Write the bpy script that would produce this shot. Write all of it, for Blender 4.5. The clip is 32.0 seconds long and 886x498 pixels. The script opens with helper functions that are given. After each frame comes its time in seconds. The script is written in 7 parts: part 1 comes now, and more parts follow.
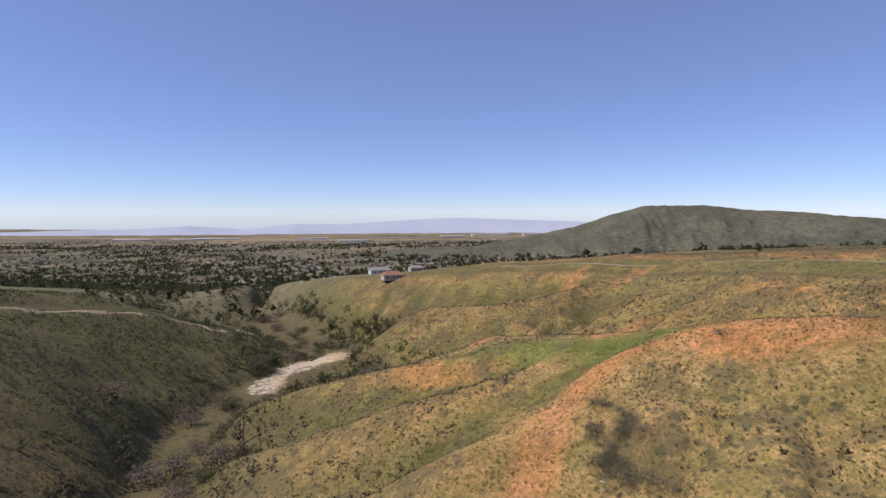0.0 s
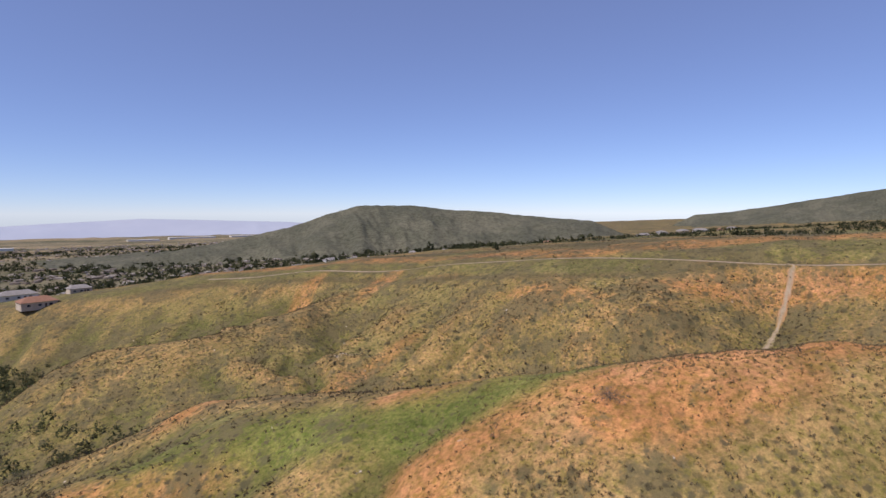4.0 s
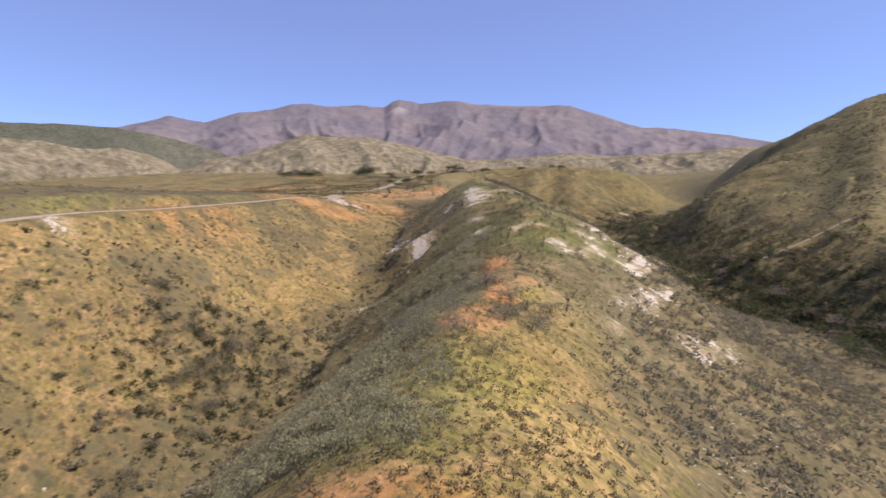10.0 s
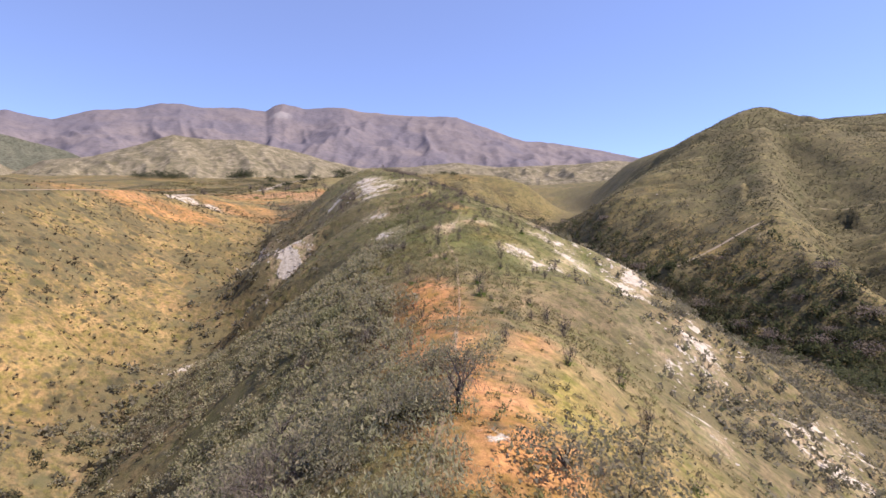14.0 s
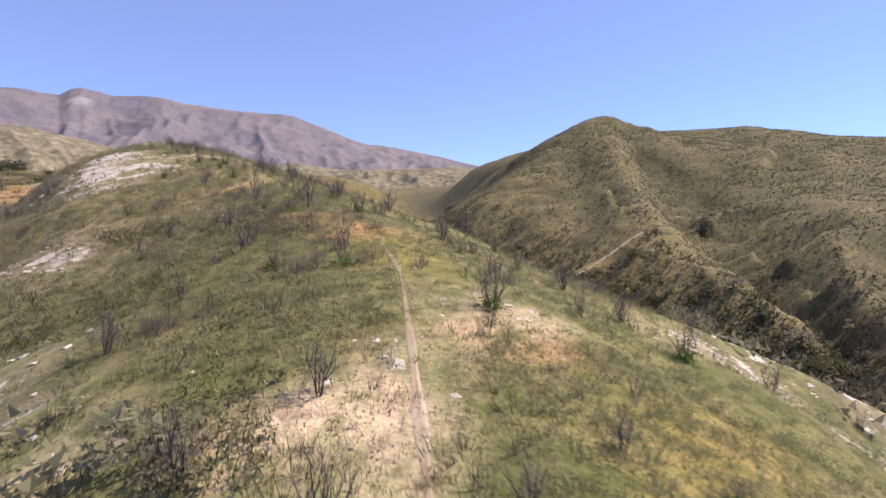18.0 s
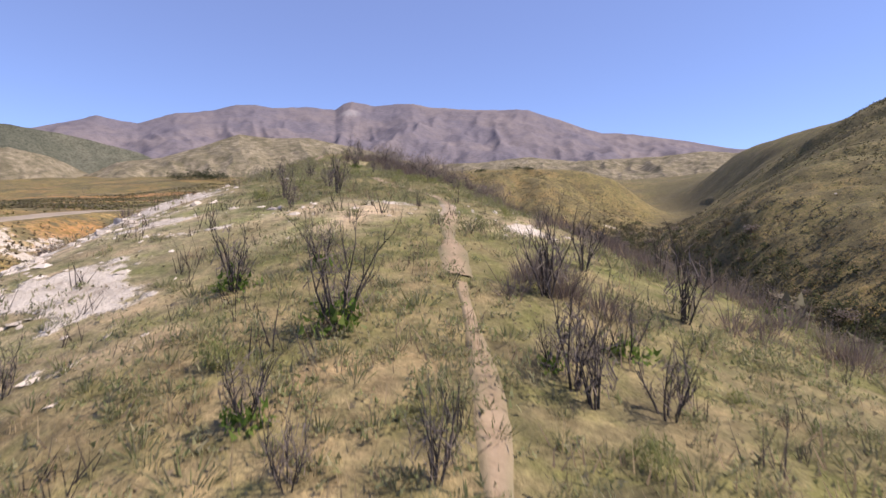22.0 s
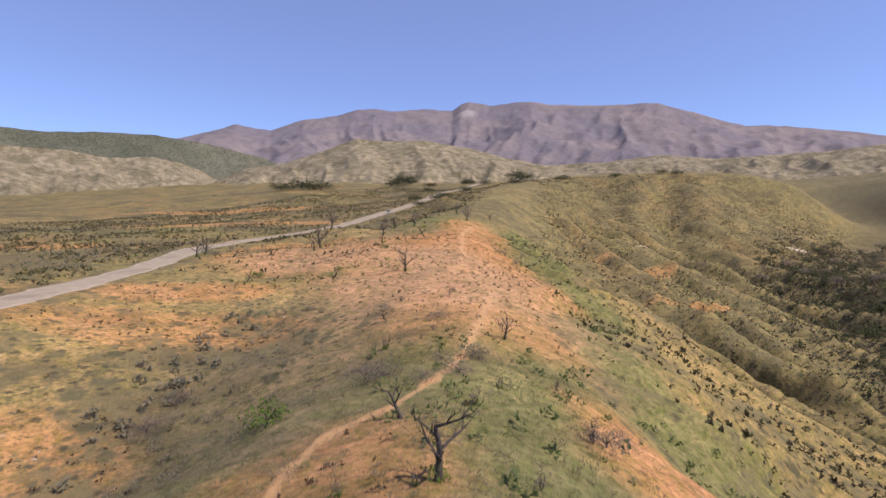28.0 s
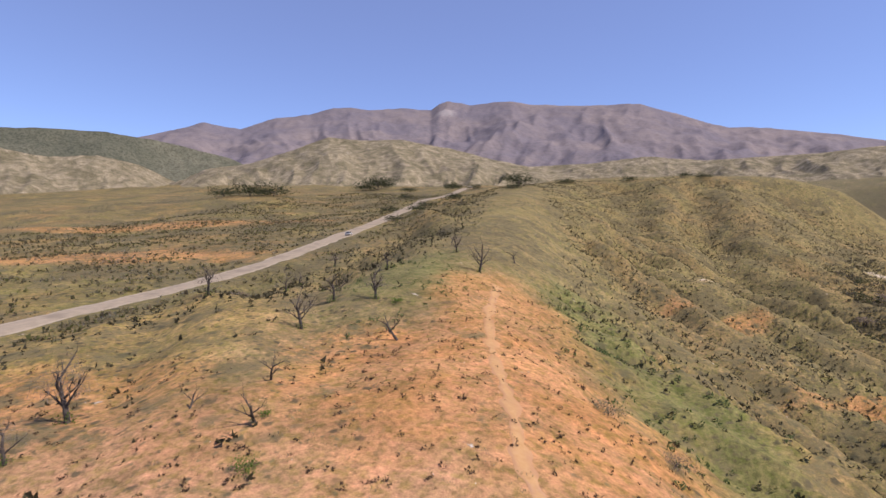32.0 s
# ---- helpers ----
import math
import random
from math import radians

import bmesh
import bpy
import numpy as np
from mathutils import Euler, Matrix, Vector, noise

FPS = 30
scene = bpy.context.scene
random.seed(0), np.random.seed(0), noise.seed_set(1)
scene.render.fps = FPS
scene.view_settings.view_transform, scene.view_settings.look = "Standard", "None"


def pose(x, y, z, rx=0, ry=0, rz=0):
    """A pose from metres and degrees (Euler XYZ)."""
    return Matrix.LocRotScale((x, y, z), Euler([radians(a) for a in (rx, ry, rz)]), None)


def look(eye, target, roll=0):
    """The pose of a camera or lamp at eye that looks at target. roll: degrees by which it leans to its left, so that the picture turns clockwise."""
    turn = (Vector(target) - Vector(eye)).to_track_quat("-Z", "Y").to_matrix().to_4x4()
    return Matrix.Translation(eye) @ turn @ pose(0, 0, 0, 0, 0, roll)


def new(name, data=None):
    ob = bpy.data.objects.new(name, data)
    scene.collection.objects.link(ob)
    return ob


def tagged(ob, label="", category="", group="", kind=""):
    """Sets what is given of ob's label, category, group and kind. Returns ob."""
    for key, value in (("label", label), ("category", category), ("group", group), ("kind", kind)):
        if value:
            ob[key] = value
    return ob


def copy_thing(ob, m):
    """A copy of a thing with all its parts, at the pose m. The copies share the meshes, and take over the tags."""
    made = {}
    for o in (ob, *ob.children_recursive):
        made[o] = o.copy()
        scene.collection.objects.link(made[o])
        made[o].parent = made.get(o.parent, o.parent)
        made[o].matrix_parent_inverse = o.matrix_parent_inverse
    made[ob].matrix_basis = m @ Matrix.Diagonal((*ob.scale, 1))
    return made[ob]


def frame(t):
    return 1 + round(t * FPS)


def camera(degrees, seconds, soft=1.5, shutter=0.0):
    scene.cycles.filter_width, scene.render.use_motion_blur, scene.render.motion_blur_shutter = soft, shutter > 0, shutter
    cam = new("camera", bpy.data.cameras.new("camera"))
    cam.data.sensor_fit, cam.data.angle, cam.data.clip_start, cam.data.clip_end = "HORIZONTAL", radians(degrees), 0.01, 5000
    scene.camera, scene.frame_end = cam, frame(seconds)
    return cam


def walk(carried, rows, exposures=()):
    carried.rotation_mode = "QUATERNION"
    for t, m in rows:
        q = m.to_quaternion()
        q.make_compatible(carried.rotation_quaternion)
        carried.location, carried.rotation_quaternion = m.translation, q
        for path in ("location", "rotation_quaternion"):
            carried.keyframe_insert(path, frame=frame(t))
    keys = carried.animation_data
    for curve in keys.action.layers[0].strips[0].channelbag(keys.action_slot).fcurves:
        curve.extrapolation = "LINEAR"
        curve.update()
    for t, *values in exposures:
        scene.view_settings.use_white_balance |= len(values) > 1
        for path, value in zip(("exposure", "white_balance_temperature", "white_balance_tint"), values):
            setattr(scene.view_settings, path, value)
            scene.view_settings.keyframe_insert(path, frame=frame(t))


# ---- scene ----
cam = camera(79.2, 32.0, shutter=0.12)
PATH = [
    (0, (0.13, 0.04, -0.16), (0.21, 49.93, -3.48), -0.02),
    (0.5, (0.83, 8.18, -0.10), (1.12, 58.07, -3.43), 0.00),
    (1, (1.30, 16.40, -0.07), (1.80, 66.28, -3.42), 0.06),
    (1.5, (1.80, 24.04, -0.07), (2.40, 73.93, -3.43), 0.02),
    (2, (2.05, 31.96, -0.04), (2.85, 81.84, -3.38), -0.02),
    (2.5, (2.24, 40.30, 0.06), (4.27, 90.14, -3.31), -0.11),
    (3, (2.45, 48.69, 0.04), (8.90, 98.16, -3.32), -0.07),
    (3.5, (3.38, 54.27, -0.21), (20.89, 100.98, -3.53), -0.13),
    (5.5, (15.77, 74.28, -6.29), (46.37, 113.68, -9.69), -0.03),
    (6, (21.69, 82.16, -6.42), (56.52, 117.88, -9.68), -0.09),
    (6.5, (29.15, 87.95, -7.64), (76.21, 104.62, -10.42), -0.06),
    (7, (36.49, 88.67, -8.25), (85.34, 99.07, -10.61), -0.32),
    (7.5, (43.88, 94.43, -8.67), (93.43, 100.76, -10.75), -0.36),
    (8, (51.98, 100.42, -7.15), (101.75, 96.42, -9.84), -0.36),
    (8.5, (60.50, 103.83, -5.47), (108.27, 89.42, -8.77), -0.13),
    (9, (70.08, 102.56, -5.51), (111.15, 74.23, -8.82), -0.23),
    (9.5, (78.22, 99.83, -5.54), (109.64, 61.08, -8.95), 0.00),
    (10, (85.90, 95.37, -5.79), (107.00, 50.16, -9.10), -0.05),
    (10.5, (94.31, 90.97, -7.60), (94.03, 41.06, -10.62), -0.30),
    (11, (98.70, 85.52, -7.68), (98.42, 35.61, -10.59), -0.31),
    (11.5, (101.80, 80.19, -7.63), (101.81, 30.27, -10.48), -0.32),
    (12, (103.52, 74.93, -7.73), (103.84, 25.01, -10.52), -0.32),
    (12.5, (103.66, 70.26, -7.89), (104.26, 20.34, -10.59), -0.24),
    (13, (103.41, 65.60, -8.15), (104.48, 15.68, -10.75), -0.30),
    (13.5, (104.20, 59.35, -8.33), (111.58, 9.96, -10.80), -0.17),
    (14, (105.22, 51.86, -8.38), (116.59, 3.23, -10.76), -0.01),
    (14.5, (106.68, 43.86, -8.48), (122.58, -3.48, -10.82), 0.02),
    (16.5, (108.96, 11.57, -5.17), (131.73, -32.87, -7.73), 0.53),
    (17, (111.91, 5.15, -5.26), (131.31, -40.87, -7.71), 0.47),
    (17.5, (114.80, -1.64, -5.06), (129.51, -49.36, -7.47), 0.42),
    (18, (120.19, -7.78, -5.70), (116.88, -57.63, -7.71), 0.02),
    (18.5, (121.05, -16.98, -5.06), (118.14, -66.86, -7.17), -0.05),
    (19, (120.46, -24.65, -3.83), (131.12, -73.43, -6.31), 0.02),
    (19.5, (120.16, -28.88, -3.24), (140.56, -74.45, -5.76), 0.08),
    (20, (122.19, -33.90, -1.91), (144.98, -78.33, -4.42), 0.28),
    (20.5, (124.94, -39.36, -0.43), (150.37, -82.32, -3.11), 0.37),
    (21, (127.47, -43.68, -0.05), (152.17, -87.07, -2.72), 0.25),
    (21.5, (130.22, -47.07, -0.12), (149.20, -93.26, -2.71), 0.12),
    (22, (132.18, -49.56, 1.10), (149.76, -96.29, -1.62), -0.28),
    (22.5, (133.91, -51.92, 3.32), (148.39, -99.70, 0.66), -0.39),
    (23, (136.40, -55.82, 4.29), (152.13, -103.21, 1.62), -0.37),
    (23.5, (139.20, -60.74, 4.46), (155.32, -108.00, 1.80), 0.01),
    (24, (141.37, -66.85, 4.78), (162.82, -111.93, 1.90), -0.14),
    (24.5, (142.86, -71.27, 6.48), (173.67, -110.56, 3.79), -0.05),
    (25, (145.75, -75.74, 8.31), (178.41, -113.51, 5.66), 0.04),
    (25.5, (149.65, -80.45, 10.36), (178.76, -121.02, 7.74), 0.03),
    (27.5, (165.64, -113.26, 12.88), (190.69, -156.44, 10.09), -0.09),
    (28, (170.69, -124.65, 16.15), (197.79, -166.58, 13.41), 0.01),
    (28.5, (176.63, -135.28, 20.16), (204.76, -176.53, 17.46), 0.07),
    (29, (184.19, -145.41, 23.90), (211.84, -186.99, 21.32), 0.07),
    (29.5, (192.15, -155.27, 24.59), (219.65, -196.95, 21.92), -0.01),
    (30, (199.75, -165.28, 24.78), (225.46, -208.08, 22.08), 0.05),
    (30.5, (207.29, -175.39, 25.12), (232.43, -218.53, 22.46), 0.14),
    (31, (214.28, -186.28, 25.11), (240.10, -229.02, 22.59), -0.09),
    (31.5, (220.72, -196.86, 25.91), (247.07, -239.27, 23.25), -0.07),
    (32, (227.19, -207.06, 26.18), (252.56, -250.06, 23.53), -0.01),
]
EXPOSURES = [(t, e, 6500, 21) for t, e in ((0, 0.1), (2.5, 0.1), (6, 0.0), (8, 0.1), (9.3, 0.25), (10.5, 0.75), (13, 0.85), (17, 0.7), (18.5, 0.85), (20, 0.7), (24, 0.62), (28, 0.5), (32, 0.45))]
walk(cam, [(t, look(eye, target, roll)) for t, eye, target, roll in PATH], EXPOSURES)

SUN_DIR = Vector((-0.64, -0.15, 0.86)).normalized()      # towards the sun

world = bpy.data.worlds.new("world")
scene.world = world
world.use_nodes = True
wn = world.node_tree
sky = wn.nodes.new("ShaderNodeTexSky")
sky.sky_type, sky.sun_disc = "NISHITA", False
sky.sun_elevation = math.asin(SUN_DIR.z)
sky.sun_rotation = math.atan2(SUN_DIR.x, SUN_DIR.y)
sky.altitude, sky.air_density, sky.dust_density, sky.ozone_density = 3000, 1.0, 0.0, 7.0
veil = wn.nodes.new("ShaderNodeMix")                      # thin even haze over the whole sky
veil.data_type = "RGBA"
veil.inputs["Factor"].default_value, veil.inputs["B"].default_value = 0.3, (2.15, 2.5, 4.5, 1)
wn.links.new(sky.outputs[0], veil.inputs["A"])
wn.links.new(veil.outputs["Result"], wn.nodes["Background"].inputs[0])
wn.nodes["Background"].inputs[1].default_value = 0.13
sun = new("sun", bpy.data.lights.new("sun", "SUN"))
sun.data.energy, sun.data.angle, sun.data.color = 4.2, radians(0.53), (1.0, 0.93, 0.80)
sun.matrix_world = look(SUN_DIR * 500, (0, 0, 0))


# ---------------------------------------------------------------- land form
# Ridge and valley lines of the land, in metres: x, y, height.
LINES = {
    "near_ridge": [(-8, 62, -58), (14, 85, -46), (22, 102, -39), (37, 116, -31.5), (53, 110.5, -24), (62, 104, -21), (81, 92, -17.5), (96, 83, -17.2), (107, 45, -15.4), (111, 20, -14.3),
                   (121, -3, -12.5), (120, -22, -7.5), (128, -46, -2.9), (137, -64, 1.2), (147, -82, 4.5), (156, -91, 7), (172, -125, 5), (195, -165, 4), (220, -208, 4.8),
                   (243, -245, 9.4), (262, -275, 12.5), (276, -303, 16), (300, -380, 22), (340, -480, 38), (400, -620, 54)],
    "ridge_shoulder": [(84, 101, -24), (103, 88, -22), (116, 47, -20), (120, 20, -19), (131, -2, -16.5), (134, -20, -11.5), (142, -42, -6), (150, -58, -1.6), (158, -75, 1.5), (167, -88, 3.2), (183, -119, 1.8), (198, -145, 1.6)],
    "west_shoulder": [(48, 92, -30), (60, 78, -31), (80, 60, -29), (93, 30, -25.5), (93, -10, -21), (97, -30, -17.5), (109, -46, -10), (112, -58, -10.5), (122, -75, -7), (137, -100, -5.5)],
    "canyon_floor": [(-180, 520, -90), (-130, 400, -84.5), (-62, 296, -79), (-78, 245, -78.5), (-84, 176, -75), (-66, 120, -71), (-30, 20, -65), (0, -100, -58), (40, -190, -50),
                     (80, -280, -42), (130, -420, -30), (155, -556, -20), (112, -660, -8), (85, -770, 4), (80, -900, 16), (100, -1100, 40)],
    "west_crest": [(-110, 360, -86), (-150, 305, -60), (-176, 262, -38), (-184, 200, -28), (-200, 120, -15), (-220, 0, -5), (-205, -150, 0), (-200, -290, 14), (-152, -350, 25), (-118, -385, 27), (-101, -414, 42), (-93, -440, 55), (-72.6, -468, 69), (-62, -500, 85), (-85, -535, 104),
                   (-60, -640, 92), (0, -800, 80), (0, -1000, 100)],
    "west_spur": [(-85, -535, 107), (-52, -520, 96), (-30, -470, 66), (-10, -400, 32), (15, -320, -2), (20, -250, -15), (30, -215, -35)],
    "west_spur_two": [(-118, -385, 27), (-113, -330, 13), (-98, -250, 2), (-78, -180, -18), (-45, -110, -44)],
    "west_gully": [(-12, -160, -50), (-22, -228, -37), (-46, -320, -10), (-64, -395, 20), (-72, -445, 50)],
    "west_rib_a": [(-40, -500, 82), (1, -488, 60), (18, -420, 34), (30, -340, 4), (34, -290, -18)],
    "west_rib_b": [(-60, -470, 74), (-50, -420, 52), (-32, -362, 26), (-12, -290, 4), (-2, -240, -10)],
    "west_rib_c": [(-112, -330, 13), (-108, -266, 6), (-48, -209, -18), (-16, -150, -34)],
    "west_draw_b": [(-110, -232, -4), (-82, -200, -20), (-42, -162, -39)],
    "west_back": [(-85, -535, 104), (-140, -548, 84), (-183, -555, 90), (-262, -585, 106), (-340, -590, 95), (-415, -585, 90), (-600, -560, 100), (-800, -400, 60), (-900, 0, 10)],
    "far_west_hill": [(-300, 390, -56), (-360, 300, -38), (-420, 200, -10), (-520, 0, 20)],
    "west_draw": [(-130, 420, -86), (-230, 345, -72), (-270, 220, -45), (-300, 100, -30)],
    "rim": [(-192, 500, -72), (-140, 470, -66), (-85, 430, -57), (-33, 385, -46), (40, 345, -40), (93, 284, -34.4), (112, 235, -29), (124, 191, -23.9), (150, 163, -21.5), (170, 140, -19.7), (178, 95, -15), (170, 52, -9.5), (184, 15, -8),
            (200, -30, -4), (218, -80, -0.6), (231, -101, -0.8), (250, -145, 3), (285, -190, 5), (308, -225, 7.5), (318, -269, 10.5), (335, -330, 15), (365, -420, 26), (400, -520, 40), (440, -640, 54)],
    "ravine": [(-55, 237, -78), (-20, 230, -71), (25, 222, -63), (60, 203, -56), (95, 168, -50), (122, 130, -47), (138, 92, -45), (142, 50, -41), (150, 10, -35), (163, -35, -24), (182, -80, -13), (205, -130, -5), (235, -178, 0)],
    "terrace": [(72, 116, -26.5), (54, 129, -28), (42, 139, -32), (30, 165, -38), (18.5, 189, -44.2), (-5, 194, -53.5), (-38, 215, -68)],
    "front_spur": [(42, 139, -32), (18, 149, -39), (-10, 158, -46), (-28, 163, -51), (-60, 160, -60)],
    "terrace_gully": [(10, 168, -46), (-15, 182, -56), (-50, 200, -72)],
    "mid_spur": [(93, 284, -34.4), (62.6, 264, -40.2), (45, 262, -44.5), (29, 264, -47), (8, 275, -49.4), (-5.7, 286.6, -51.4), (-20, 288, -57), (-38, 288, -70)],
    "mid_gully": [(72, 300, -46), (30, 306, -57), (-10, 318, -67), (-60, 330, -81)],
    "nose_lobe": [(28, 130, -36), (14, 126, -40), (-10, 128, -47), (-34, 130, -57), (-56, 138, -66)],
    "nose_lobe_low": [(17, 100, -40.5), (5, 95, -42.5), (-8, 92, -48), (-22, 86, -55), (-36, 78, -63)],
    "lobe_gully": [(20, 141, -42.5), (-5, 144, -51.5), (-30, 147, -59), (-55, 150, -67)],
    "nose_gully": [(40, 122, -33.5), (22, 116, -41), (6, 109, -48), (-14, 106, -56), (-34, 100, -62)],
    "west_bench": [(-124.1, -378.0, 26.9), (-144.9, -360.0, 27.2), (-160.0, -345.0, 24.5), (-178.9, -330.0, 20.3), (-209.4, -310.0, 17.8)],
    "west_rib_q": [(3.7, -465.0, 52.0), (38.6, -430.0, 30.5), (70.1, -390.0, 11.6)],
    "west_rib_s": [(-1.9, -222.0, -21.1), (-6.1, -195.0, -29.7), (-6.5, -170.0, -36.3)],
    "south_spur": [(440, -640, 54), (386, -690, 61), (300, -720, 63), (238, -726, 60), (203, -742, 58), (168, -762, 51), (131, -778, 23), (110, -792, 12)],
    "spur_a": [(300, -720, 63), (297, -680, 51), (293, -640, 37), (275, -580, 15), (250, -520, -2), (215, -500, -14)],
    "gully_a": [(338, -705, 57), (311, -650, 36), (296, -605, 21), (275, -560, 7)],
    "gully_b": [(262, -712, 53), (267, -660, 32), (262, -610, 12), (235, -550, -9)],
    "spur_b": [(238, -726, 60), (243, -690, 49), (246, -655, 36), (232, -605, 15), (205, -545, -10)],
    "gully_c": [(222, -722, 50), (190, -712, 30), (170, -690, 8)],
    "spur_d": [(386, -690, 61), (352, -610, 42), (325, -540, 24)],
    "orange_spur": [(300, -470, 16), (262, -452, 0), (247, -433, -9), (219, -385, -15), (180, -363, -27), (140, -340, -39)],
    "green_gully": [(262, -310, 8), (236, -275, 2), (207, -230, -2.5), (188, -200, -5), (165, -172, -14), (130, -150, -34), (95, -135, -46)],
    "brown_gully": [(275, -400, 4), (228, -330, -16), (190, -290, -28), (120, -250, -40)],
}
SPOTS = [(314, 357, -25), (300, 150, -14), (290, 0, -7), (350, -120, 4), (500, -250, 12), (700, -250, 16), (600, 0, -3), (600, 150, -11), (600, 300, -13), (900, 0, -3), (900, 300, -9), (900, -400, 34), (1045, -123, 4), (970, 165, -7), (814, -567, 52), (579, -404, 26), (602, -490, 44),
         (520, -480, 33), (600, -700, 62), (900, -800, 80), (1300, -900, 100), (1300, 0, 0), (1300, 600, -30), (700, 700, -45), (300, 700, -62), (150, 480, -46), (0, 480, -58), (-150, 700, -88), (-500, 600, -85), (-900, 700, -100),
         (57, -76, -39.6), (236, -212, 5.5), (254, -210, 6), (215, -210, 4.5), (267, -263, 10.8), (178, -161, 0.5), (197, -278, -11), (95, -57, -24.2), (60, -238, -29), (-3, -237, -14.5), (-126, 139, -38), (-102, 142, -52), (-82, 90, -56), (-120, -285, 9), (157, 139, -35), (150, 75, -34.9), (160, -33, -17.5), (129, 157, -28), (160, 72, -18.6),
         (170, -46, -17.5), (66, 229, -50), (72, 251, -54), (0, 1500, -105), (-1500, 1500, -115), (1500, 1500, -60), (0, 3000, -135), (-2000, 3500, -145), (2000, 3000, -120), (-1800, 0, -20), (-1800, -1500, 60), (0, -1500, 110), (1200, -1800, 140), (2200, -800, 130), (2200, 600, 20)]


def dense(points, step=9.0):
    out = []
    for a, b in zip(points, points[1:]):
        n = max(1, int(math.dist(a[:2], b[:2]) / max(step, 0.017 * math.hypot(a[0] - 120, a[1]))))
        out += [tuple(p + (q - p) * k / n for p, q in zip(a, b)) for k in range(n)]
    return out + [points[-1]]


def kernel(d2):
    return np.sqrt(d2 + 9.0)


KNOTS = np.array(sorted({tuple(round(v, 2) for v in p) for line in LINES.values() for p in dense(line)} | {tuple(map(float, p)) for p in SPOTS}))
keep = [0]
for i in range(1, len(KNOTS)):
    if min(np.hypot(*(KNOTS[keep, :2] - KNOTS[i, :2]).T)) > 4.0:
        keep.append(i)
KNOTS = KNOTS[keep]
K = kernel(((KNOTS[:, None, :2] - KNOTS[None, :, :2]) ** 2).sum(-1)) - 0.6 * np.eye(len(KNOTS))
FULL = np.block([[K, np.ones((len(KNOTS), 1))], [np.ones((1, len(KNOTS))), np.zeros((1, 1))]])
WEIGHTS = np.linalg.solve(FULL, np.r_[KNOTS[:, 2], 0])


def wave(x, y, size, seed):
    """Smooth value noise, -1 to 1, worked on whole arrays."""
    u, v = x / size + seed * 17.3, y / size - seed * 9.1
    i, j = np.floor(u), np.floor(v)
    f, g = u - i, v - j
    f, g = f * f * (3 - 2 * f), g * g * (3 - 2 * g)

    def at(a, b):
        h = np.sin(a * 127.1 + b * 311.7 + seed * 74.7) * 43758.5453
        return (h - np.floor(h)) * 2 - 1

    return (at(i, j) * (1 - f) + at(i + 1, j) * f) * (1 - g) + (at(i, j + 1) * (1 - f) + at(i + 1, j + 1) * f) * g


def form(x, y):
    """The large shape of the land."""
    x, y = np.asarray(x, float), np.asarray(y, float)
    flat = np.stack([x.ravel(), y.ravel()], -1)
    out = np.empty(len(flat))
    for k in range(0, len(flat), 20000):
        p = flat[k : k + 20000]
        d2 = (p * p).sum(1)[:, None] + (KNOTS[:, :2] ** 2).sum(1)[None] - 2 * p @ KNOTS[:, :2].T
        out[k : k + 20000] = kernel(np.maximum(d2, 0)) @ WEIGHTS[:-1] + WEIGHTS[-1]
    return out.reshape(x.shape)


def near_line(x, y, points):
    """Distance to a line of points, the length along it, and its height there."""
    x, y = np.asarray(x, float), np.asarray(y, float)
    best, along, high, run = np.full(x.shape, 1e9), np.zeros(x.shape), np.zeros(x.shape), 0.0
    for a, b in zip(points, points[1:]):
        dx, dy = b[0] - a[0], b[1] - a[1]
        size = math.hypot(dx, dy)
        s = np.clip(((x - a[0]) * dx + (y - a[1]) * dy) / (size * size), 0, 1)
        d = np.hypot(x - a[0] - s * dx, y - a[1] - s * dy)
        m = d < best
        best, along = np.where(m, d, best), np.where(m, run + s * size, along)
        if len(a) > 2:
            high = np.where(m, a[2] + s * (b[2] - a[2]), high)
        run += size
    return best, along, high


def step(a, b, v):
    t = np.clip((v - a) / (b - a), 0, 1)
    return t * t * (3 - 2 * t)


def spaced(low, high, fine, reach, grow):
    """Grid lines: even between low and high, ever wider outside."""
    mid = list(np.arange(low, high, fine))
    for sign, store in ((1, mid), (-1, [])):
        p, cell, extra = (mid[-1] if sign > 0 else low), fine, []
        while abs(p) < reach:
            cell *= grow
            p += sign * cell
            extra.append(p)
        mid = mid + extra if sign > 0 else extra[::-1] + mid
    return np.array(mid)

# ---------------------------------------------------------------- materials
def nodes_of(name, rough=0.9):
    m = bpy.data.materials.new(name)
    m.use_nodes = True
    m.node_tree.nodes["Principled BSDF"].inputs["Roughness"].default_value = rough
    m.node_tree.nodes["Principled BSDF"].inputs["Specular IOR Level"].default_value = 0.15
    return m, m.node_tree.nodes, m.node_tree.links, m.node_tree.nodes["Principled BSDF"]


def grain(nodes, links, size, detail=4.0, rough=0.6, source="Object"):
    """Noise of about that size in metres, as a 0 to 1 value."""
    c = nodes.new("ShaderNodeTexCoord")
    n = nodes.new("ShaderNodeTexNoise")
    n.inputs["Scale"].default_value, n.inputs["Detail"].default_value, n.inputs["Roughness"].default_value = 1.0 / size, detail, rough
    links.new(c.outputs[source], n.inputs["Vector"])
    return n.outputs["Fac"]


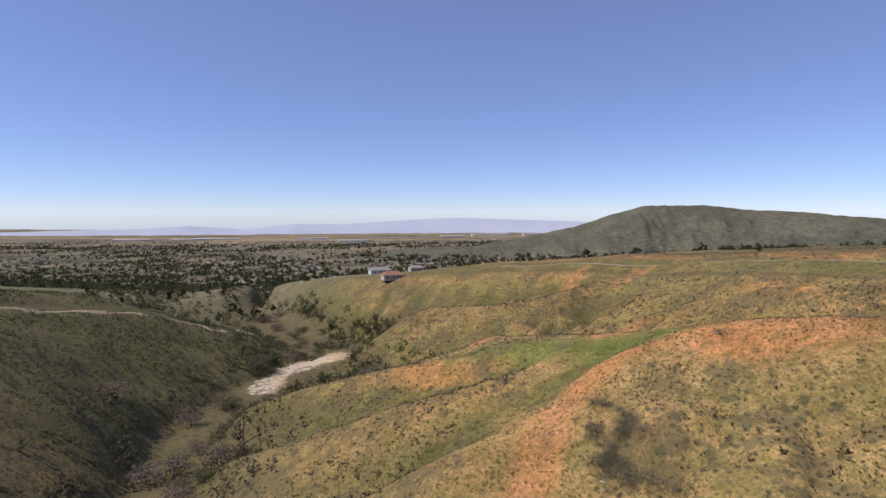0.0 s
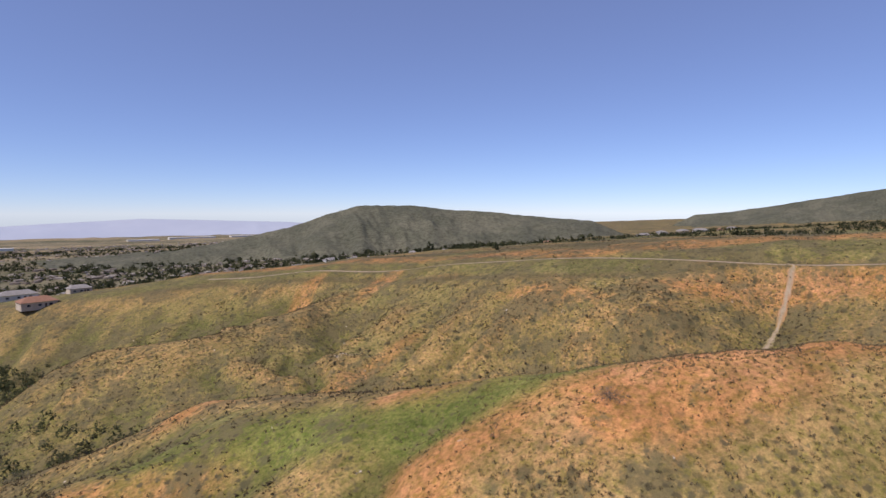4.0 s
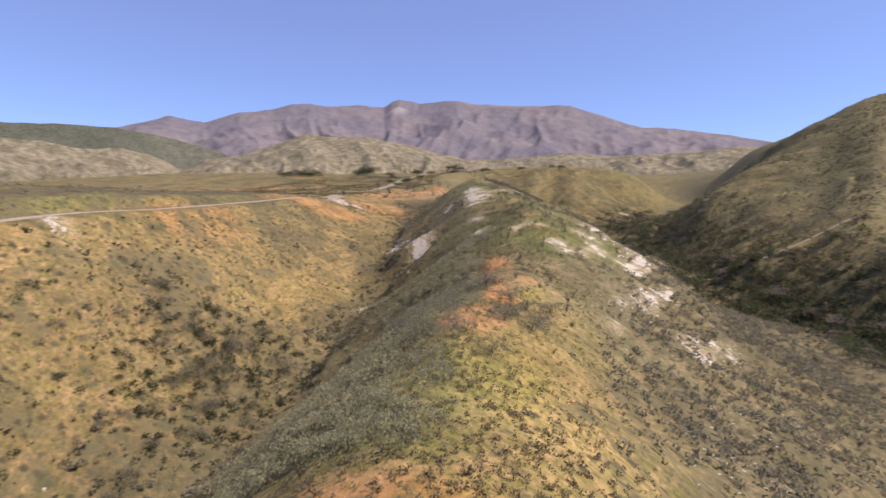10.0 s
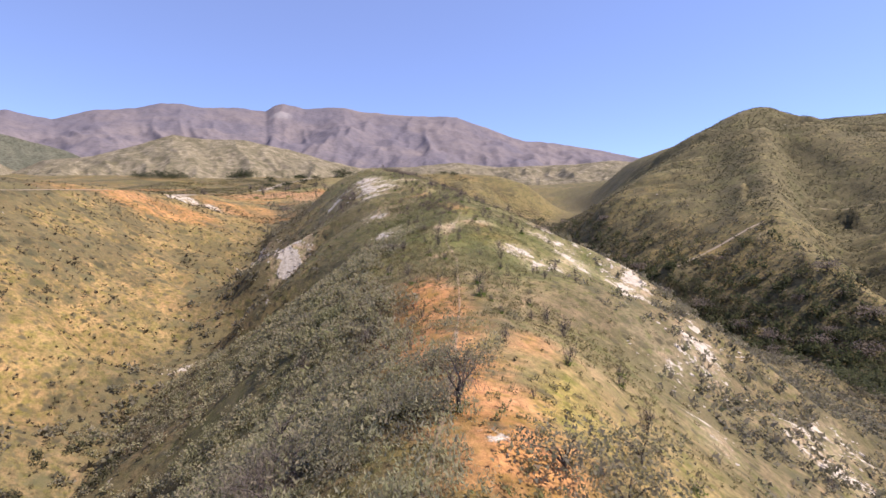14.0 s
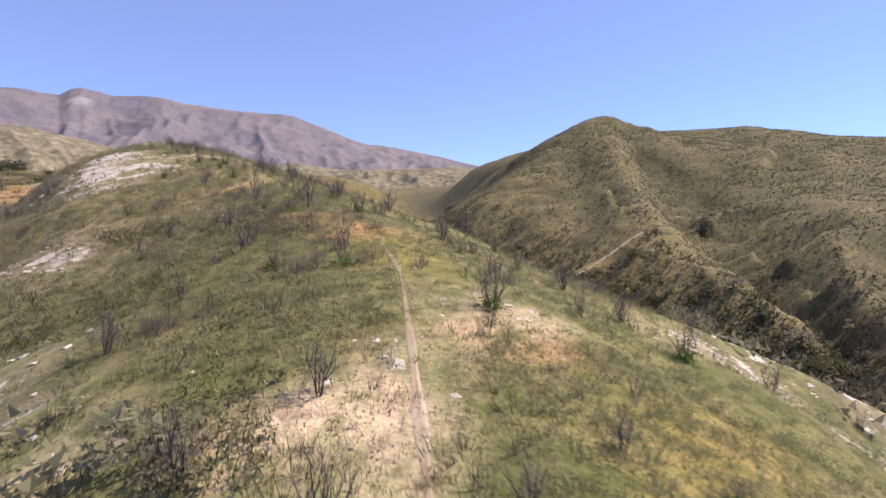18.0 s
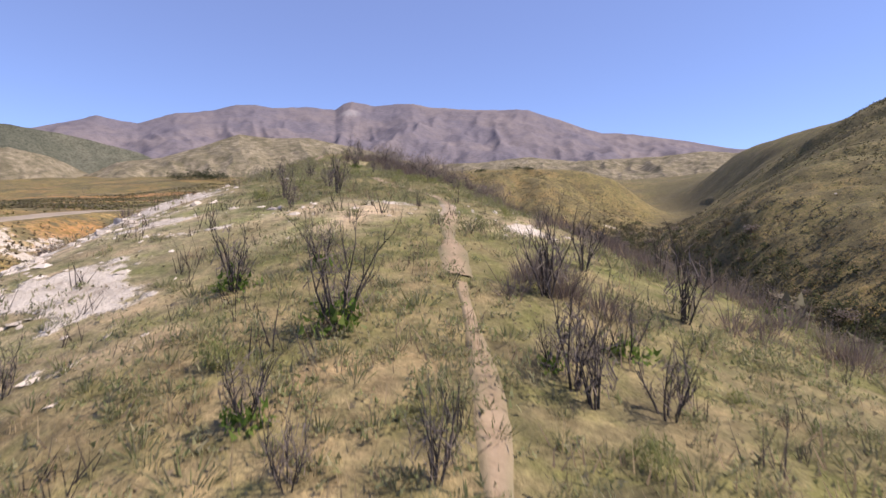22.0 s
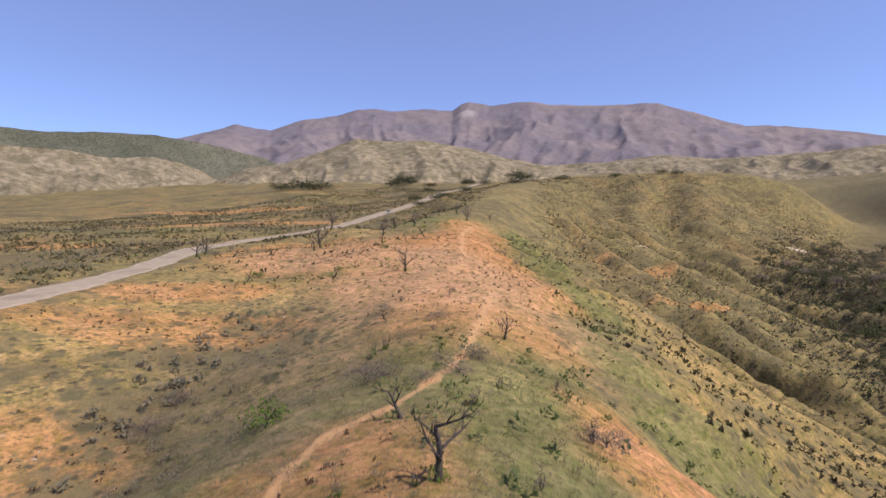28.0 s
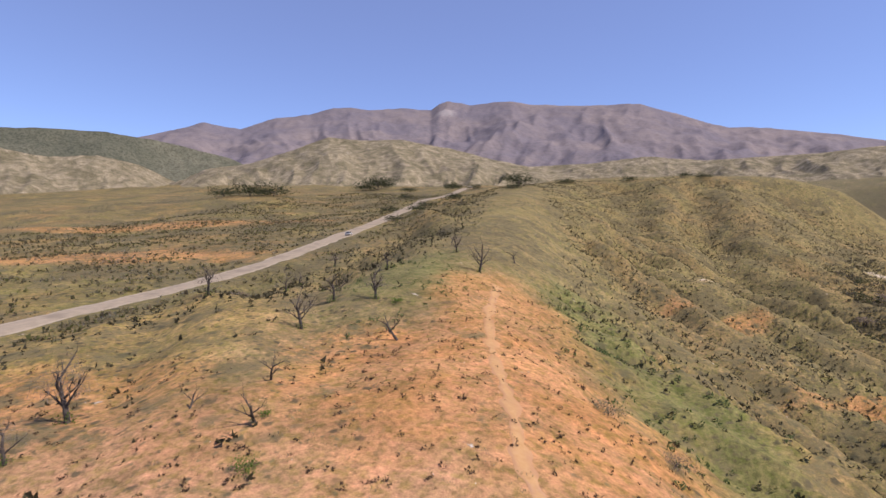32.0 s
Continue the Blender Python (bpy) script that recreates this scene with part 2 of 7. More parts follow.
def ramp(nodes, links, value, *stops):
    r = nodes.new("ShaderNodeValToRGB")
    while len(r.color_ramp.elements) < len(stops):
        r.color_ramp.elements.new(0.5)
    for e, (at, colour) in zip(r.color_ramp.elements, stops):
        e.position, e.color = at, (*colour, 1) if len(colour) == 3 else colour
    links.new(value, r.inputs["Fac"])
    return r.outputs["Color"]


def blend(nodes, links, fac, a, b, mode="MIX"):
    x = nodes.new("ShaderNodeMix")
    x.data_type, x.blend_type = "RGBA", mode
    for socket, v in ((x.inputs["Factor"], fac), (x.inputs["A"], a), (x.inputs["B"], b)):
        if isinstance(v, (float, int)):
            socket.default_value = v
        elif isinstance(v, tuple):
            socket.default_value = (*v, 1)
        else:
            links.new(v, socket)
    return x.outputs["Result"]


def maths(nodes, links, kind, a, b=0.5, clamp=False):
    x = nodes.new("ShaderNodeMath")
    x.operation, x.use_clamp = kind, clamp
    for socket, v in ((x.inputs[0], a), (x.inputs[1], b)):
        if isinstance(v, (float, int)):
            socket.default_value = v
        else:
            links.new(v, socket)
    return x.outputs[0]


def bump(nodes, links, bsdf, height, strength=0.5, distance=0.1):
    b = nodes.new("ShaderNodeBump")
    b.inputs["Strength"].default_value, b.inputs["Distance"].default_value = strength, distance
    links.new(height, b.inputs["Height"])
    links.new(b.outputs["Normal"], bsdf.inputs["Normal"])


def simple(name, a, b, size, rough=0.9, relief=0.0):
    m, n, l, p = nodes_of(name, rough)
    g = grain(n, l, size)
    l.new(ramp(n, l, g, (0.3, a), (0.7, b)), p.inputs["Base Color"])
    if relief:
        bump(n, l, p, g, 0.6, relief)
    return m


def hillside():
    """Soil and dry growth: the cover map gives the soil's colour and, in its alpha, how thick the low scrub grows on it."""
    m, n, l, p = nodes_of("dry hillside", 0.95)
    c = n.new("ShaderNodeVertexColor")
    c.layer_name = "cover"
    thick = c.outputs["Alpha"]
    stone = n.new("ShaderNodeVertexColor")
    stone.layer_name = "stone"
    fine, mid, wide = grain(n, l, 0.5, 5, 0.7), grain(n, l, 2.6, 4, 0.65), grain(n, l, 14, 3)
    tint = blend(n, l, 1.0, c.outputs["Color"], ramp(n, l, fine, (0.30, (0.5, 0.5, 0.48)), (0.48, (0.97, 0.97, 0.95)), (0.70, (1.35, 1.32, 1.25))), "MULTIPLY")
    tint = blend(n, l, 1.0, tint, ramp(n, l, mid, (0.3, (0.72, 0.76, 0.68)), (0.6, (1.14, 1.12, 1.08))), "MULTIPLY")
    tint = blend(n, l, 1.0, tint, ramp(n, l, wide, (0.3, (0.85, 0.9, 0.85)), (0.7, (1.12, 1.08, 1.05))), "MULTIPLY")
    tint = blend(n, l, 1.0, tint, ramp(n, l, grain(n, l, 1.1, 4, 0.65), (0.36, (0.72, 0.80, 0.58)), (0.5, (1.0, 0.98, 0.94)), (0.64, (1.22, 1.10, 1.13))), "MULTIPLY")
    brushy = grain(n, l, 10, 9, 0.78)
    level_ = maths(n, l, "ADD", brushy, maths(n, l, "MULTIPLY", maths(n, l, "SUBTRACT", thick, 0.7), 0.16))
    tint = blend(n, l, ramp(n, l, level_, (0.485, (0, 0, 0)), (0.56, (0.8, 0.8, 0.8))), tint, ramp(n, l, grain(n, l, 5, 4), (0.35, (0.075, 0.06, 0.032)), (0.6, (0.135, 0.112, 0.058))))
    clods = grain(n, l, 0.09, 4, 0.7)
    tint = blend(n, l, 1.0, tint, ramp(n, l, clods, (0.3, (0.7, 0.7, 0.68)), (0.65, (1.22, 1.21, 1.18))), "MULTIPLY")
    height_ = maths(n, l, "ADD", maths(n, l, "ADD", fine, maths(n, l, "MULTIPLY", brushy, 2.0)), maths(n, l, "MULTIPLY", clods, 0.2))
    place, warp_ = n.new("ShaderNodeTexCoord"), n.new("ShaderNodeVectorMath")
    wob = n.new("ShaderNodeTexNoise")
    wob.inputs["Scale"].default_value, wob.inputs["Detail"].default_value = 1.6, 3
    l.new(place.outputs["Object"], wob.inputs["Vector"])
    warp_.operation = "MULTIPLY_ADD"
    l.new(wob.outputs["Color"], warp_.inputs[0])
    warp_.inputs[1].default_value = (1.0, 1.0, 1.0)
    l.new(place.outputs["Object"], warp_.inputs[2])
    for size, amount, low, high, keep in ((0.6, 0.75, (0.085, 0.07, 0.036), (0.15, 0.13, 0.065), 1.15), (1.3, 0.85, (0.052, 0.045, 0.026), (0.10, 0.086, 0.048), 0.95), (3.2, 0.75, (0.05, 0.048, 0.027), (0.105, 0.098, 0.05), 0.62)):
        v = n.new("ShaderNodeTexVoronoi")
        v.inputs["Scale"].default_value = 1.0 / size
        l.new(warp_.outputs[0], v.inputs["Vector"])
        split = n.new("ShaderNodeSeparateColor")
        l.new(v.outputs["Color"], split.inputs[0])
        shape = ramp(n, l, v.outputs["Distance"], (0.22, (1, 1, 1)), (0.45, (0, 0, 0)))
        there = maths(n, l, "MULTIPLY", maths(n, l, "SUBTRACT", maths(n, l, "MULTIPLY", thick, keep), split.outputs["Red"]), 6.0, True)
        fac = maths(n, l, "MULTIPLY", maths(n, l, "MULTIPLY", shape, there), amount)
        tint = blend(n, l, fac, tint, ramp(n, l, split.outputs["Green"], (0.1, low), (0.9, high)))
        height_ = maths(n, l, "ADD", height_, maths(n, l, "MULTIPLY", fac, 0.4 * size))
    chips, slabs = grain(n, l, 0.7, 5, 0.75), grain(n, l, 3.2, 3, 0.6)
    edge = maths(n, l, "ADD", maths(n, l, "MULTIPLY", stone.outputs["Color"], 0.56), maths(n, l, "ADD", maths(n, l, "MULTIPLY", chips, 0.7), maths(n, l, "MULTIPLY", slabs, 1.9)))
    outcrop = ramp(n, l, maths(n, l, "MULTIPLY", edge, 0.5), (0.875, (0, 0, 0)), (0.915, (1, 1, 1)))
    tint = blend(n, l, outcrop, tint, ramp(n, l, chips, (0.32, (0.30, 0.25, 0.19)), (0.45, (0.44, 0.38, 0.30)), (0.66, (0.55, 0.485, 0.395))))
    height_ = maths(n, l, "ADD", height_, maths(n, l, "MULTIPLY", outcrop, maths(n, l, "ADD", maths(n, l, "MULTIPLY", chips, 1.6), 0.5)))
    l.new(tint, p.inputs["Base Color"])
    bump(n, l, p, height_, 0.5, 0.2)
    return m


GROUND = hillside()
def slopes(name, a, b, c, size, relief, spots, bare=None):
    """Far hillside: two tones of soil and rock with brush spots over them."""
    m, n, l, p = nodes_of(name, 1.0)
    wide, mid, fine = grain(n, l, size * 3), grain(n, l, size, 5, 0.65), grain(n, l, size * 0.12, 4, 0.7)
    tint = blend(n, l, maths(n, l, "MULTIPLY", ramp(n, l, mid, (0.42, (0, 0, 0)), (0.58, (1, 1, 1))), 1.0), a, b)
    tint = blend(n, l, ramp(n, l, wide, (0.45, (0, 0, 0)), (0.62, (0.75, 0.75, 0.75))), tint, c)
    tint = blend(n, l, 1.0, tint, ramp(n, l, fine, (0.36, (spots, spots, spots)), (0.56, (1.1, 1.1, 1.1))), "MULTIPLY")
    if bare:
        at, far = n.new("ShaderNodeTexCoord"), n.new("ShaderNodeVectorMath")
        far.operation = "DISTANCE"
        l.new(at.outputs["Object"], far.inputs[0])
        far.inputs[1].default_value = bare
        cliff = maths(n, l, "ADD", maths(n, l, "MULTIPLY", far.outputs["Value"], 0.0068), fine)
        tint = blend(n, l, ramp(n, l, cliff, (0.70, (0.45, 0.45, 0.45)), (1.0, (0, 0, 0))), tint, (0.40, 0.37, 0.35))
    l.new(tint, p.inputs["Base Color"])
    bump(n, l, p, maths(n, l, "ADD", mid, fine), 0.7, relief)
    return m


# Burnt rock tones, with the purple-blue of distant haze mixed into the base colours.
PURPLE = slopes("burnt mountain rock with painted haze", (0.148, 0.128, 0.136), (0.186, 0.157, 0.154), (0.128, 0.116, 0.136), 130, 4, 0.88, (1775, -2865, 625))
DARKHILL = slopes("brushy hill", (0.098, 0.10, 0.07), (0.13, 0.127, 0.09), (0.08, 0.084, 0.06), 50, 3, 0.6)
TAN = slopes("eroded badland", (0.185, 0.158, 0.098), (0.32, 0.268, 0.178), (0.135, 0.118, 0.068), 15, 2.5, 0.42)
# The haze before these hills is painted as their pale blue base colour.
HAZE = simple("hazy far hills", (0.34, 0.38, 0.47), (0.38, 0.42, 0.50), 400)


# ---------------------------------------------------------------- ground sheet
def rows_of(nx, ny):
    a = np.arange(nx * ny, dtype=np.int64).reshape(ny, nx)
    return np.stack([a[:-1, :-1], a[:-1, 1:], a[1:, 1:], a[1:, :-1]], -1).reshape(-1, 4)


def sheet(name, X, Y, Z, material, smooth=True):
    """One grid mesh from arrays of places."""
    me = bpy.data.meshes.new(name)
    quads = rows_of(X.shape[1], X.shape[0])
    me.vertices.add(X.size)
    me.vertices.foreach_set("co", np.stack([X, Y, Z], -1).astype(np.float32).ravel())
    me.loops.add(quads.size)
    me.loops.foreach_set("vertex_index", quads.astype(np.int32).ravel())
    me.polygons.add(len(quads))
    me.polygons.foreach_set("loop_start", np.arange(0, quads.size, 4, dtype=np.int32))
    me.update(calc_edges=True)
    if smooth:
        me.polygons.foreach_set("use_smooth", np.ones(len(quads), bool))
    me.materials.append(material)
    return new(name, me)


GX, GY = spaced(-60, 320, 1.9, 4800, 1.03), spaced(-330, 300, 1.9, 4800, 1.03)
south = np.arange(-333.2, -720, -3.2)
GY = np.r_[(-720 - np.cumsum(3.2 * 1.06 ** np.arange(1, 75)))[::-1], south[::-1], GY[GY > -331.7]]
GY = GY[GY > -5200]
XX, YY = np.meshgrid(GX, GY)
ZZ = form(XX, YY)
SLOPE = np.hypot(*np.gradient(ZZ, GY, GX))

# Gullies and ribs that run down the slopes from the ridge lines.
D_RIDGE, S_RIDGE = np.full(XX.shape, 1e9), np.zeros(XX.shape)
for k, key in enumerate(("near_ridge", "rim", "west_crest", "west_back", "terrace", "orange_spur", "south_spur", "far_west_hill", "west_spur", "west_spur_two", "west_rib_b", "west_bench", "front_spur", "mid_spur", "nose_lobe", "nose_lobe_low")):
    d, s, _ = near_line(XX, YY, LINES[key])
    S_RIDGE = np.where(d < D_RIDGE, s + 1000 * k, S_RIDGE)
    D_RIDGE = np.minimum(d, D_RIDGE)
WEST = step(30, -60, XX + 0.12 * YY)
warp = S_RIDGE + 7 * wave(XX, YY, 25, 1) + 3 * wave(XX, YY, 9, 2)
ribs = np.abs(wave(warp, D_RIDGE * 0.25, 17, 3)) + 0.45 * np.abs(wave(warp, D_RIDGE * 0.3, 7, 4))
big = np.abs(wave(S_RIDGE + 18 * wave(XX, YY, 70, 5), D_RIDGE * 0.2, 55, 6)) + 0.4 * np.abs(wave(warp, D_RIDGE * 0.2, 22, 7))
steep = step(0.10, 0.42, SLOPE)
away = step(5, 28, D_RIDGE)
NEAR = step(900, 500, np.hypot(XX - 120, YY + 100))
CALM = 1 - 0.85 * step(20, 80, YY)
ZZ = ZZ + steep * away * NEAR * ((1 - WEST) * (5.0 + 3.0 * step(110, 170, YY) * step(40, 90, XX)) * (ribs - 0.45) + WEST * CALM * 8 * (0.42 - big) * step(5, 40, D_RIDGE)) * (1 - 0.3 * step(-420, -500, YY) * (1 - WEST))
ZZ += (0.55 * wave(XX, YY, 13, 8) * step(2, 10, D_RIDGE) + 0.22 * wave(XX, YY, 4.5, 9) + 0.10 * wave(XX, YY, 2.1, 10)) * step(700, 400, np.hypot(XX - 120, YY))
# Parallel spurs that run down to the canyon on its east side.
down, across = -0.8 * XX + 0.6 * YY, 0.6 * XX + 0.8 * YY
spurs = np.abs(wave(across + 8 * wave(XX, YY, 60, 44), down * 0.14, 27, 45)) + 0.4 * np.abs(wave(across + 5 * wave(XX, YY, 30, 46), down * 0.2, 11, 47))
d_top = near_line(XX, YY, LINES["near_ridge"])[0]
ZZ += step(-250, -300, YY) * step(-600, -540, YY) * step(120, 150, XX) * step(16, 45, d_top) * step(-20, 20, -XX + 0.0 * YY + 330 + 0.3 * (-YY - 300)) * 14 * (0.42 - spurs)

fluted = np.abs(wave(across + 3 * wave(XX, YY, 22, 102), down * 0.12, 9, 103))
ZZ += step(-215, -260, YY) * step(-640, -560, YY) * step(110, 150, XX) * step(14, 34, d_top) * (1 - WEST) * step(-20, 20, 330 - XX + 0.3 * (-YY - 300)) * 4.5 * (0.4 - fluted)
ZZ += 3.0 * wave(XX, YY, 60, 11) * step(250, 600, np.hypot(XX - 150, YY + 60))

ZZ += WEST * CALM * NEAR * steep * (3.5 * (np.abs(wave(XX + 0.5 * YY, YY, 75, 41)) - 0.4) + 7 * (0.4 - np.abs(wave(warp, D_RIDGE * 0.3, 30, 42))) + 3.4 * (0.4 - np.abs(wave(warp, D_RIDGE * 0.35, 12, 43)))) * step(2, 25, D_RIDGE)

# Roads and the creek bed, cut or filled level into the slope.
ROAD = [(232, -92), (243, -114), (262, -148), (294, -190), (322, -220), (335, -252), (347, -297), (363, -345), (402, -445), (440, -540), (455, -610), (480, -700), (560, -820), (700, -960)]
DIRT_ROAD = [(40, 362), (80, 325), (112, 282), (134, 236), (150, 198), (169, 150), (177, 128), (183, 100), (181, 78), (176, 54), (191, 12), (208, -35), (224, -76), (232, -92)]
WEST_ROAD = [(-190, 120), (-172, 165), (-158, 200), (-152, 245), (-144, 284), (-136, 297), (-126, 292), (-128, 312), (-138, 335), (-133, 350), (-122, 338)]
CANYON_ROAD = [(-40, -300), (-5, -262), (30, -250), (60, -240), (85, -262), (100, -300), (118, -350)]
UPPER_ROAD = [(-330, -250), (-185.4, -280.0), (-143.5, -318.0), (-114.0, -335.0), (-83.8, -345.0), (-51.9, -355.0)]
CREEK = [(-66, 120), (-86, 176), (-82, 235), (-58, 270), (-54, 298), (-75, 306), (-125, 400)]


def level(line, half, blend_to):
    """Flattens the ground across a line, keeping the smoothed height along it."""
    global ZZ
    pts = [(*p[:2], 0.0) for p in dense([(*q, 0.0) for q in line], 6.0)]
    px, py = np.array([p[0] for p in pts]), np.array([p[1] for p in pts])
    z = height(px, py)
    for _ in range(6):
        z = np.r_[z[0], (z[:-2] + z[1:-1] * 2 + z[2:]) / 4, z[-1]]
    x0, x1, y0, y1 = px.min() - 30, px.max() + 30, py.min() - 30, py.max() + 30
    i, j = (GX > x0) & (GX < x1), (GY > y0) & (GY < y1)
    at = np.ix_(j, i)
    d, _, h = near_line(XX[at], YY[at], list(zip(px, py, z)))
    w = 1 - step(half, blend_to, d)
    ZZ[at] = ZZ[at] * (1 - w) + h * w
    return list(zip(px.tolist(), py.tolist(), z.tolist()))


def height(x, y):
    """The ground's height at a place, off the grid itself."""
    x, y = np.asarray(x, float), np.asarray(y, float)
    i, j = np.clip(np.searchsorted(GX, x) - 1, 0, len(GX) - 2), np.clip(np.searchsorted(GY, y) - 1, 0, len(GY) - 2)
    f, g = (x - GX[i]) / (GX[i + 1] - GX[i]), (y - GY[j]) / (GY[j + 1] - GY[j])
    a, b, c, d = ZZ[j, i], ZZ[j, i + 1], ZZ[j + 1, i + 1], ZZ[j + 1, i]
    return np.where(f >= g, a + f * (b - a) + g * (c - b), a + g * (d - a) + f * (c - d))


level(ROAD, 6.5, 13)
level(DIRT_ROAD, 3.0, 7)
level(WEST_ROAD, 1.6, 5)
level(CANYON_ROAD, 1.6, 5)
level(UPPER_ROAD, 2.0, 6)
level(CREEK, 5, 16)

# Hollows of the land, 0 to 1: thickest brush, and shade painted into the cover.
blurred = sum(np.roll(np.roll(ZZ, i, 0), j, 1) for i in (-5, -2, 0, 2, 5) for j in (-5, -2, 0, 2, 5)) / 25
HOLLOW = step(-0.2, 1.0, (blurred - ZZ))

# Where each kind of cover lies.
NOISE_A, NOISE_B, NOISE_C = wave(XX, YY, 11, 21), wave(XX, YY, 4.2, 22), wave(XX, YY, 38, 23)
ROUGH = 0.55 * NOISE_A + 0.35 * NOISE_B + 0.3 * wave(XX, YY, 1.9, 24)


def patch(x, y, a, b, turn=0.0, soft=0.35):
    """An uneven oval patch, 0 to 1."""
    c, s = math.cos(radians(turn)), math.sin(radians(turn))
    u, v = (XX - x) * c + (YY - y) * s, -(XX - x) * s + (YY - y) * c
    return step(1 + soft, 1 - soft, np.hypot(u / a, v / b) + 0.45 * ROUGH)


def band(line, half, soft=0.5):
    d, _, _ = near_line(XX, YY, line)
    return step(1 + soft, 1 - soft, d / half + 0.55 * ROUGH)


d_ridge, s_ridge, h_ridge = near_line(XX, YY, LINES["near_ridge"])
d_rim, s_rim, h_rim = near_line(XX, YY, LINES["rim"])
SIDE = np.zeros(XX.shape)                                   # +1 on the ravine side of the ridge, -1 on the canyon side
for a, b in zip(LINES["near_ridge"], LINES["near_ridge"][1:]):
    m = np.abs(near_line(XX, YY, [a, b])[0] - d_ridge) < 1e-6
    SIDE = np.where(m, np.sign((b[0] - a[0]) * (YY - a[1]) - (b[1] - a[1]) * (XX - a[0])), SIDE)
BEHIND = np.zeros(XX.shape)
for a, b in zip(LINES["rim"], LINES["rim"][1:]):
    m = np.abs(near_line(XX, YY, [a, b])[0] - d_rim) < 1e-6
    BEHIND = np.where(m, np.sign((b[0] - a[0]) * (YY - a[1]) - (b[1] - a[1]) * (XX - a[0])), BEHIND)
PLATEAU = step(0, 4, BEHIND * d_rim)

ORANGE = np.maximum.reduce([
    band(LINES["near_ridge"][1:8], 4.5) * 0.95, patch(62, 98, 17, 7, -28), patch(92, 84, 12, 6, -30) * 0.9, band([(119, 5), (114.5, 14), (111.5, 24), (108, 31), (106.3, 36)], 2.0), patch(115.6, 20, 3.2, 6.5, 20) * 0.95, patch(107, 21, 1.8, 2.6) * 0.85, patch(107, 33, 1.6, 4, 10) * 0.8, patch(106, 47, 4, 7, 10) * 0.8, patch(114, -17.3, 1.7, 1.1, 30) * 0.2, patch(118.3, -5.6, 1.0, 0.7) * 0.8,
    band([(146, 163), (167, 138), (175, 96)], 3.6) * 0.9, patch(169.5, 84, 5, 26, 6), patch(150, 160, 2.5, 16, 45) * 0.8, patch(122, 188, 3, 18, 25) * 0.7,
    patch(18, 188, 10, 5, 20), patch(52, 129, 11, 4, -30), patch(42, 138, 5, 3), patch(5, 150, 20, 5, -20) * 0.7, patch(60, 215, 30, 4, 10) * 0.6, patch(100, 275, 14, 6, 30) * 0.7, patch(70, 300, 16, 5, 30) * 0.6,
    patch(232, -222, 24, 34, 28), patch(266, -218, 26, 20, 20) * 0.8, patch(250, -252, 20, 24, 30), patch(262, -285, 12, 26, 25) * 0.7, patch(205, -185, 12, 18, 30) * 0.55, patch(245, -165, 20, 8, 40) * 0.7, patch(222, -138, 9, 12, 30) * 0.6, patch(178, -164, 6, 10, 30) * 0.9, patch(188, -142, 6, 9, 40) * 0.6, patch(173, -128, 5, 9, 30) * 0.45, patch(205, -120, 8, 14, 30) * 0.6, patch(288, -225, 20, 14, 40) * 0.7, patch(262, -178, 16, 8, 50) * 0.8,
    patch(240, -425, 30, 6, 55) * 0.7, patch(205, -376, 26, 5, 45) * 0.7, patch(210, -60, 20, 9, 70) * 0.75, patch(225, -120, 10, 16, 30) * 0.7, patch(190, 10, 8, 18, 20) * 0.5, patch(117.8, -20, 1.6, 1.2) * 0.45, patch(122.5, -31, 2.2, 1.4) * 0.9, patch(125, -33, 2.5, 1.2, -30) * 0.7, patch(132, -43.5, 1.6, 1.6) * 0.6])
for x, y, a, b, turn in ((330, 240, 130, 7, -62), (420, -300, 60, 16, 30), (520, -380, 90, 14, 30), (400, -180, 60, 10, 35), (360, 60, 90, 6, -75), (300, 300, 70, 6, -60)):
    ORANGE = np.maximum(ORANGE, patch(x, y, a, b, turn) * 0.75)
GREEN = np.maximum.reduce([
    patch(34, 144, 26, 9, -35), patch(22, 156, 22, 10, -48), patch(60, 124, 16, 5, -30) * 0.8, patch(8, 128, 16, 4, 40) * 0.7, patch(0, 168, 22, 7, -30) * 0.8, patch(45, 128, 12, 6, -30) * 0.8, patch(101, 68, 6, 12, 5) * 0.8, patch(117, -22, 14, 14) * 0.6, patch(108, -30, 10, 14, 20) * 0.8, patch(122, -38, 10, 14, 20) * 0.65,
    patch(140, -72, 12, 16, 25) * 0.45, patch(150, -95, 18, 16, 25) * 0.5, patch(168, -130, 14, 26, 30) * 0.85, patch(190, -165, 14, 18, 30) * 0.75, patch(172, -172, 9, 20, 35) * 0.85, patch(228, -268, 9, 32, 30) * 0.95, band([(264, -332), (242, -285), (226, -260), (204, -236)], 8.5), patch(206, -228, 9, 24, 30) * 0.8,
    patch(180, -190, 10, 20, 35) * 0.85, patch(285, -290, 14, 26, 20) * 0.8, patch(255, -195, 22, 5, 60) * 0.7, patch(150, 290, 26, 8, 20) * 0.6, patch(96, 262, 12, 6, 20) * 0.7, patch(330, 330, 60, 20, 10) * 0.7, patch(420, 420, 90, 30, -20) * 0.6,
    patch(140, 105, 10, 14) * 0.5, patch(-90, 250, 26, 14, 60) * 0.7, patch(30, 195, 20, 5, 40) * 0.5, patch(420, -250, 30, 16, 30) * 0.5])
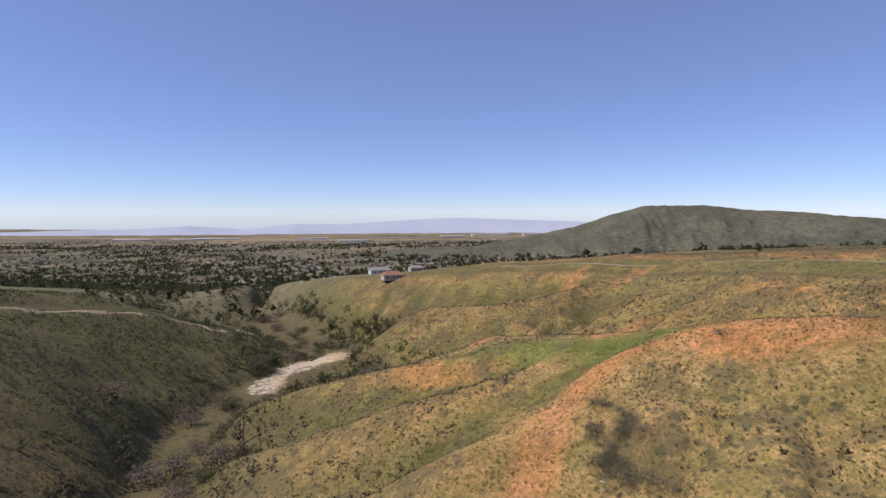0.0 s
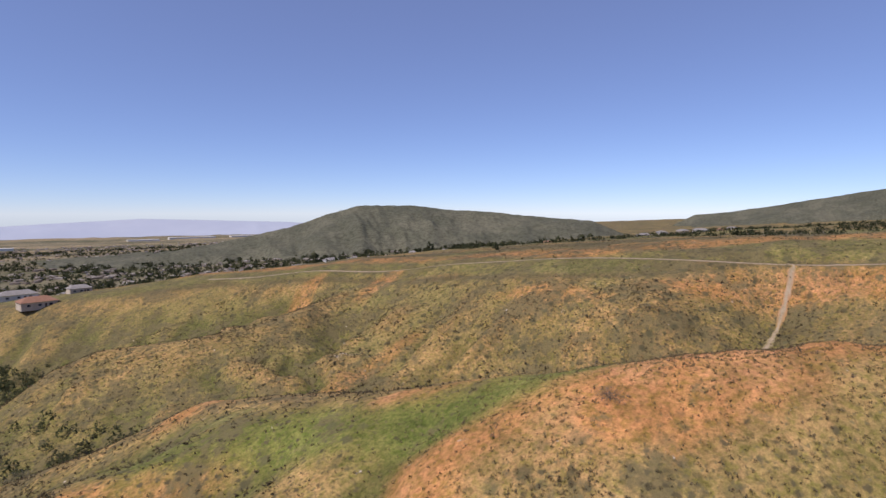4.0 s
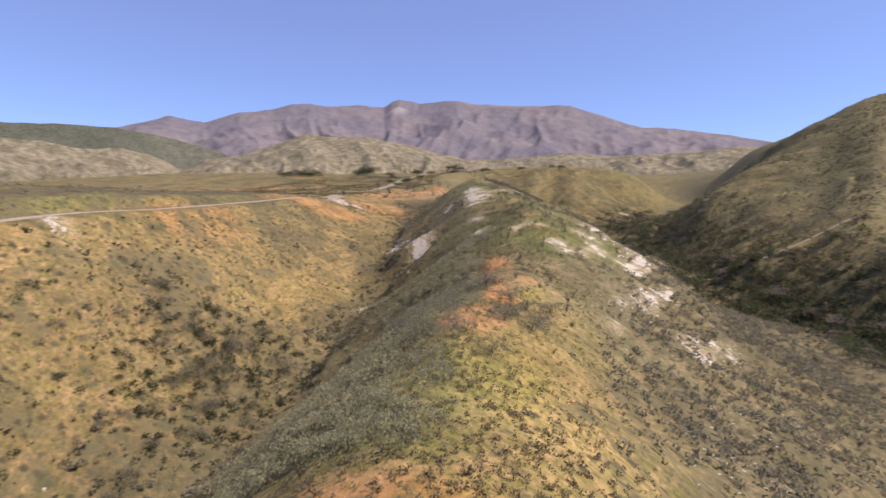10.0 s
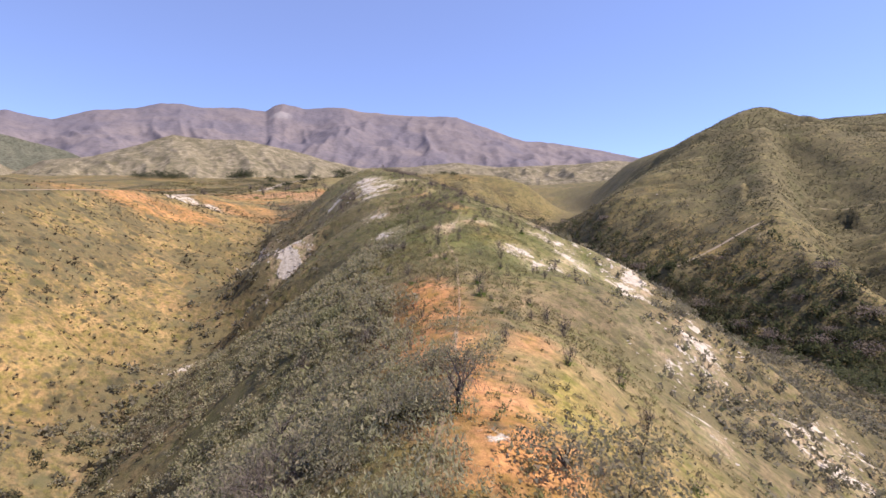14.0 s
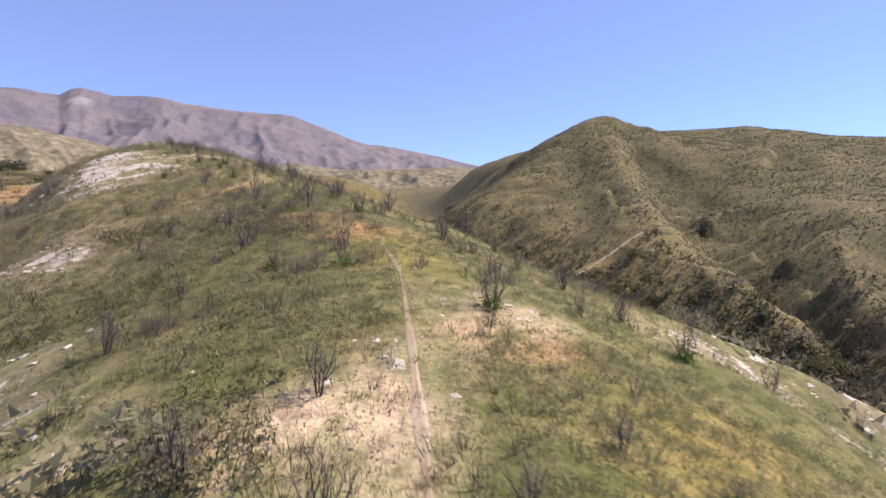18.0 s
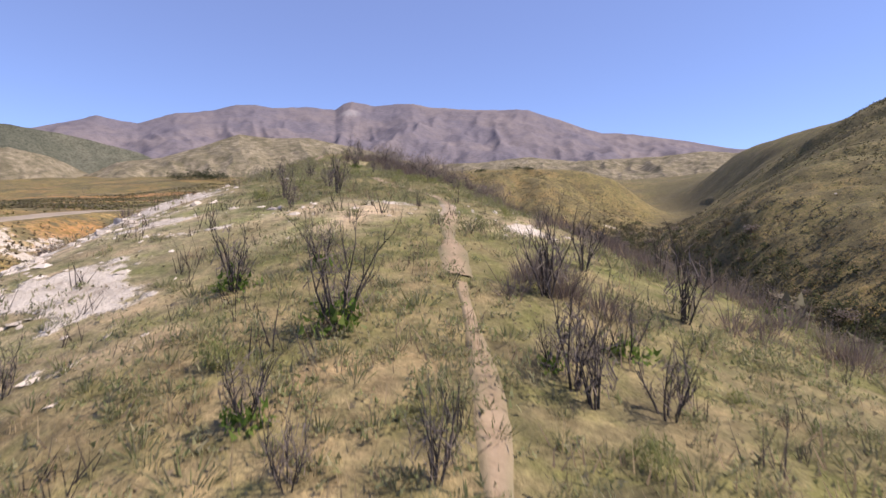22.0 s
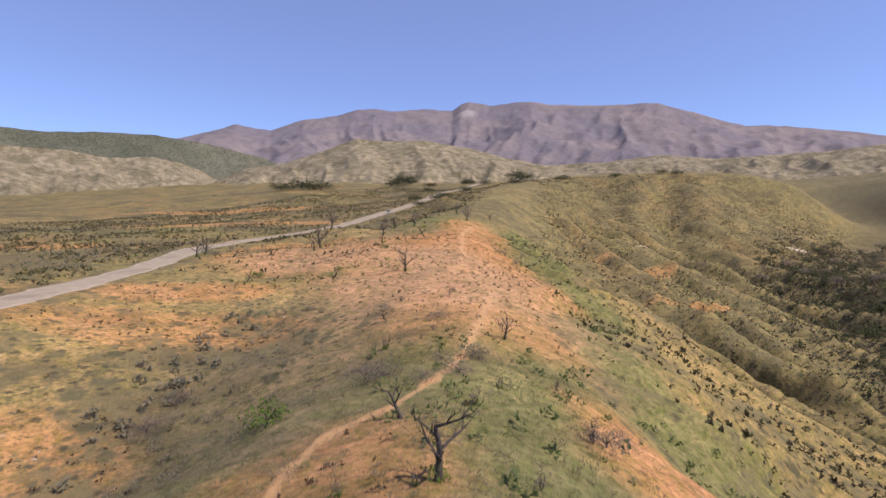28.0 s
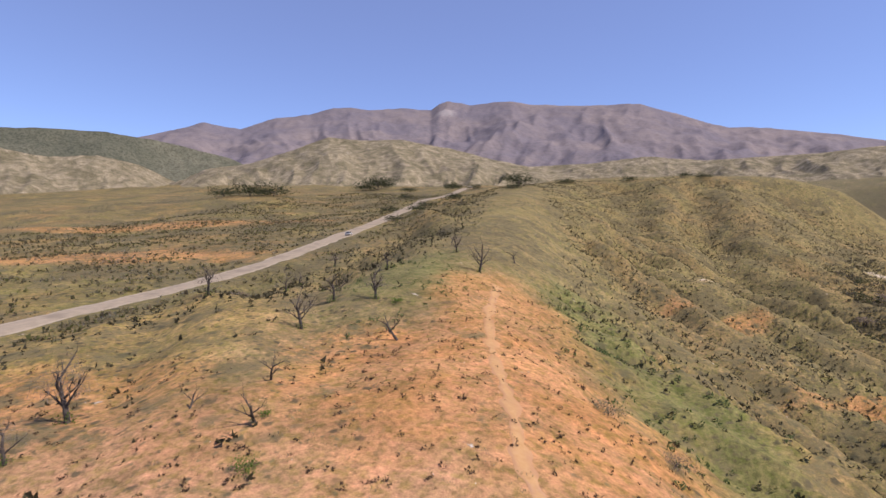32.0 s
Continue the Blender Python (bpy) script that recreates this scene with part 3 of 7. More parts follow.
PALE = np.maximum.reduce([
    patch(152.5, -36, 2.6, 3.4, 20), band([(130, -18.8), (125.2, -16.8)], 0.9), band([(120.4, -18.6), (118.9, -21.4)], 0.6), band([(147, -63), (143.2, -58), (141, -54.5)], 1.7), patch(138.9, -60.8, 0.8, 1.8, 10), patch(157.3, -12.4, 2.2, 3) * 0.7, patch(106, -27.5, 2, 2.6) * 0.8,    patch(98.8, 0, 2.2, 4, 10) * 0.35, patch(95.8, 14, 1.6, 2.6) * 0.7, patch(103, -12, 1.6, 3) * 0.6,     band([(143, -49), (147.5, -57), (151, -66), (154, -71)], 2.6), band([(139.2, -59.8), (140.3, -61.5), (139.3, -65)], 0.9), patch(174, -58, 3, 8, 20) * 0.9, patch(168, -52, 2, 7, 24) * 0.8, patch(149.7, -89.6, 1.4, 1.2) * 0.8, patch(146, -86, 0.9, 1.4) * 0.8, band([(221, -90), (224, -97), (228, -104)], 3.6), patch(108, -44, 3.5, 5, 20), patch(97, -30, 3.2, 5, 10), patch(90, -14, 3.2, 6, 10), patch(97, 2, 2.4, 4) * 0.4, patch(93, -3, 2, 3.5) * 0.9, patch(84, 2, 3, 5) * 0.9, patch(80, -4, 2.5, 4) * 0.8, patch(103, -36, 2, 4) * 0.8, patch(247, -470, 5, 2.5, 20) * 0.7, patch(166, -615, 8, 4, 20) * 0.8,
        patch(150, -63, 3.2, 8.5, 24), patch(156, -60, 2.2, 6, 24) * 0.8, patch(156, -40, 3.2, 7, 24), patch(164, -48, 3, 5, 24) * 0.8, patch(137, -34, 2.0, 5, 40) * 0.8, patch(118.2, -22.3, 2.6, 0.9, 20), patch(131, -21, 2.0, 2.4, 30), patch(155, -35.2, 2.2, 4.0, 24), patch(112.2, -13.8, 1.4, 2.0), patch(104.6, -22.7, 2.5, 3.0), patch(97, -24, 2.6, 3.4), patch(109.7, -27, 1.8, 2.5), patch(105, -45, 2.4, 5, 15),
    patch(100, -50, 2.2, 4), patch(111.5, -14.8, 1.7, 2.4), patch(109, -11, 1.5, 2), patch(107, -16, 1.5, 2), patch(112, -57, 2.4, 4), patch(96, -56, 2.6, 5), patch(140, -62.8, 1.5, 1.9), patch(135.6, -66, 1.5, 2.4, 20), patch(152.5, -67, 2.2, 4, 24), patch(154, -86, 1.6, 3, 30) * 0.7,
    patch(66, 229, 4, 1.6), patch(71, 245, 5, 1.8, 60), patch(60, 236, 3, 1.5, 70), patch(223, -107, 4, 8, 30), patch(218, -104, 3, 4), patch(176, 46, 5, 3) * 0.6, patch(-70, 268, 8, 20, -35), patch(-80, 238, 6, 16, 5) * 0.9, patch(90, -45, 2, 5) * 0.6,
    patch(84, -70, 2, 4) * 0.6, patch(12, -240, 3, 5) * 0.5, patch(233, -352, 5, 4) * 0.5, patch(30, 288, 4, 10, 30) * 0.5])
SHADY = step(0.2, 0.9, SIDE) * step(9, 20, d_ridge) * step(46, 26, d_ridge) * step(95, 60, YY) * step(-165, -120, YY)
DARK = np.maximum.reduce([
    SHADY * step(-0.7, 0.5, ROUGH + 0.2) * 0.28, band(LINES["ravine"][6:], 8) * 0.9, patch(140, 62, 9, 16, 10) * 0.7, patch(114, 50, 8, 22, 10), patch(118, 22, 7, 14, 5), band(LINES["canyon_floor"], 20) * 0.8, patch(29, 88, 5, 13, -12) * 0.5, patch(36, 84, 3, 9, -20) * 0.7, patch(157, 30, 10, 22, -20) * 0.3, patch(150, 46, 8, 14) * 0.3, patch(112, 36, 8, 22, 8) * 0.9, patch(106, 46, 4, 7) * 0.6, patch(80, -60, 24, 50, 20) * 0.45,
    patch(300, 170, 60, 6, -62) * 0.8, patch(260, 60, 110, 8, -78) * 0.75, patch(350, -60, 130, 26, -50) * 0.6, patch(430, -420, 60, 22, 40) * 0.6, patch(480, -560, 60, 30, 50) * 0.5])
TOWN = step(380, 520, YY + 0.12 * np.abs(XX)) * step(300, 100, XX - 0.4 * YY)


def tone(*c):
    return np.array(c)[None, None]


def over(base, amount, colour):
    return base * (1 - amount[..., None]) + colour * amount[..., None]


mixed = np.clip(0.5 + 0.5 * NOISE_C + 0.25 * NOISE_A, 0, 1)
COVER = over(np.broadcast_to(tone(0.262, 0.205, 0.092), (*XX.shape, 3)).copy(), mixed, tone(0.33, 0.255, 0.128))
COVER = over(COVER, step(0.15, 0.7, wave(XX, YY, 9, 31) * 0.6 + wave(XX, YY, 24, 32) * 0.6) * 0.7, tone(0.215, 0.19, 0.085))
RIDGETOP = step(40, 10, YY) * step(-330, -300, YY) * step(34, 18, d_ridge)
COVER = over(COVER, RIDGETOP * 0.85, tone(0.172, 0.155, 0.10))
COVER = over(COVER, RIDGETOP * step(0.1, 0.8, wave(XX, YY, 5, 38) + 0.6 * wave(XX, YY, 13, 39)) * 0.6, tone(0.20, 0.163, 0.115))
COVER = over(COVER, RIDGETOP * step(0.0, 0.7, wave(XX, YY, 7, 48) + 0.5 * wave(XX, YY, 3.6, 49)) * 0.7, tone(0.125, 0.14, 0.06))
COVER = over(COVER, RIDGETOP * step(-36, -28, YY) * step(2, -6, YY) * 0.4, tone(0.118, 0.132, 0.052))
COVER = over(COVER, RIDGETOP * step(-66, -57, YY) * step(-36, -41, YY) * 0.5, tone(0.225, 0.20, 0.122))
COVER = over(COVER, RIDGETOP * step(-150, -175, YY) * 0.6, tone(0.31, 0.215, 0.13))
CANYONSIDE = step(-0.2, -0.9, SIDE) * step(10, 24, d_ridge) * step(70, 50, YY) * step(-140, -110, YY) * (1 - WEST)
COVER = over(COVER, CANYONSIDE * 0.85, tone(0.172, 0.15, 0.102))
SOUTH = step(-250, -340, YY) * step(420, 300, XX - 0.2 * (-YY - 300))
COVER = over(COVER, SOUTH * 0.85, tone(0.205, 0.182, 0.098))
COVER = over(COVER, SOUTH * step(0.0, 0.7, wave(across, down * 0.3, 16, 50) + 0.5 * NOISE_A) * 0.6, tone(0.25, 0.185, 0.10))
COVER = over(COVER, np.clip(WEST, 0, 1) * 0.9, tone(0.165, 0.155, 0.082))
COVER = over(COVER, np.clip(WEST, 0, 1) * step(0.2, 0.8, wave(XX, YY, 22, 57) + 0.5 * wave(XX, YY, 8, 58)) * 0.6, tone(0.225, 0.19, 0.115))
COVER = over(COVER, np.clip(WEST, 0, 1) * step(0.1, 0.8, wave(XX, YY, 30, 95) + 0.6 * wave(XX, YY, 9, 96)) * 0.7, tone(0.105, 0.118, 0.05))
# Relief painted into the colour: brushy hollows darker, rib tops paler.
COVER = over(COVER, np.clip(WEST, 0, 1) * HOLLOW * 0.7, tone(0.105, 0.10, 0.064))
COVER = over(COVER, np.clip(WEST, 0, 1) * step(0.3, 1.1, ZZ - blurred) * 0.6, tone(0.25, 0.215, 0.135))
COVER = over(COVER, np.clip(WEST, 0, 1) * step(40, 90, YY) * 0.8, tone(0.11, 0.135, 0.05))
WOODED = step(-66, -74, ZZ) * step(215, 260, YY) * step(900, 700, YY) * step(160, 60, XX)
COVER = over(COVER, WOODED * 0.8, tone(0.075, 0.078, 0.042))
EASTBANK = step(0.2, 0.9, SIDE) * step(24, 34, d_ridge) * (1 - PLATEAU) * step(145, 115, YY) * step(-140, -110, YY)
COVER = over(COVER, EASTBANK * 0.65, tone(0.262, 0.198, 0.105))
COVER = over(COVER, PLATEAU * 0.8, tone(0.225, 0.185, 0.098))
motley = wave(XX, YY, 17, 109) + 0.6 * wave(XX, YY, 6.5, 110)
COVER = over(COVER, PLATEAU * step(0.15, 0.75, motley) * 0.65, tone(0.105, 0.098, 0.058))
COVER = over(COVER, PLATEAU * step(0.2, 0.75, -motley) * 0.6, tone(0.235, 0.215, 0.085))
streak = wave(XX * 0.55 + YY * 0.25, YY * 0.6 - XX * 0.25, 15, 55) + 0.6 * wave(XX, YY, 24, 56) + 0.35 * NOISE_A
COVER = over(COVER, PLATEAU * step(0.1, 0.6, streak) * 0.5, tone(0.095, 0.085, 0.06))
COVER = over(COVER, PLATEAU * step(0.3, 0.7, -streak) * 0.45, tone(0.34, 0.215, 0.105))
COVER = over(COVER, PLATEAU * step(0.2, 0.8, wave(XX, YY, 33, 59) + 0.4 * NOISE_B) * 0.5, tone(0.17, 0.165, 0.07))
belt = d_rim + 3.5 * wave(XX, YY, 40, 77) + 1.5 * NOISE_A
NORTHSIDE = PLATEAU * step(-70, -30, YY)
FAR_NORTH = step(70, 120, YY)
COVER = over(COVER, NORTHSIDE * step(0, 2, belt) * step(7, 5, belt) * 0.8, tone(0.115, 0.10, 0.062))
COVER = over(COVER, NORTHSIDE * step(6, 9, belt) * step(29, 25, belt) * 0.8, tone(0.165, 0.165, 0.075))
COVER = over(COVER, NORTHSIDE * FAR_NORTH * step(27, 31, belt) * step(50, 45, belt) * 0.85, tone(0.36, 0.20, 0.095))
COVER = over(COVER, NORTHSIDE * (1 - FAR_NORTH) * step(13, 16, belt) * step(25, 21, belt) * 0.9, tone(0.085, 0.072, 0.055))
COVER = over(COVER, NORTHSIDE * step(49, 53, belt) * step(68, 62, belt) * 0.85, tone(0.095, 0.088, 0.055))
COVER = over(COVER, NORTHSIDE * step(66, 72, belt) * step(100, 90, belt) * 0.6, tone(0.29, 0.20, 0.10))
COVER = over(COVER, NORTHSIDE * step(104, 112, belt) * step(160, 150, belt) * 0.7, tone(0.13, 0.14, 0.062))
COVER = over(COVER, NORTHSIDE * step(165, 180, belt) * step(700, 600, belt) * step(0.1, -0.25, wave(XX, YY, 70, 85) + 0.4 * NOISE_C) * 0.8, tone(0.16, 0.175, 0.08))
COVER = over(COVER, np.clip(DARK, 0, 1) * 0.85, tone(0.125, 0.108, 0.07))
COVER = over(COVER, np.clip(GREEN, 0, 1) * 0.85 * (1 - 0.3 * RIDGETOP * step(-150, -130, YY)), tone(0.148, 0.165, 0.072))
NORTHSLOPE = step(70, 110, YY) * (1 - PLATEAU) * (1 - WEST)
COVER = over(COVER, NORTHSLOPE * step(185, 230, YY) * 0.5, tone(0.195, 0.188, 0.088))
# Crests lightened and green hollows darkened by colour, to bring out the relief.
COVER = over(COVER, step(0.15, 0.8, ZZ - blurred) * NORTHSLOPE * 0.55, tone(0.35, 0.235, 0.12))
COVER = over(COVER, HOLLOW * NORTHSLOPE * (0.25 + 0.6 * step(90, 55, XX)), tone(0.112, 0.125, 0.05))
TERRACE = band([(72, 113.5), (59, 117.5), (47, 124), (34, 134), (22, 147), (8, 158)], 7.5)
ORANGE = ORANGE * (1 - 0.85 * TERRACE)
COVER = over(COVER, TERRACE * 0.85, tone(0.135, 0.175, 0.052))
GREEN = np.maximum(GREEN, TERRACE)
YELLOW = np.maximum.reduce([patch(120.5, -28, 2.6, 4.5, 20), patch(114.5, -16, 2.2, 4, -20) * 0.8, patch(105, 27, 1.6, 5, 8), patch(98, 58, 3.5, 10, 8) * 0.8, patch(88, 80, 8, 5, -30) * 0.6, patch(133, -47, 2, 4, 30) * 0.4, patch(171, 100, 6, 30, 5) * 0.35])
COVER = over(COVER, np.clip(YELLOW, 0, 1) * 0.55, tone(0.26, 0.235, 0.065))
COVER = COVER * tone(0.88, 0.88, 0.86)
COVER = over(COVER, np.clip(ORANGE, 0, 1) * 0.95, tone(0.365, 0.198, 0.092))
COVER = over(COVER, np.clip(ORANGE * step(0.0, 0.6, NOISE_B + NOISE_A), 0, 1) * 0.5, tone(0.35, 0.215, 0.13))
REDFLAT = np.maximum(patch(228, -212, 20, 30, 28), patch(264, -218, 24, 18, 20) * 0.85) * step(0.8, 0.2, np.abs(NOISE_A) * 0.5)
COVER = over(COVER, np.clip(REDFLAT, 0, 1) * 0.85, tone(0.335, 0.222, 0.148))
SAND = np.maximum.reduce([patch(144.8, -61.2, 1.1, 0.9), band([(141.0, -61), (140.2, -62), (139.2, -63.4)], 0.65), patch(136.4, -65.2, 0.9, 1.7, 20), patch(121.2, -16.2, 1.7, 2.0, 30), patch(117.8, -20, 0.9, 0.7) * 0.8, patch(-63, 284, 11, 20, -35), patch(-77, 250, 3.5, 20, 10), patch(117.2, -21.6, 1.2, 1.2) * 0.7, patch(151.8, -81.9, 1.5, 1.5), patch(150.2, -83, 1.2, 0.9) * 0.8, patch(147.4, -69.5, 0.6, 0.3, 20) * 0.6, patch(118.3, -5.4, 0.9, 0.7) * 0.7])
COVER = over(COVER, np.clip(SAND, 0, 1) * 0.9, tone(0.47, 0.395, 0.305))
COVER = over(COVER, np.clip(PALE, 0, 1) * 0.45, tone(0.44, 0.385, 0.30))
COVER = over(COVER, TOWN, tone(0.15, 0.145, 0.112))
COVER = over(COVER, TOWN * step(0.1, 0.6, wave(XX, YY, 90, 33) + 0.5 * wave(XX, YY, 260, 34)) * 0.8, tone(0.06, 0.07, 0.04))
COVER = over(COVER, TOWN * step(1300, 2000, YY) * step(0.0, 0.5, wave(XX * 0.25, YY, 160, 35)) * 0.8, tone(0.26, 0.22, 0.16))
COVER = COVER * tone(1.06, 1.0, 0.97)
COVER = np.clip(COVER * (1 + 0.16 * wave(XX, YY, 3.0, 36) + 0.12 * wave(XX, YY, 7.0, 37))[..., None], 0.01, 0.8)

SCRUBBY = np.clip(0.72 + 0.3 * wave(XX, YY, 17, 60), 0, 1) * (1 - 0.45 * np.clip(ORANGE, 0, 1)) * (1 - 0.35 * np.clip(GREEN, 0, 1))
SCRUBBY = np.clip(np.maximum(SCRUBBY, 0.95 * np.clip(DARK + WEST, 0, 1)) * (1 - 0.5 * np.clip(PALE, 0, 1)) * (1 - TOWN) * (1 - 0.25 * RIDGETOP) * (1 - 0.7 * step(16, 8, d_ridge) * step(-330, -300, YY)) * (1 - 0.6 * np.clip(SAND, 0, 1)) * (1 - 0.5 * REDFLAT), 0, 1)

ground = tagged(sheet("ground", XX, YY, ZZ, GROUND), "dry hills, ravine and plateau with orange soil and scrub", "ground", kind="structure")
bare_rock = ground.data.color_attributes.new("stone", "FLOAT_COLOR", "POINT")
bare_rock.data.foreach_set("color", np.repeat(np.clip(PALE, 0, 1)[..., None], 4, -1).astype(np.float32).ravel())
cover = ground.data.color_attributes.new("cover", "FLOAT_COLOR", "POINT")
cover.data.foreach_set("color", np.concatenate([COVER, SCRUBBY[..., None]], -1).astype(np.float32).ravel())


# ---------------------------------------------------------------- far land
CENTRE = np.array([200.0, -100.0])


def far_range(name, crest, front, foot, back, ribs, depth, material, label, seed, curve=0.9, fine=500, rows=70):
    """A mountain range: a crest line, slopes towards the middle of the place and behind, cut by ribs and gullies."""
    c = np.array(crest, float)
    s = np.r_[0, np.cumsum(np.hypot(*np.diff(c[:, :2], axis=0).T))]
    t = np.linspace(0, s[-1], fine)
    cx, cy, cz = (np.interp(t, s, c[:, k]) for k in range(3))
    inward = CENTRE - np.stack([cx, cy], -1)
    inward /= np.linalg.norm(inward, axis=1)[:, None]
    u = np.r_[np.linspace(-1, 0, rows // 4, endpoint=False), np.linspace(0, 1, rows)]
    U, T = np.meshgrid(u, t)
    far = np.where(U < 0, -U * back, U * front)
    side = np.where(U < 0, -1, 1)
    X, Y = cx[:, None] + inward[:, :1] * far * side, cy[:, None] + inward[:, 1:] * far * side
    low = foot
    fall = np.abs(U) ** curve
    Z = cz[:, None] * (1 - fall) + low * fall
    body = np.sin(np.clip(np.abs(U), 0, 1) * math.pi) ** 0.7
    w = T + 0.35 * ribs * wave(X, Y, ribs * 2.2, seed)
    w = w + 0.3 * far * wave(X, Y, ribs * 3, seed + 6)
    cut = np.abs(wave(w, far * 0.25, ribs, seed + 1)) + 0.5 * np.abs(wave(w, far * 0.3, ribs * 0.43, seed + 2)) + 0.25 * np.abs(wave(w, far * 0.4, ribs * 0.2, seed + 3))
    hump = wave(X, Y, ribs * 1.3, seed + 7)
    Z = Z + depth * body * (0.75 - cut + 0.55 * hump) + depth * (0.04 + 0.2 * body) * wave(X, Y, ribs * 0.35, seed + 4) + depth * (0.04 + 0.08 * body) * wave(X, Y, ribs * 0.12, seed + 5)
    ob = sheet(name, X, Y, Z, material)
    return tagged(ob, label, "mountains", kind="structure")


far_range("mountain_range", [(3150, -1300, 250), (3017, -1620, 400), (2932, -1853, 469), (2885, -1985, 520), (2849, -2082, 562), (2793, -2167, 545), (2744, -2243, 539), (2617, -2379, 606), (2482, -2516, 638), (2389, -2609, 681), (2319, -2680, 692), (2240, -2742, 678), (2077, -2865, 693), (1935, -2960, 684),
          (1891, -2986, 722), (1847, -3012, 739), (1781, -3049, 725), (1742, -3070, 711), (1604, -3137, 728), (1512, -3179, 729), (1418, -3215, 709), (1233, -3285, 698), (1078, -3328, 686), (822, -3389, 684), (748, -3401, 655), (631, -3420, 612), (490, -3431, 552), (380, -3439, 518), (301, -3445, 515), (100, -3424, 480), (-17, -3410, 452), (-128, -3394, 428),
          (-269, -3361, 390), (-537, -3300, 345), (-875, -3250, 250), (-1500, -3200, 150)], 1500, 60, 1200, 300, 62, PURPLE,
          "high burnt mountain range with steep gullies, purple-brown with painted haze", 3, fine=600, rows=66)
far_range("dark_ridge", [(1570, 1225, -45), (1611, 1162, -6), (1666, 1077, 3), (1733, 956, 24), (1772, 876, 41), (1831, 727, 67), (1872, 597, 59), (1897, 492, 87), (1917, 383, 102), (1934, 231, 138), (1938, 113, 155), (1935, -15, 168), (1910, -220, 165), (1873, -391, 207), (1852, -464, 208),
          (1789, -635, 240), (1753, -715, 237), (1683, -847, 246), (1626, -940, 246), (1594, -1074, 234), (1506, -1199, 200), (1441, -1277, 160)], 380, -75, 500, 130, 24, DARKHILL, "dark green brushy ridge below the mountains", 5, fine=500, rows=40)
far_range("badland_hills", [(1680, 260, -30), (1652, 113, 19), (1646, -39, 81), (1625, -188, 126), (1596, -316, 179), (1578, -378, 178), (1519, -538, 167), (1475, -656, 165), (1440, -727, 152), (1400, -800, 160), (1370, -870, 145), (1330, -966, 95)], 420, -20, 250, 110, 22, TAN,
          "pale tan eroded badland hills with bare gullies", 7, fine=420, rows=50)
far_range("badland_hills", [(1488, -1018, 110), (1444, -1082, 158), (1378, -1167, 176), (1302, -1252, 217), (1239, -1313, 253), (1171, -1372, 245), (1085, -1437, 249), (967, -1511, 224), (857, -1568, 192), (744, -1614, 167), (600, -1651, 130)],
          560, 50, 300, 120, 22, TAN, "pale tan eroded badland hills with bare gullies", 9, fine=420, rows=50)
far_range("badland_hills", [(1100, -1900, 160), (918, -1976, 213), (722, -2041, 220), (549, -2079, 236), (384, -2100, 216), (261, -2106, 218), (92, -2102, 220), (-55, -2085, 230), (-248, -2046, 206), (-500, -1950, 180)],
          600, 60, 300, 130, 26, TAN, "pale tan eroded badland hills with bare gullies", 11, fine=420, rows=50)
far_range("brushy_hill", [(-120, 1250, -110), (-10, 1250, -92), (155, 1246, -62), (305, 1220, -30), (375, 1200, -4), (440, 1182, 16), (560, 1130, 17), (620, 1101, 8), (710, 1050, 2), (790, 1000, -8), (900, 930, -18), (960, 860, -55), (1000, 820, -90)],
          420, -120, 400, 90, 20, DARKHILL, "dark green brushy hill behind the plateau", 13, fine=320, rows=40)
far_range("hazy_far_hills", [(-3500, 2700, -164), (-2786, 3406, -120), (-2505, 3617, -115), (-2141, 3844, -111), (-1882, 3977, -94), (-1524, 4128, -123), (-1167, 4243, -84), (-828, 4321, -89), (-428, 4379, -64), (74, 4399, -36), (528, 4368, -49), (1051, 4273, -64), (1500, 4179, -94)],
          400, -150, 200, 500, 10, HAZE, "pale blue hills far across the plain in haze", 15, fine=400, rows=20)

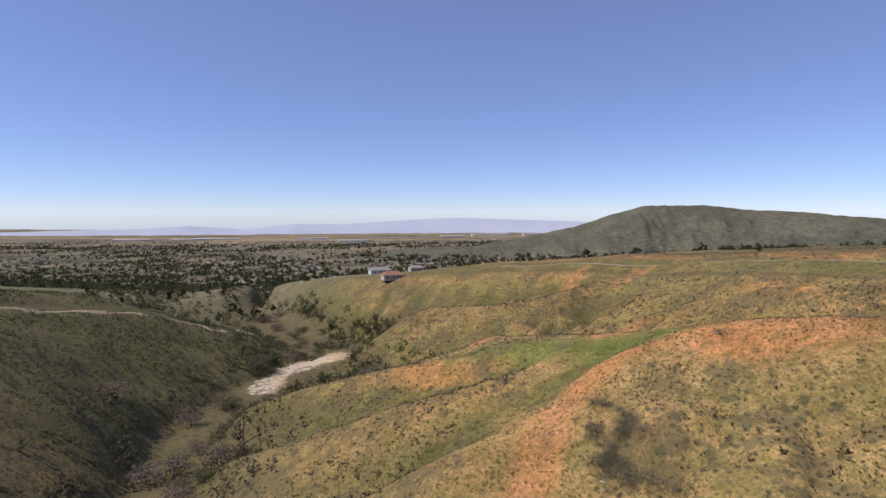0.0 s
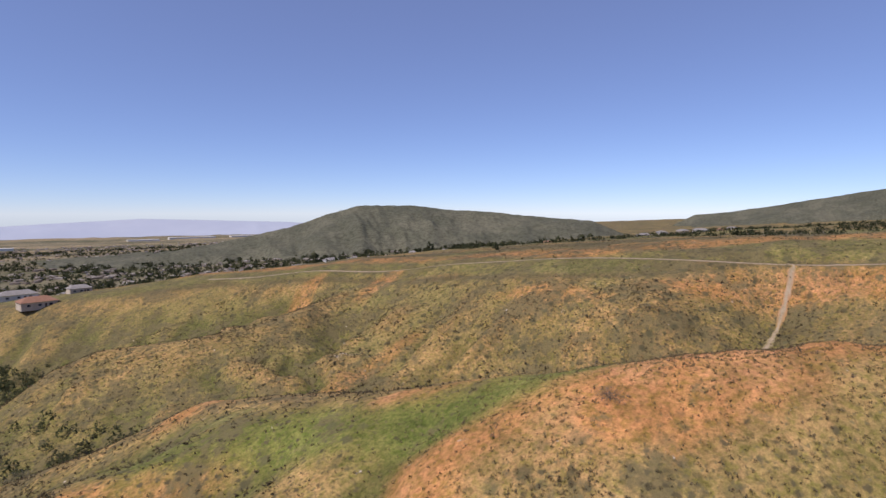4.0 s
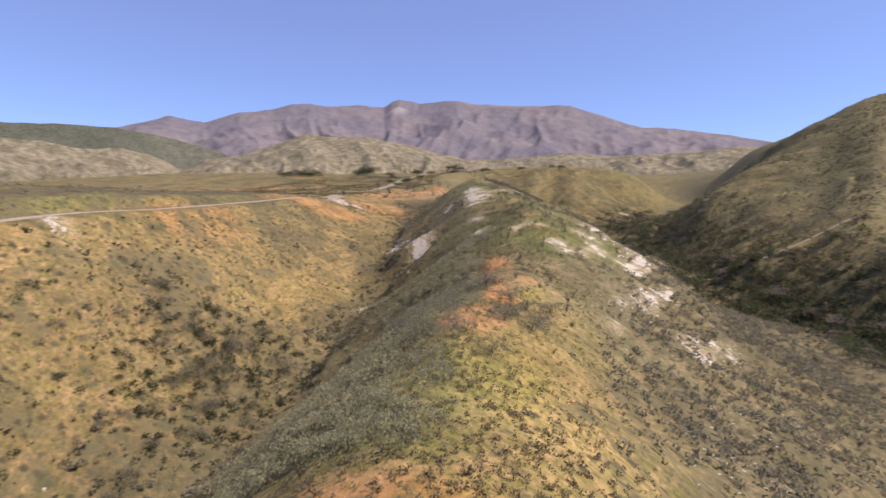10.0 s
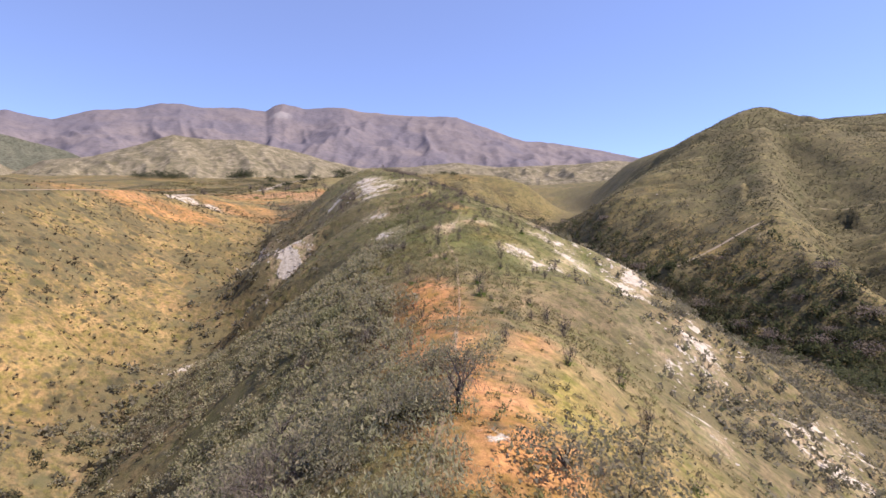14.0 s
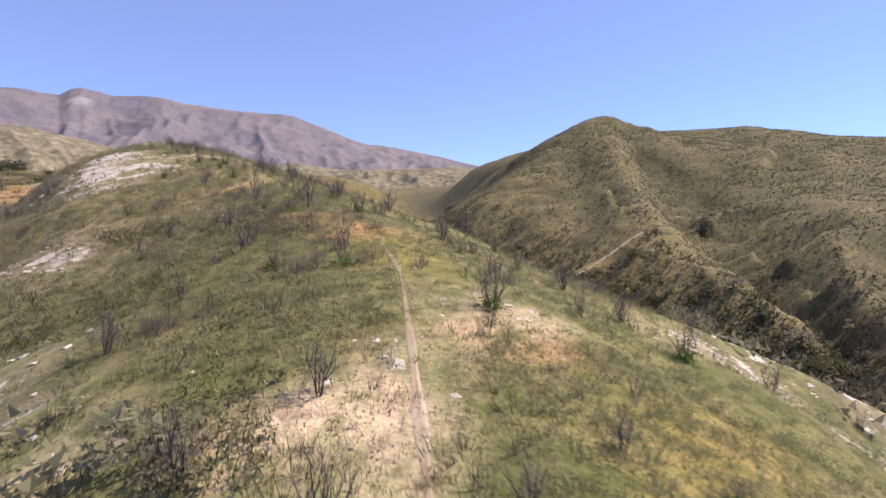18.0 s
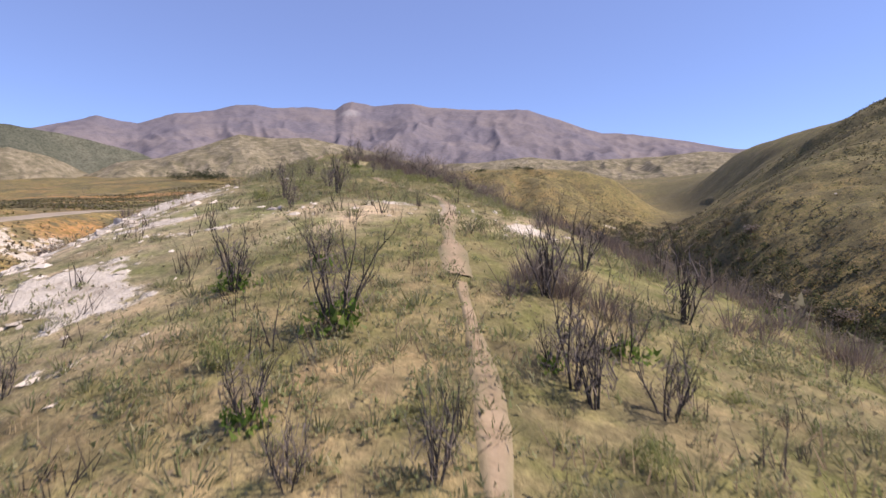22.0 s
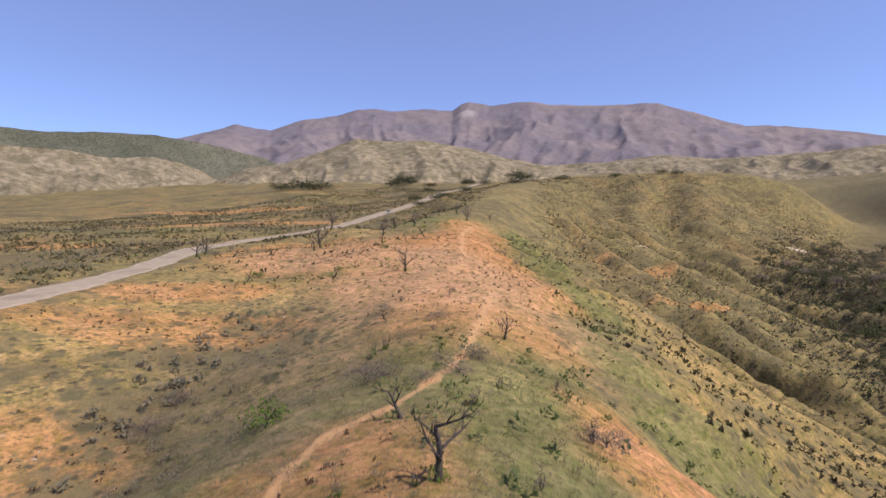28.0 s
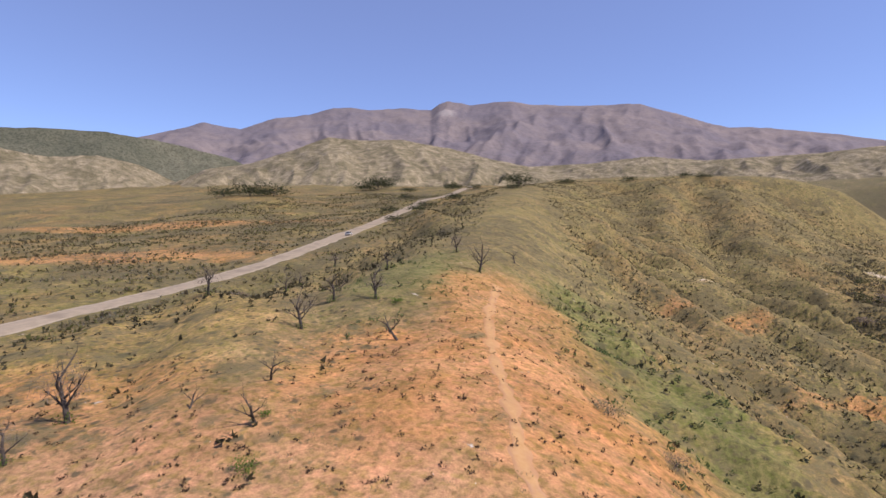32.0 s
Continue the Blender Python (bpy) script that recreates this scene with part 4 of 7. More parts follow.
# ---------------------------------------------------------------- roads and trails
def strip(name, line, half, material, label, lift=0.06, category="road", wander=0.0, across=5, broken=0.0):
    """A flat way laid on the ground along a line, with a slightly uneven edge."""
    p = np.array(line, float)[:, :2]
    run = np.r_[0, np.cumsum(np.hypot(*np.diff(p, axis=0).T))]
    t = np.arange(0, run[-1], 0.4 if broken else 1.5)
    c = np.stack([np.interp(t, run, p[:, 0]), np.interp(t, run, p[:, 1])], -1)
    for _ in range(14 if broken else 8):
        c[1:-1] = (c[:-2] + 2 * c[1:-1] + c[2:]) / 4
    if wander:
        s = np.arange(len(c), dtype=float)
        c = c + wander * np.stack([wave(s, s * 0, 9 / (0.4 if broken else 1), 51), wave(s, s * 0, 9 / (0.4 if broken else 1), 52)], -1)
    d = np.gradient(c, axis=0)
    d /= np.linalg.norm(d, axis=1)[:, None] + 1e-9
    side = np.stack([-d[:, 1], d[:, 0]], -1)
    u = np.linspace(-1, 1, across)
    s = np.arange(len(c), dtype=float)
    w = half * (1 + (0.18 + 0.5 * (half < 1)) * wave(s, s * 0, 3.5, 53) + 0.15 * wave(s, s * 0, 1.3, 54))
    X = c[:, :1] + side[:, :1] * u * w[:, None]
    Y = c[:, 1:] + side[:, 1:] * u * w[:, None]
    Z = height(X, Y) + lift - (lift + 0.02 if broken else 0.10) * (np.abs(u) > 0.99)
    if broken:
        Z += broken * (wave(X, Y, 0.5, 75) + 0.6 * wave(X, Y, 1.3, 76) - 0.5 * u * u)
    ob = sheet(name, X, Y, Z, material)
    trodden = ob.data.color_attributes.new("trodden", "FLOAT_COLOR", "POINT")
    bare = np.clip(1.3 * (1 - np.abs(u[None]) ** 1.1) - 0.1 + 0.4 * wave(X, Y, 0.3, 88) + 0.3 * wave(X, Y, 0.9, 89), 0, 1) if broken else np.ones(X.shape)
    trodden.data.foreach_set("color", np.concatenate([field(COVER, X, Y), bare[..., None]], -1).astype(np.float32).ravel())
    return tagged(ob, label, category, kind="structure")


def field(values, x, y):
    """A cover map's value at places."""
    i, j = np.clip(np.searchsorted(GX, x), 0, len(GX) - 1), np.clip(np.searchsorted(GY, y), 0, len(GY) - 1)
    return values[j, i]


def way_material(name, a, b, c, size):
    """Trodden or driven soil; towards its edges the soil of the land beside it takes over."""
    m, n, l, p = nodes_of(name, 0.9)
    side = n.new("ShaderNodeVertexColor")
    side.layer_name = "trodden"
    tint = blend(n, l, ramp(n, l, grain(n, l, size, 5, 0.7), (0.35, (0, 0, 0)), (0.65, (1, 1, 1))), a, b)
    tint = blend(n, l, ramp(n, l, grain(n, l, size * 5, 3), (0.5, (0, 0, 0)), (0.66, (0.7, 0.7, 0.7))), tint, c)
    tint = blend(n, l, side.outputs["Alpha"], side.outputs["Color"], tint)
    l.new(tint, p.inputs["Base Color"])
    bump(n, l, p, grain(n, l, size * 0.3, 4), 0.4, 0.04)
    return m


ASPHALT = way_material("worn grey asphalt", (0.25, 0.205, 0.15), (0.33, 0.27, 0.195), (0.19, 0.155, 0.115), 1.6)
PATH_SOIL = way_material("trodden pale soil", (0.255, 0.185, 0.115), (0.345, 0.255, 0.165), (0.19, 0.15, 0.09), 0.3)
GRAVEL = way_material("pale gravel shoulder", (0.29, 0.24, 0.175), (0.37, 0.31, 0.23), (0.22, 0.18, 0.12), 1.2)
DIRT = way_material("pale dirt track", (0.29, 0.225, 0.15), (0.37, 0.30, 0.215), (0.22, 0.175, 0.105), 0.5)
CLAY = way_material("orange clay path", (0.40, 0.225, 0.095), (0.45, 0.275, 0.13), (0.36, 0.21, 0.10), 0.5)

strip("road_shoulder", ROAD, 4.9, GRAVEL, "pale gravel shoulder of the plateau road", 0.04, across=7)
strip("road", ROAD, 3.1, ASPHALT, "worn grey asphalt road along the plateau", 0.12, across=7)
strip("dirt_road", DIRT_ROAD, 2.3, DIRT, "pale dirt road along the plateau rim", 0.06)
strip("canyon_road", WEST_ROAD, 1.9, DIRT, "pale dirt road on the dark hillside", 0.1)
strip("canyon_road", CANYON_ROAD, 0.9, DIRT, "pale dirt road above the canyon floor", 0.1)
strip("canyon_road", UPPER_ROAD, 0.9, DIRT, "pale dirt road across the far slope", 0.1)
TRAIL = [(108, 45), (110, 30), (112, 18), (116.8, -4.5), (119.6, -11), (120, -18), (120.5, -25), (121.5, -30.6), (123.3, -31.6), (127.7, -34.2), (131.4, -37.6), (133.3, -40.3), (132, -43.5), (131.4, -45.1), (131.5, -47.4), (132.4, -51), (133.5, -54.5),
         (135.2, -58.3), (137, -62.7), (137.7, -65.1), (138.7, -67.2), (140.5, -69), (142.8, -70.5), (144.4, -71.8), (146.9, -73.8), (149.7, -77.3), (152.6, -80), (154.7, -82.1), (157.2, -86.9), (158.4, -89.6), (159.6, -93.3), (164.6, -103.6), (170.6, -114.4), (182, -131), (192, -142.2), (194, -147.2),
         (192.1, -152.5), (193.3, -161), (201.8, -181), (212.4, -204.6), (215.5, -208), (220, -211.1), (224.4, -212.6), (227.8, -215.7), (229.4, -218.6), (228.4, -222.1), (230.2, -225), (233.2, -228.5), (234.2, -233), (241.4, -242), (246, -251), (252.3, -260.9), (261, -277), (270, -300)]
strip("trail", TRAIL[:13], 0.12, PATH_SOIL, "narrow pale clay footpath along the ridge", 0.02, "path", 0.12, 7, 0.006)
strip("trail", TRAIL[12:18], 0.14, PATH_SOIL, "narrow pale footpath along the ridge", 0.03, "path", 0.06, 7, 0.006)
strip("trail", TRAIL[17:29], 0.25, PATH_SOIL, "narrow pale footpath along the ridge", 0.03, "path", 0.06, 7, 0.006)
strip("trail", TRAIL[28:32], 0.36, PATH_SOIL, "pale footpath beside white rocks on the ridge", 0.04, "path", 0.1, 9, 0.015)
strip("trail", TRAIL[31:], 0.75, CLAY, "orange clay footpath winding across the bare ridge", 0.04, "path", 0.15, 9, 0.02)
strip("washout_trail", [(171.5, 142.5), (170, 140.3), (162, 139.2), (154, 137.9), (145, 135.3), (137, 134), (128, 132)], 0.75, DIRT, "pale washed-out track straight down the slope", 0.3, "path", 1.0, 9, 0.08)


# ---------------------------------------------------------------- growth
def leafy(name, tones, rough=0.95, size=4.0, light=1.3):
    """Leaves or dry stalks: tones vary by the clump and by the leaf."""
    m, n, l, p = nodes_of(name, rough)
    geo = n.new("ShaderNodeNewGeometry")
    g = grain(n, l, size, 2)
    mix = maths(n, l, "ADD", maths(n, l, "MULTIPLY", g, 0.75), maths(n, l, "MULTIPLY", geo.outputs["Random Per Island"], 0.3))
    step_ = 0.5 / max(1, len(tones) - 1)
    tint = ramp(n, l, mix, *[(0.27 + k * step_, tuple(light * v for v in c)) for k, c in enumerate(tones)])
    l.new(tint, p.inputs["Base Color"])
    thin, both = n.new("ShaderNodeBsdfTranslucent"), n.new("ShaderNodeMixShader")
    l.new(tint, thin.inputs["Color"])
    both.inputs[0].default_value = 0.5
    l.new(p.outputs[0], both.inputs[1])
    l.new(thin.outputs[0], both.inputs[2])
    l.new(both.outputs[0], n["Material Output"].inputs["Surface"])
    return m


SCRUB = leafy("dry scrub leaves", [(0.075, 0.062, 0.034), (0.12, 0.098, 0.054), (0.16, 0.13, 0.075), (0.10, 0.098, 0.046)], light=0.85)
BRUSH = leafy("dark brush leaves", [(0.105, 0.098, 0.062), (0.16, 0.147, 0.095), (0.205, 0.178, 0.13), (0.14, 0.148, 0.078)])
GRASS = leafy("spring grass blades", [(0.16, 0.17, 0.07), (0.23, 0.22, 0.10), (0.31, 0.262, 0.165), (0.20, 0.19, 0.095)], size=7, light=1.15)
STRAW = leafy("dry stalks", [(0.20, 0.155, 0.095), (0.31, 0.24, 0.14), (0.24, 0.175, 0.12)], size=5)
FRESH = leafy("fresh green regrowth", [(0.06, 0.105, 0.018), (0.10, 0.15, 0.03), (0.14, 0.17, 0.045)])
OAK = leafy("oak leaves", [(0.036, 0.044, 0.022), (0.058, 0.066, 0.032), (0.085, 0.085, 0.045)], light=1.0)
RIPARIAN = leafy("creek tree leaves", [(0.075, 0.073, 0.042), (0.115, 0.105, 0.066), (0.15, 0.125, 0.09), (0.10, 0.112, 0.05)], size=9, light=1.1)
BARE = leafy("bare reddish twigs", [(0.135, 0.108, 0.088), (0.185, 0.152, 0.125), (0.165, 0.138, 0.118)], size=8)
CHAR = simple("charred bark", (0.04, 0.034, 0.03), (0.11, 0.092, 0.078), 0.25, 0.9, 0.02)
BARK = simple("grey bark", (0.07, 0.055, 0.045), (0.14, 0.115, 0.095), 0.3, 0.95, 0.03)
PALEROCK = simple("pale sandstone", (0.40, 0.335, 0.265), (0.62, 0.55, 0.46), 0.9, 0.95, 0.12)
rng = np.random.default_rng(7)


def leaf_cloud(n, shape, size, upright=0.0, slim=0.6):
    """n leaf-like triangles spread through a lumpy dome; shape(k) gives the places."""
    c = shape(n)
    a = rng.normal(size=(n, 3))
    a[:, 2] += upright * 2
    a /= np.linalg.norm(a, axis=1)[:, None]
    face = rng.normal(size=(n, 3)) * 0.6 + [0, 0, 1.0]
    b = np.cross(a, face)
    b /= np.linalg.norm(b, axis=1)[:, None] + 1e-6
    s = size * rng.uniform(0.6, 1.4, (n, 1))
    return np.stack([c + a * s, c - a * s * 0.5 + b * s * slim, c - a * s * 0.5 - b * s * slim], 1)


def dome(w, h, low=0.0):
    def places(n):
        v = rng.normal(size=(n, 3))
        v /= np.linalg.norm(v, axis=1)[:, None]
        v[:, 2] = np.abs(v[:, 2])
        v *= rng.uniform(0.45, 1.0, (n, 1)) * (1 + 0.25 * np.sin(v[:, :1] * 5 + v[:, 1:2] * 4))
        return v * [w, w, h] + [0, 0, low]
    return places


def blades(n, spread, tall, wide):
    base = rng.normal(size=(n, 3)) * [spread, spread, 0]
    lean = rng.normal(size=(n, 3)) * [0.35, 0.35, 0.1] + [0, 0, 1]
    t = tall * rng.uniform(0.5, 1.2, (n, 1))
    side = rng.normal(size=(n, 3)) * [1, 1, 0]
    side /= np.linalg.norm(side, axis=1)[:, None]
    return np.stack([base - side * wide, base + side * wide, base + lean * t], 1)


def tussock(n, spread, tall, wide):
    """A soft round clump: thin blades that fan out from one foot."""
    a, r = rng.uniform(0, 2 * math.pi, n), np.sqrt(rng.random(n))
    base = np.stack([np.cos(a), np.sin(a), np.zeros(n)], -1) * (spread * 0.45 * r)[:, None]
    out = np.stack([np.cos(a), np.sin(a), np.zeros(n)], -1) * (spread * r * rng.uniform(0.5, 1.3, n))[:, None]
    tip = base + out + np.stack([rng.normal(0, 0.1 * spread, n), rng.normal(0, 0.1 * spread, n), tall * (1.05 - 0.5 * r) * rng.uniform(0.5, 1.1, n)], -1)
    side = rng.normal(size=(n, 3)) * [1, 1, 0.2]
    side *= wide / np.linalg.norm(side, axis=1)[:, None]
    mid = (base + tip) / 2
    return np.stack([mid - side - (tip - base) * 0.3, mid + side - (tip - base) * 0.1, tip], 1)


def round_bush(n, wide, tall, leaf, lumps=8, slim=0.5):
    """A rounded bush of small leaves gathered in lumps, with hollows between them."""
    a, u = rng.uniform(0, 2 * math.pi, lumps), rng.uniform(0.05, 0.95, lumps)
    c = np.stack([np.cos(a) * np.sqrt(1 - u * u) * wide * 0.7, np.sin(a) * np.sqrt(1 - u * u) * wide * 0.7, u * tall * 0.75], -1)
    pick = rng.integers(0, lumps, n)

    def places(k):
        q = rng.normal(size=(k, 3))
        q *= (rng.uniform(0.6, 1.0, (k, 1)) / np.linalg.norm(q, axis=1)[:, None]) * [wide * 0.42, wide * 0.42, tall * 0.36]
        q = c[pick] + q
        q[:, 2] = np.abs(q[:, 2])
        return q
    return leaf_cloud(n, places, leaf, 0.3 if slim > 0.4 else 0.7, slim)


def triangles(name, tris, material):
    me = bpy.data.meshes.new(name)
    v = np.asarray(tris, np.float32).reshape(-1, 3)
    n = len(v) // 3
    me.vertices.add(len(v))
    me.vertices.foreach_set("co", v.ravel())
    me.loops.add(len(v))
    me.loops.foreach_set("vertex_index", np.arange(len(v), dtype=np.int32))
    me.polygons.add(n)
    me.polygons.foreach_set("loop_start", np.arange(0, 3 * n, 3, dtype=np.int32))
    me.update(calc_edges=True)
    me.materials.append(material)
    return me


def scatter(name, templates, x, y, scale, material, label, category, sink=0.05, tall=None):
    """Many small growths joined into one object, each turned and sized by chance."""
    z = height(x, y) - sink
    pick, turn = rng.integers(0, len(templates), len(x)), rng.uniform(0, 2 * math.pi, len(x))
    scale = np.broadcast_to(scale, len(x))
    lift = scale if tall is None else scale * tall
    out = []
    for k, t in enumerate(templates):
        m = pick == k
        c, s = np.cos(turn[m])[:, None, None], np.sin(turn[m])[:, None, None]
        q = scale[m][:, None, None]
        out.append(np.stack([(t[None, :, :, 0] * c - t[None, :, :, 1] * s) * q + x[m][:, None, None], (t[None, :, :, 0] * s + t[None, :, :, 1] * c) * q + y[m][:, None, None],
                             t[None, :, :, 2] * lift[m][:, None, None] + z[m][:, None, None]], -1).reshape(-1, 3, 3))
    return tagged(new(name, triangles(name, np.concatenate(out), material)), label, category, kind="stuff")


def throw(n, x0, x1, y0, y1):
    return rng.uniform(x0, x1, n), rng.uniform(y0, y1, n)


def chosen(chance, *arrays):
    m = rng.random(len(arrays[0])) < chance
    return [a[m] for a in arrays]


def along_line(line, n, wide):
    """Places strewn to both sides of a line."""
    c = np.array(dense([(p[0], p[1], 0.0) for p in line], 0.5))[:, :2]
    p = c[rng.integers(0, len(c), n)] + rng.normal(size=(n, 2)) * wide
    return p[:, 0], p[:, 1]


# Low scrub dots over the slopes, thinner on bare orange soil and on green grass.
TUFTS = [round_bush(12, 0.36, 0.44, 0.14, 4) for _ in range(12)]
ways_near = np.minimum.reduce([near_line(XX, YY, q)[0] - w for q, w in ((ROAD, 6.5), (CREEK, 8), (DIRT_ROAD, 3), (TRAIL, 0.1), (WEST_ROAD, 2.5), (CANYON_ROAD, 2.5))])
OPEN = step(-0.2, 1.0, ways_near)
x, y = throw(30000, -40, 345, -520, 300)
clump = 0.5 + 0.5 * wave(x, y, 12, 61)
keep_ = field(OPEN, x, y) * (1 - 0.45 * field(ORANGE, x, y)) * (1 - 0.6 * field(GREEN, x, y)) * (1 - 0.5 * field(PALE, x, y)) * (0.4 + 0.5 * clump) * (1 - 0.85 * field(WEST, x, y)) * (1 - field(RIDGETOP, x, y) * step(-190, -140, y)) * (1 - 0.6 * field(REDFLAT, x, y))
x, y = chosen(keep_, x, y)
scatter("low_scrub", TUFTS, x, y, rng.uniform(0.4, 1.1, len(x)) * np.where(y < -160, 0.6, 1.0), SCRUB, "low olive-brown scrub dotted over the dry slopes", "scrub")

x, y = throw(98000, -60, 215, 60, 330)
u, v = throw(16000, 122, 232, -125, 60)
x, y = np.r_[x, u], np.r_[y, v]
x, y = chosen(step(20, 25, field(d_ridge, x, y)) * field(OPEN, x, y) * (1 - 0.5 * field(ORANGE, x, y)) * (1 - 0.7 * field(GREEN, x, y)) * (1 - 0.9 * field(PLATEAU, x, y)) * (1 - field(WEST, x, y)) * np.clip(0.62 + 0.5 * wave(x, y, 15, 91) + 0.35 * wave(x, y, 5, 92), 0.12, 1), x, y)
scatter("slope_scrub", [round_bush(9, 0.36, 0.46, 0.2, 4) for _ in range(12)], x, y, rng.uniform(0.5, 1.2, len(x)) * np.where(rng.random(len(x)) < 0.05, 2.0, 1.0), leafy("slope scrub leaves", [(0.075, 0.06, 0.036), (0.11, 0.092, 0.05), (0.15, 0.115, 0.078), (0.095, 0.098, 0.042)], size=7, light=1.1), "grey-brown scrub dotted thickly over the straw slopes", "scrub")

x, y = along_line(LINES["near_ridge"][1:9], 22000, 14)
x, y = chosen(step(25, 20, field(d_ridge, x, y)) * step(52, 62, y) * field(OPEN, x, y) * (1 - 0.45 * field(ORANGE, x, y)) * (1 - 0.6 * field(GREEN, x, y)) * np.clip(0.5 + 0.5 * wave(x, y, 9, 108), 0.1, 1), x, y)
scatter("crest_side_scrub", [round_bush(20, 0.32, 0.42, 0.1, 5) for _ in range(12)], x, y, rng.uniform(0.45, 1.15, len(x)), leafy("crest side leaves", [(0.085, 0.07, 0.04), (0.13, 0.105, 0.056), (0.17, 0.13, 0.085), (0.12, 0.12, 0.05)], size=5, light=1.4), "brown and olive scrub on the sides of the bare crest", "scrub")

x, y = throw(76000, 130, 430, -720, -190)
x, y = chosen((1 - 0.85 * step(195, 215, x) * step(320, 296, x) * step(-295, -275, y) * step(-175, -188, y)) * field(OPEN, x, y) * (1 - field(WEST, x, y)) * step(12, 25, field(d_ridge, x, y)) * (1 - field(PLATEAU, x, y)) * np.clip(0.42 + 0.45 * wave(x, y, 10, 82) + 0.5 * field(HOLLOW, x, y), 0.12, 1) * 0.9, x, y)
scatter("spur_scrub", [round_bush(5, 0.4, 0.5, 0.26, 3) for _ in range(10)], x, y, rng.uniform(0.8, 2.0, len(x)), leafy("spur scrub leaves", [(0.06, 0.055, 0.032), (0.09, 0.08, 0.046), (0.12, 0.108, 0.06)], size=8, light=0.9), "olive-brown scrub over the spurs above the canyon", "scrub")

# Denser dark brush in the gullies and on the shaded side of the ridge.
BUSHES = [round_bush(30, 0.8, 0.95, 0.27, 6) for _ in range(10)]
FINE_BUSHES = [round_bush(120, 0.75, 0.85, 0.12, 9, 0.28) for _ in range(10)]
x, y = throw(60000, 60, 345, -330, 140)
keep_ = field(OPEN, x, y) * np.clip(field(DARK, x, y) * 0.6 * (0.8 + 0.5 * wave(x, y, 7, 62)) * (1 - field(PALE, x, y)) * (1 - 0.8 * field(ORANGE, x, y)), 0, 1) * (1 - step(9, 4, field(d_ridge, x, y)) * step(-130, -110, y) * step(25, 5, y))
x, y = chosen(keep_, x, y)
close = field(d_ridge, x, y) < 30
scatter("dark_brush", BUSHES, x[~close], y[~close], rng.uniform(0.5, 1.4, (~close).sum()), BRUSH, "dark grey-green brush filling the ravine", "brush")
scatter("ridge_brush", FINE_BUSHES, x[close], y[close], rng.uniform(0.4, 1.2, close.sum()), BRUSH, "grey-brown brush on the shaded ridge side", "brush")

# Small tufts along the crest itself, before the flight reaches the green ridge.
x, y = along_line(LINES["near_ridge"][3:12], 16000, 9)
x, y = chosen(field(OPEN, x, y) * np.clip(0.55 + 0.6 * wave(x, y, 6, 86), 0.08, 1) * (1 - 0.35 * field(ORANGE, x, y)) * (1 - 0.6 * field(PALE, x, y)) * step(-14, -4, y) * step(18, 13, field(d_ridge, x, y)), x, y)
scatter("crest_scrub", [round_bush(20, 0.25, 0.3, 0.065, 5) for _ in range(12)], x, y, rng.uniform(0.5, 1.5, len(x)), leafy("crest scrub leaves", [(0.09, 0.085, 0.042), (0.15, 0.13, 0.065), (0.21, 0.175, 0.09), (0.12, 0.135, 0.05)], size=4, light=1.35), "small olive and straw tufts along the bare crest", "scrub")

# Olive brush on the ravine side of the ridge.
x, y = along_line(LINES["near_ridge"][6:16], 24000, 20)
x, y = chosen(step(0.2, 0.9, field(SIDE, x, y)) * step(3, 9, field(d_ridge, x, y)) * step(44, 30, field(d_ridge, x, y)) * np.clip(0.5 + 0.7 * wave(x, y, 9, 84), 0.05, 1) * (1 - field(PALE, x, y)) * step(90, 70, y) * step(-22, -8, y), x, y)
scatter("ravine_brush", [round_bush(64, 0.75, 0.85, 0.13, 8) for _ in range(10)], x, y, rng.uniform(0.5, 1.4, len(x)), leafy("ravine brush leaves", [(0.14, 0.14, 0.072), (0.20, 0.19, 0.105), (0.24, 0.205, 0.14), (0.18, 0.185, 0.088)], size=5, light=1.5), "olive and grey brush on the ravine side of the ridge", "brush")

# Grey brush on the canyon side of the ridge.
x, y = throw(30000, 40, 150, -150, 80)
x, y = chosen(np.clip(field(CANYONSIDE, x, y) * (0.42 + 0.6 * wave(x, y, 8, 78)), 0, 1) * (1 - 0.8 * field(PALE, x, y)), x, y)
scatter("slope_brush", [t[:16] for t in BUSHES], x, y, rng.uniform(0.5, 1.3, len(x)), BRUSH, "grey-brown brush on the slope above the canyon", "brush")

# Brush over the far canyon side.
x, y = throw(100000, -330, 110, -640, -30)
x, y = chosen(field(OPEN, x, y) * step(0.3, 0.8, field(WEST, x, y)) * np.clip(0.5 + 0.5 * wave(x, y, 18, 104) + 0.35 * wave(x, y, 7, 105), 0.08, 1), x, y)
scatter("hillside_scrub", [round_bush(5, 0.65, 0.75, 0.42, 3) for _ in range(10)], x, y, rng.uniform(0.5, 1.5, len(x)), leafy("hillside scrub leaves", [(0.065, 0.06, 0.036), (0.095, 0.092, 0.048), (0.13, 0.115, 0.075), (0.10, 0.115, 0.045)], size=20, light=1.05), "olive and grey scrub speckling the hills across the canyon", "scrub")
x, y = throw(30000, -420, 120, -640, 120)
keep_ = field(OPEN, x, y) * field(WEST, x, y) * np.clip(0.16 + 0.4 * wave(x, y, 13, 64) + 0.9 * field(HOLLOW, x, y), 0.05, 1) * 0.9
x, y = chosen(keep_, x, y)
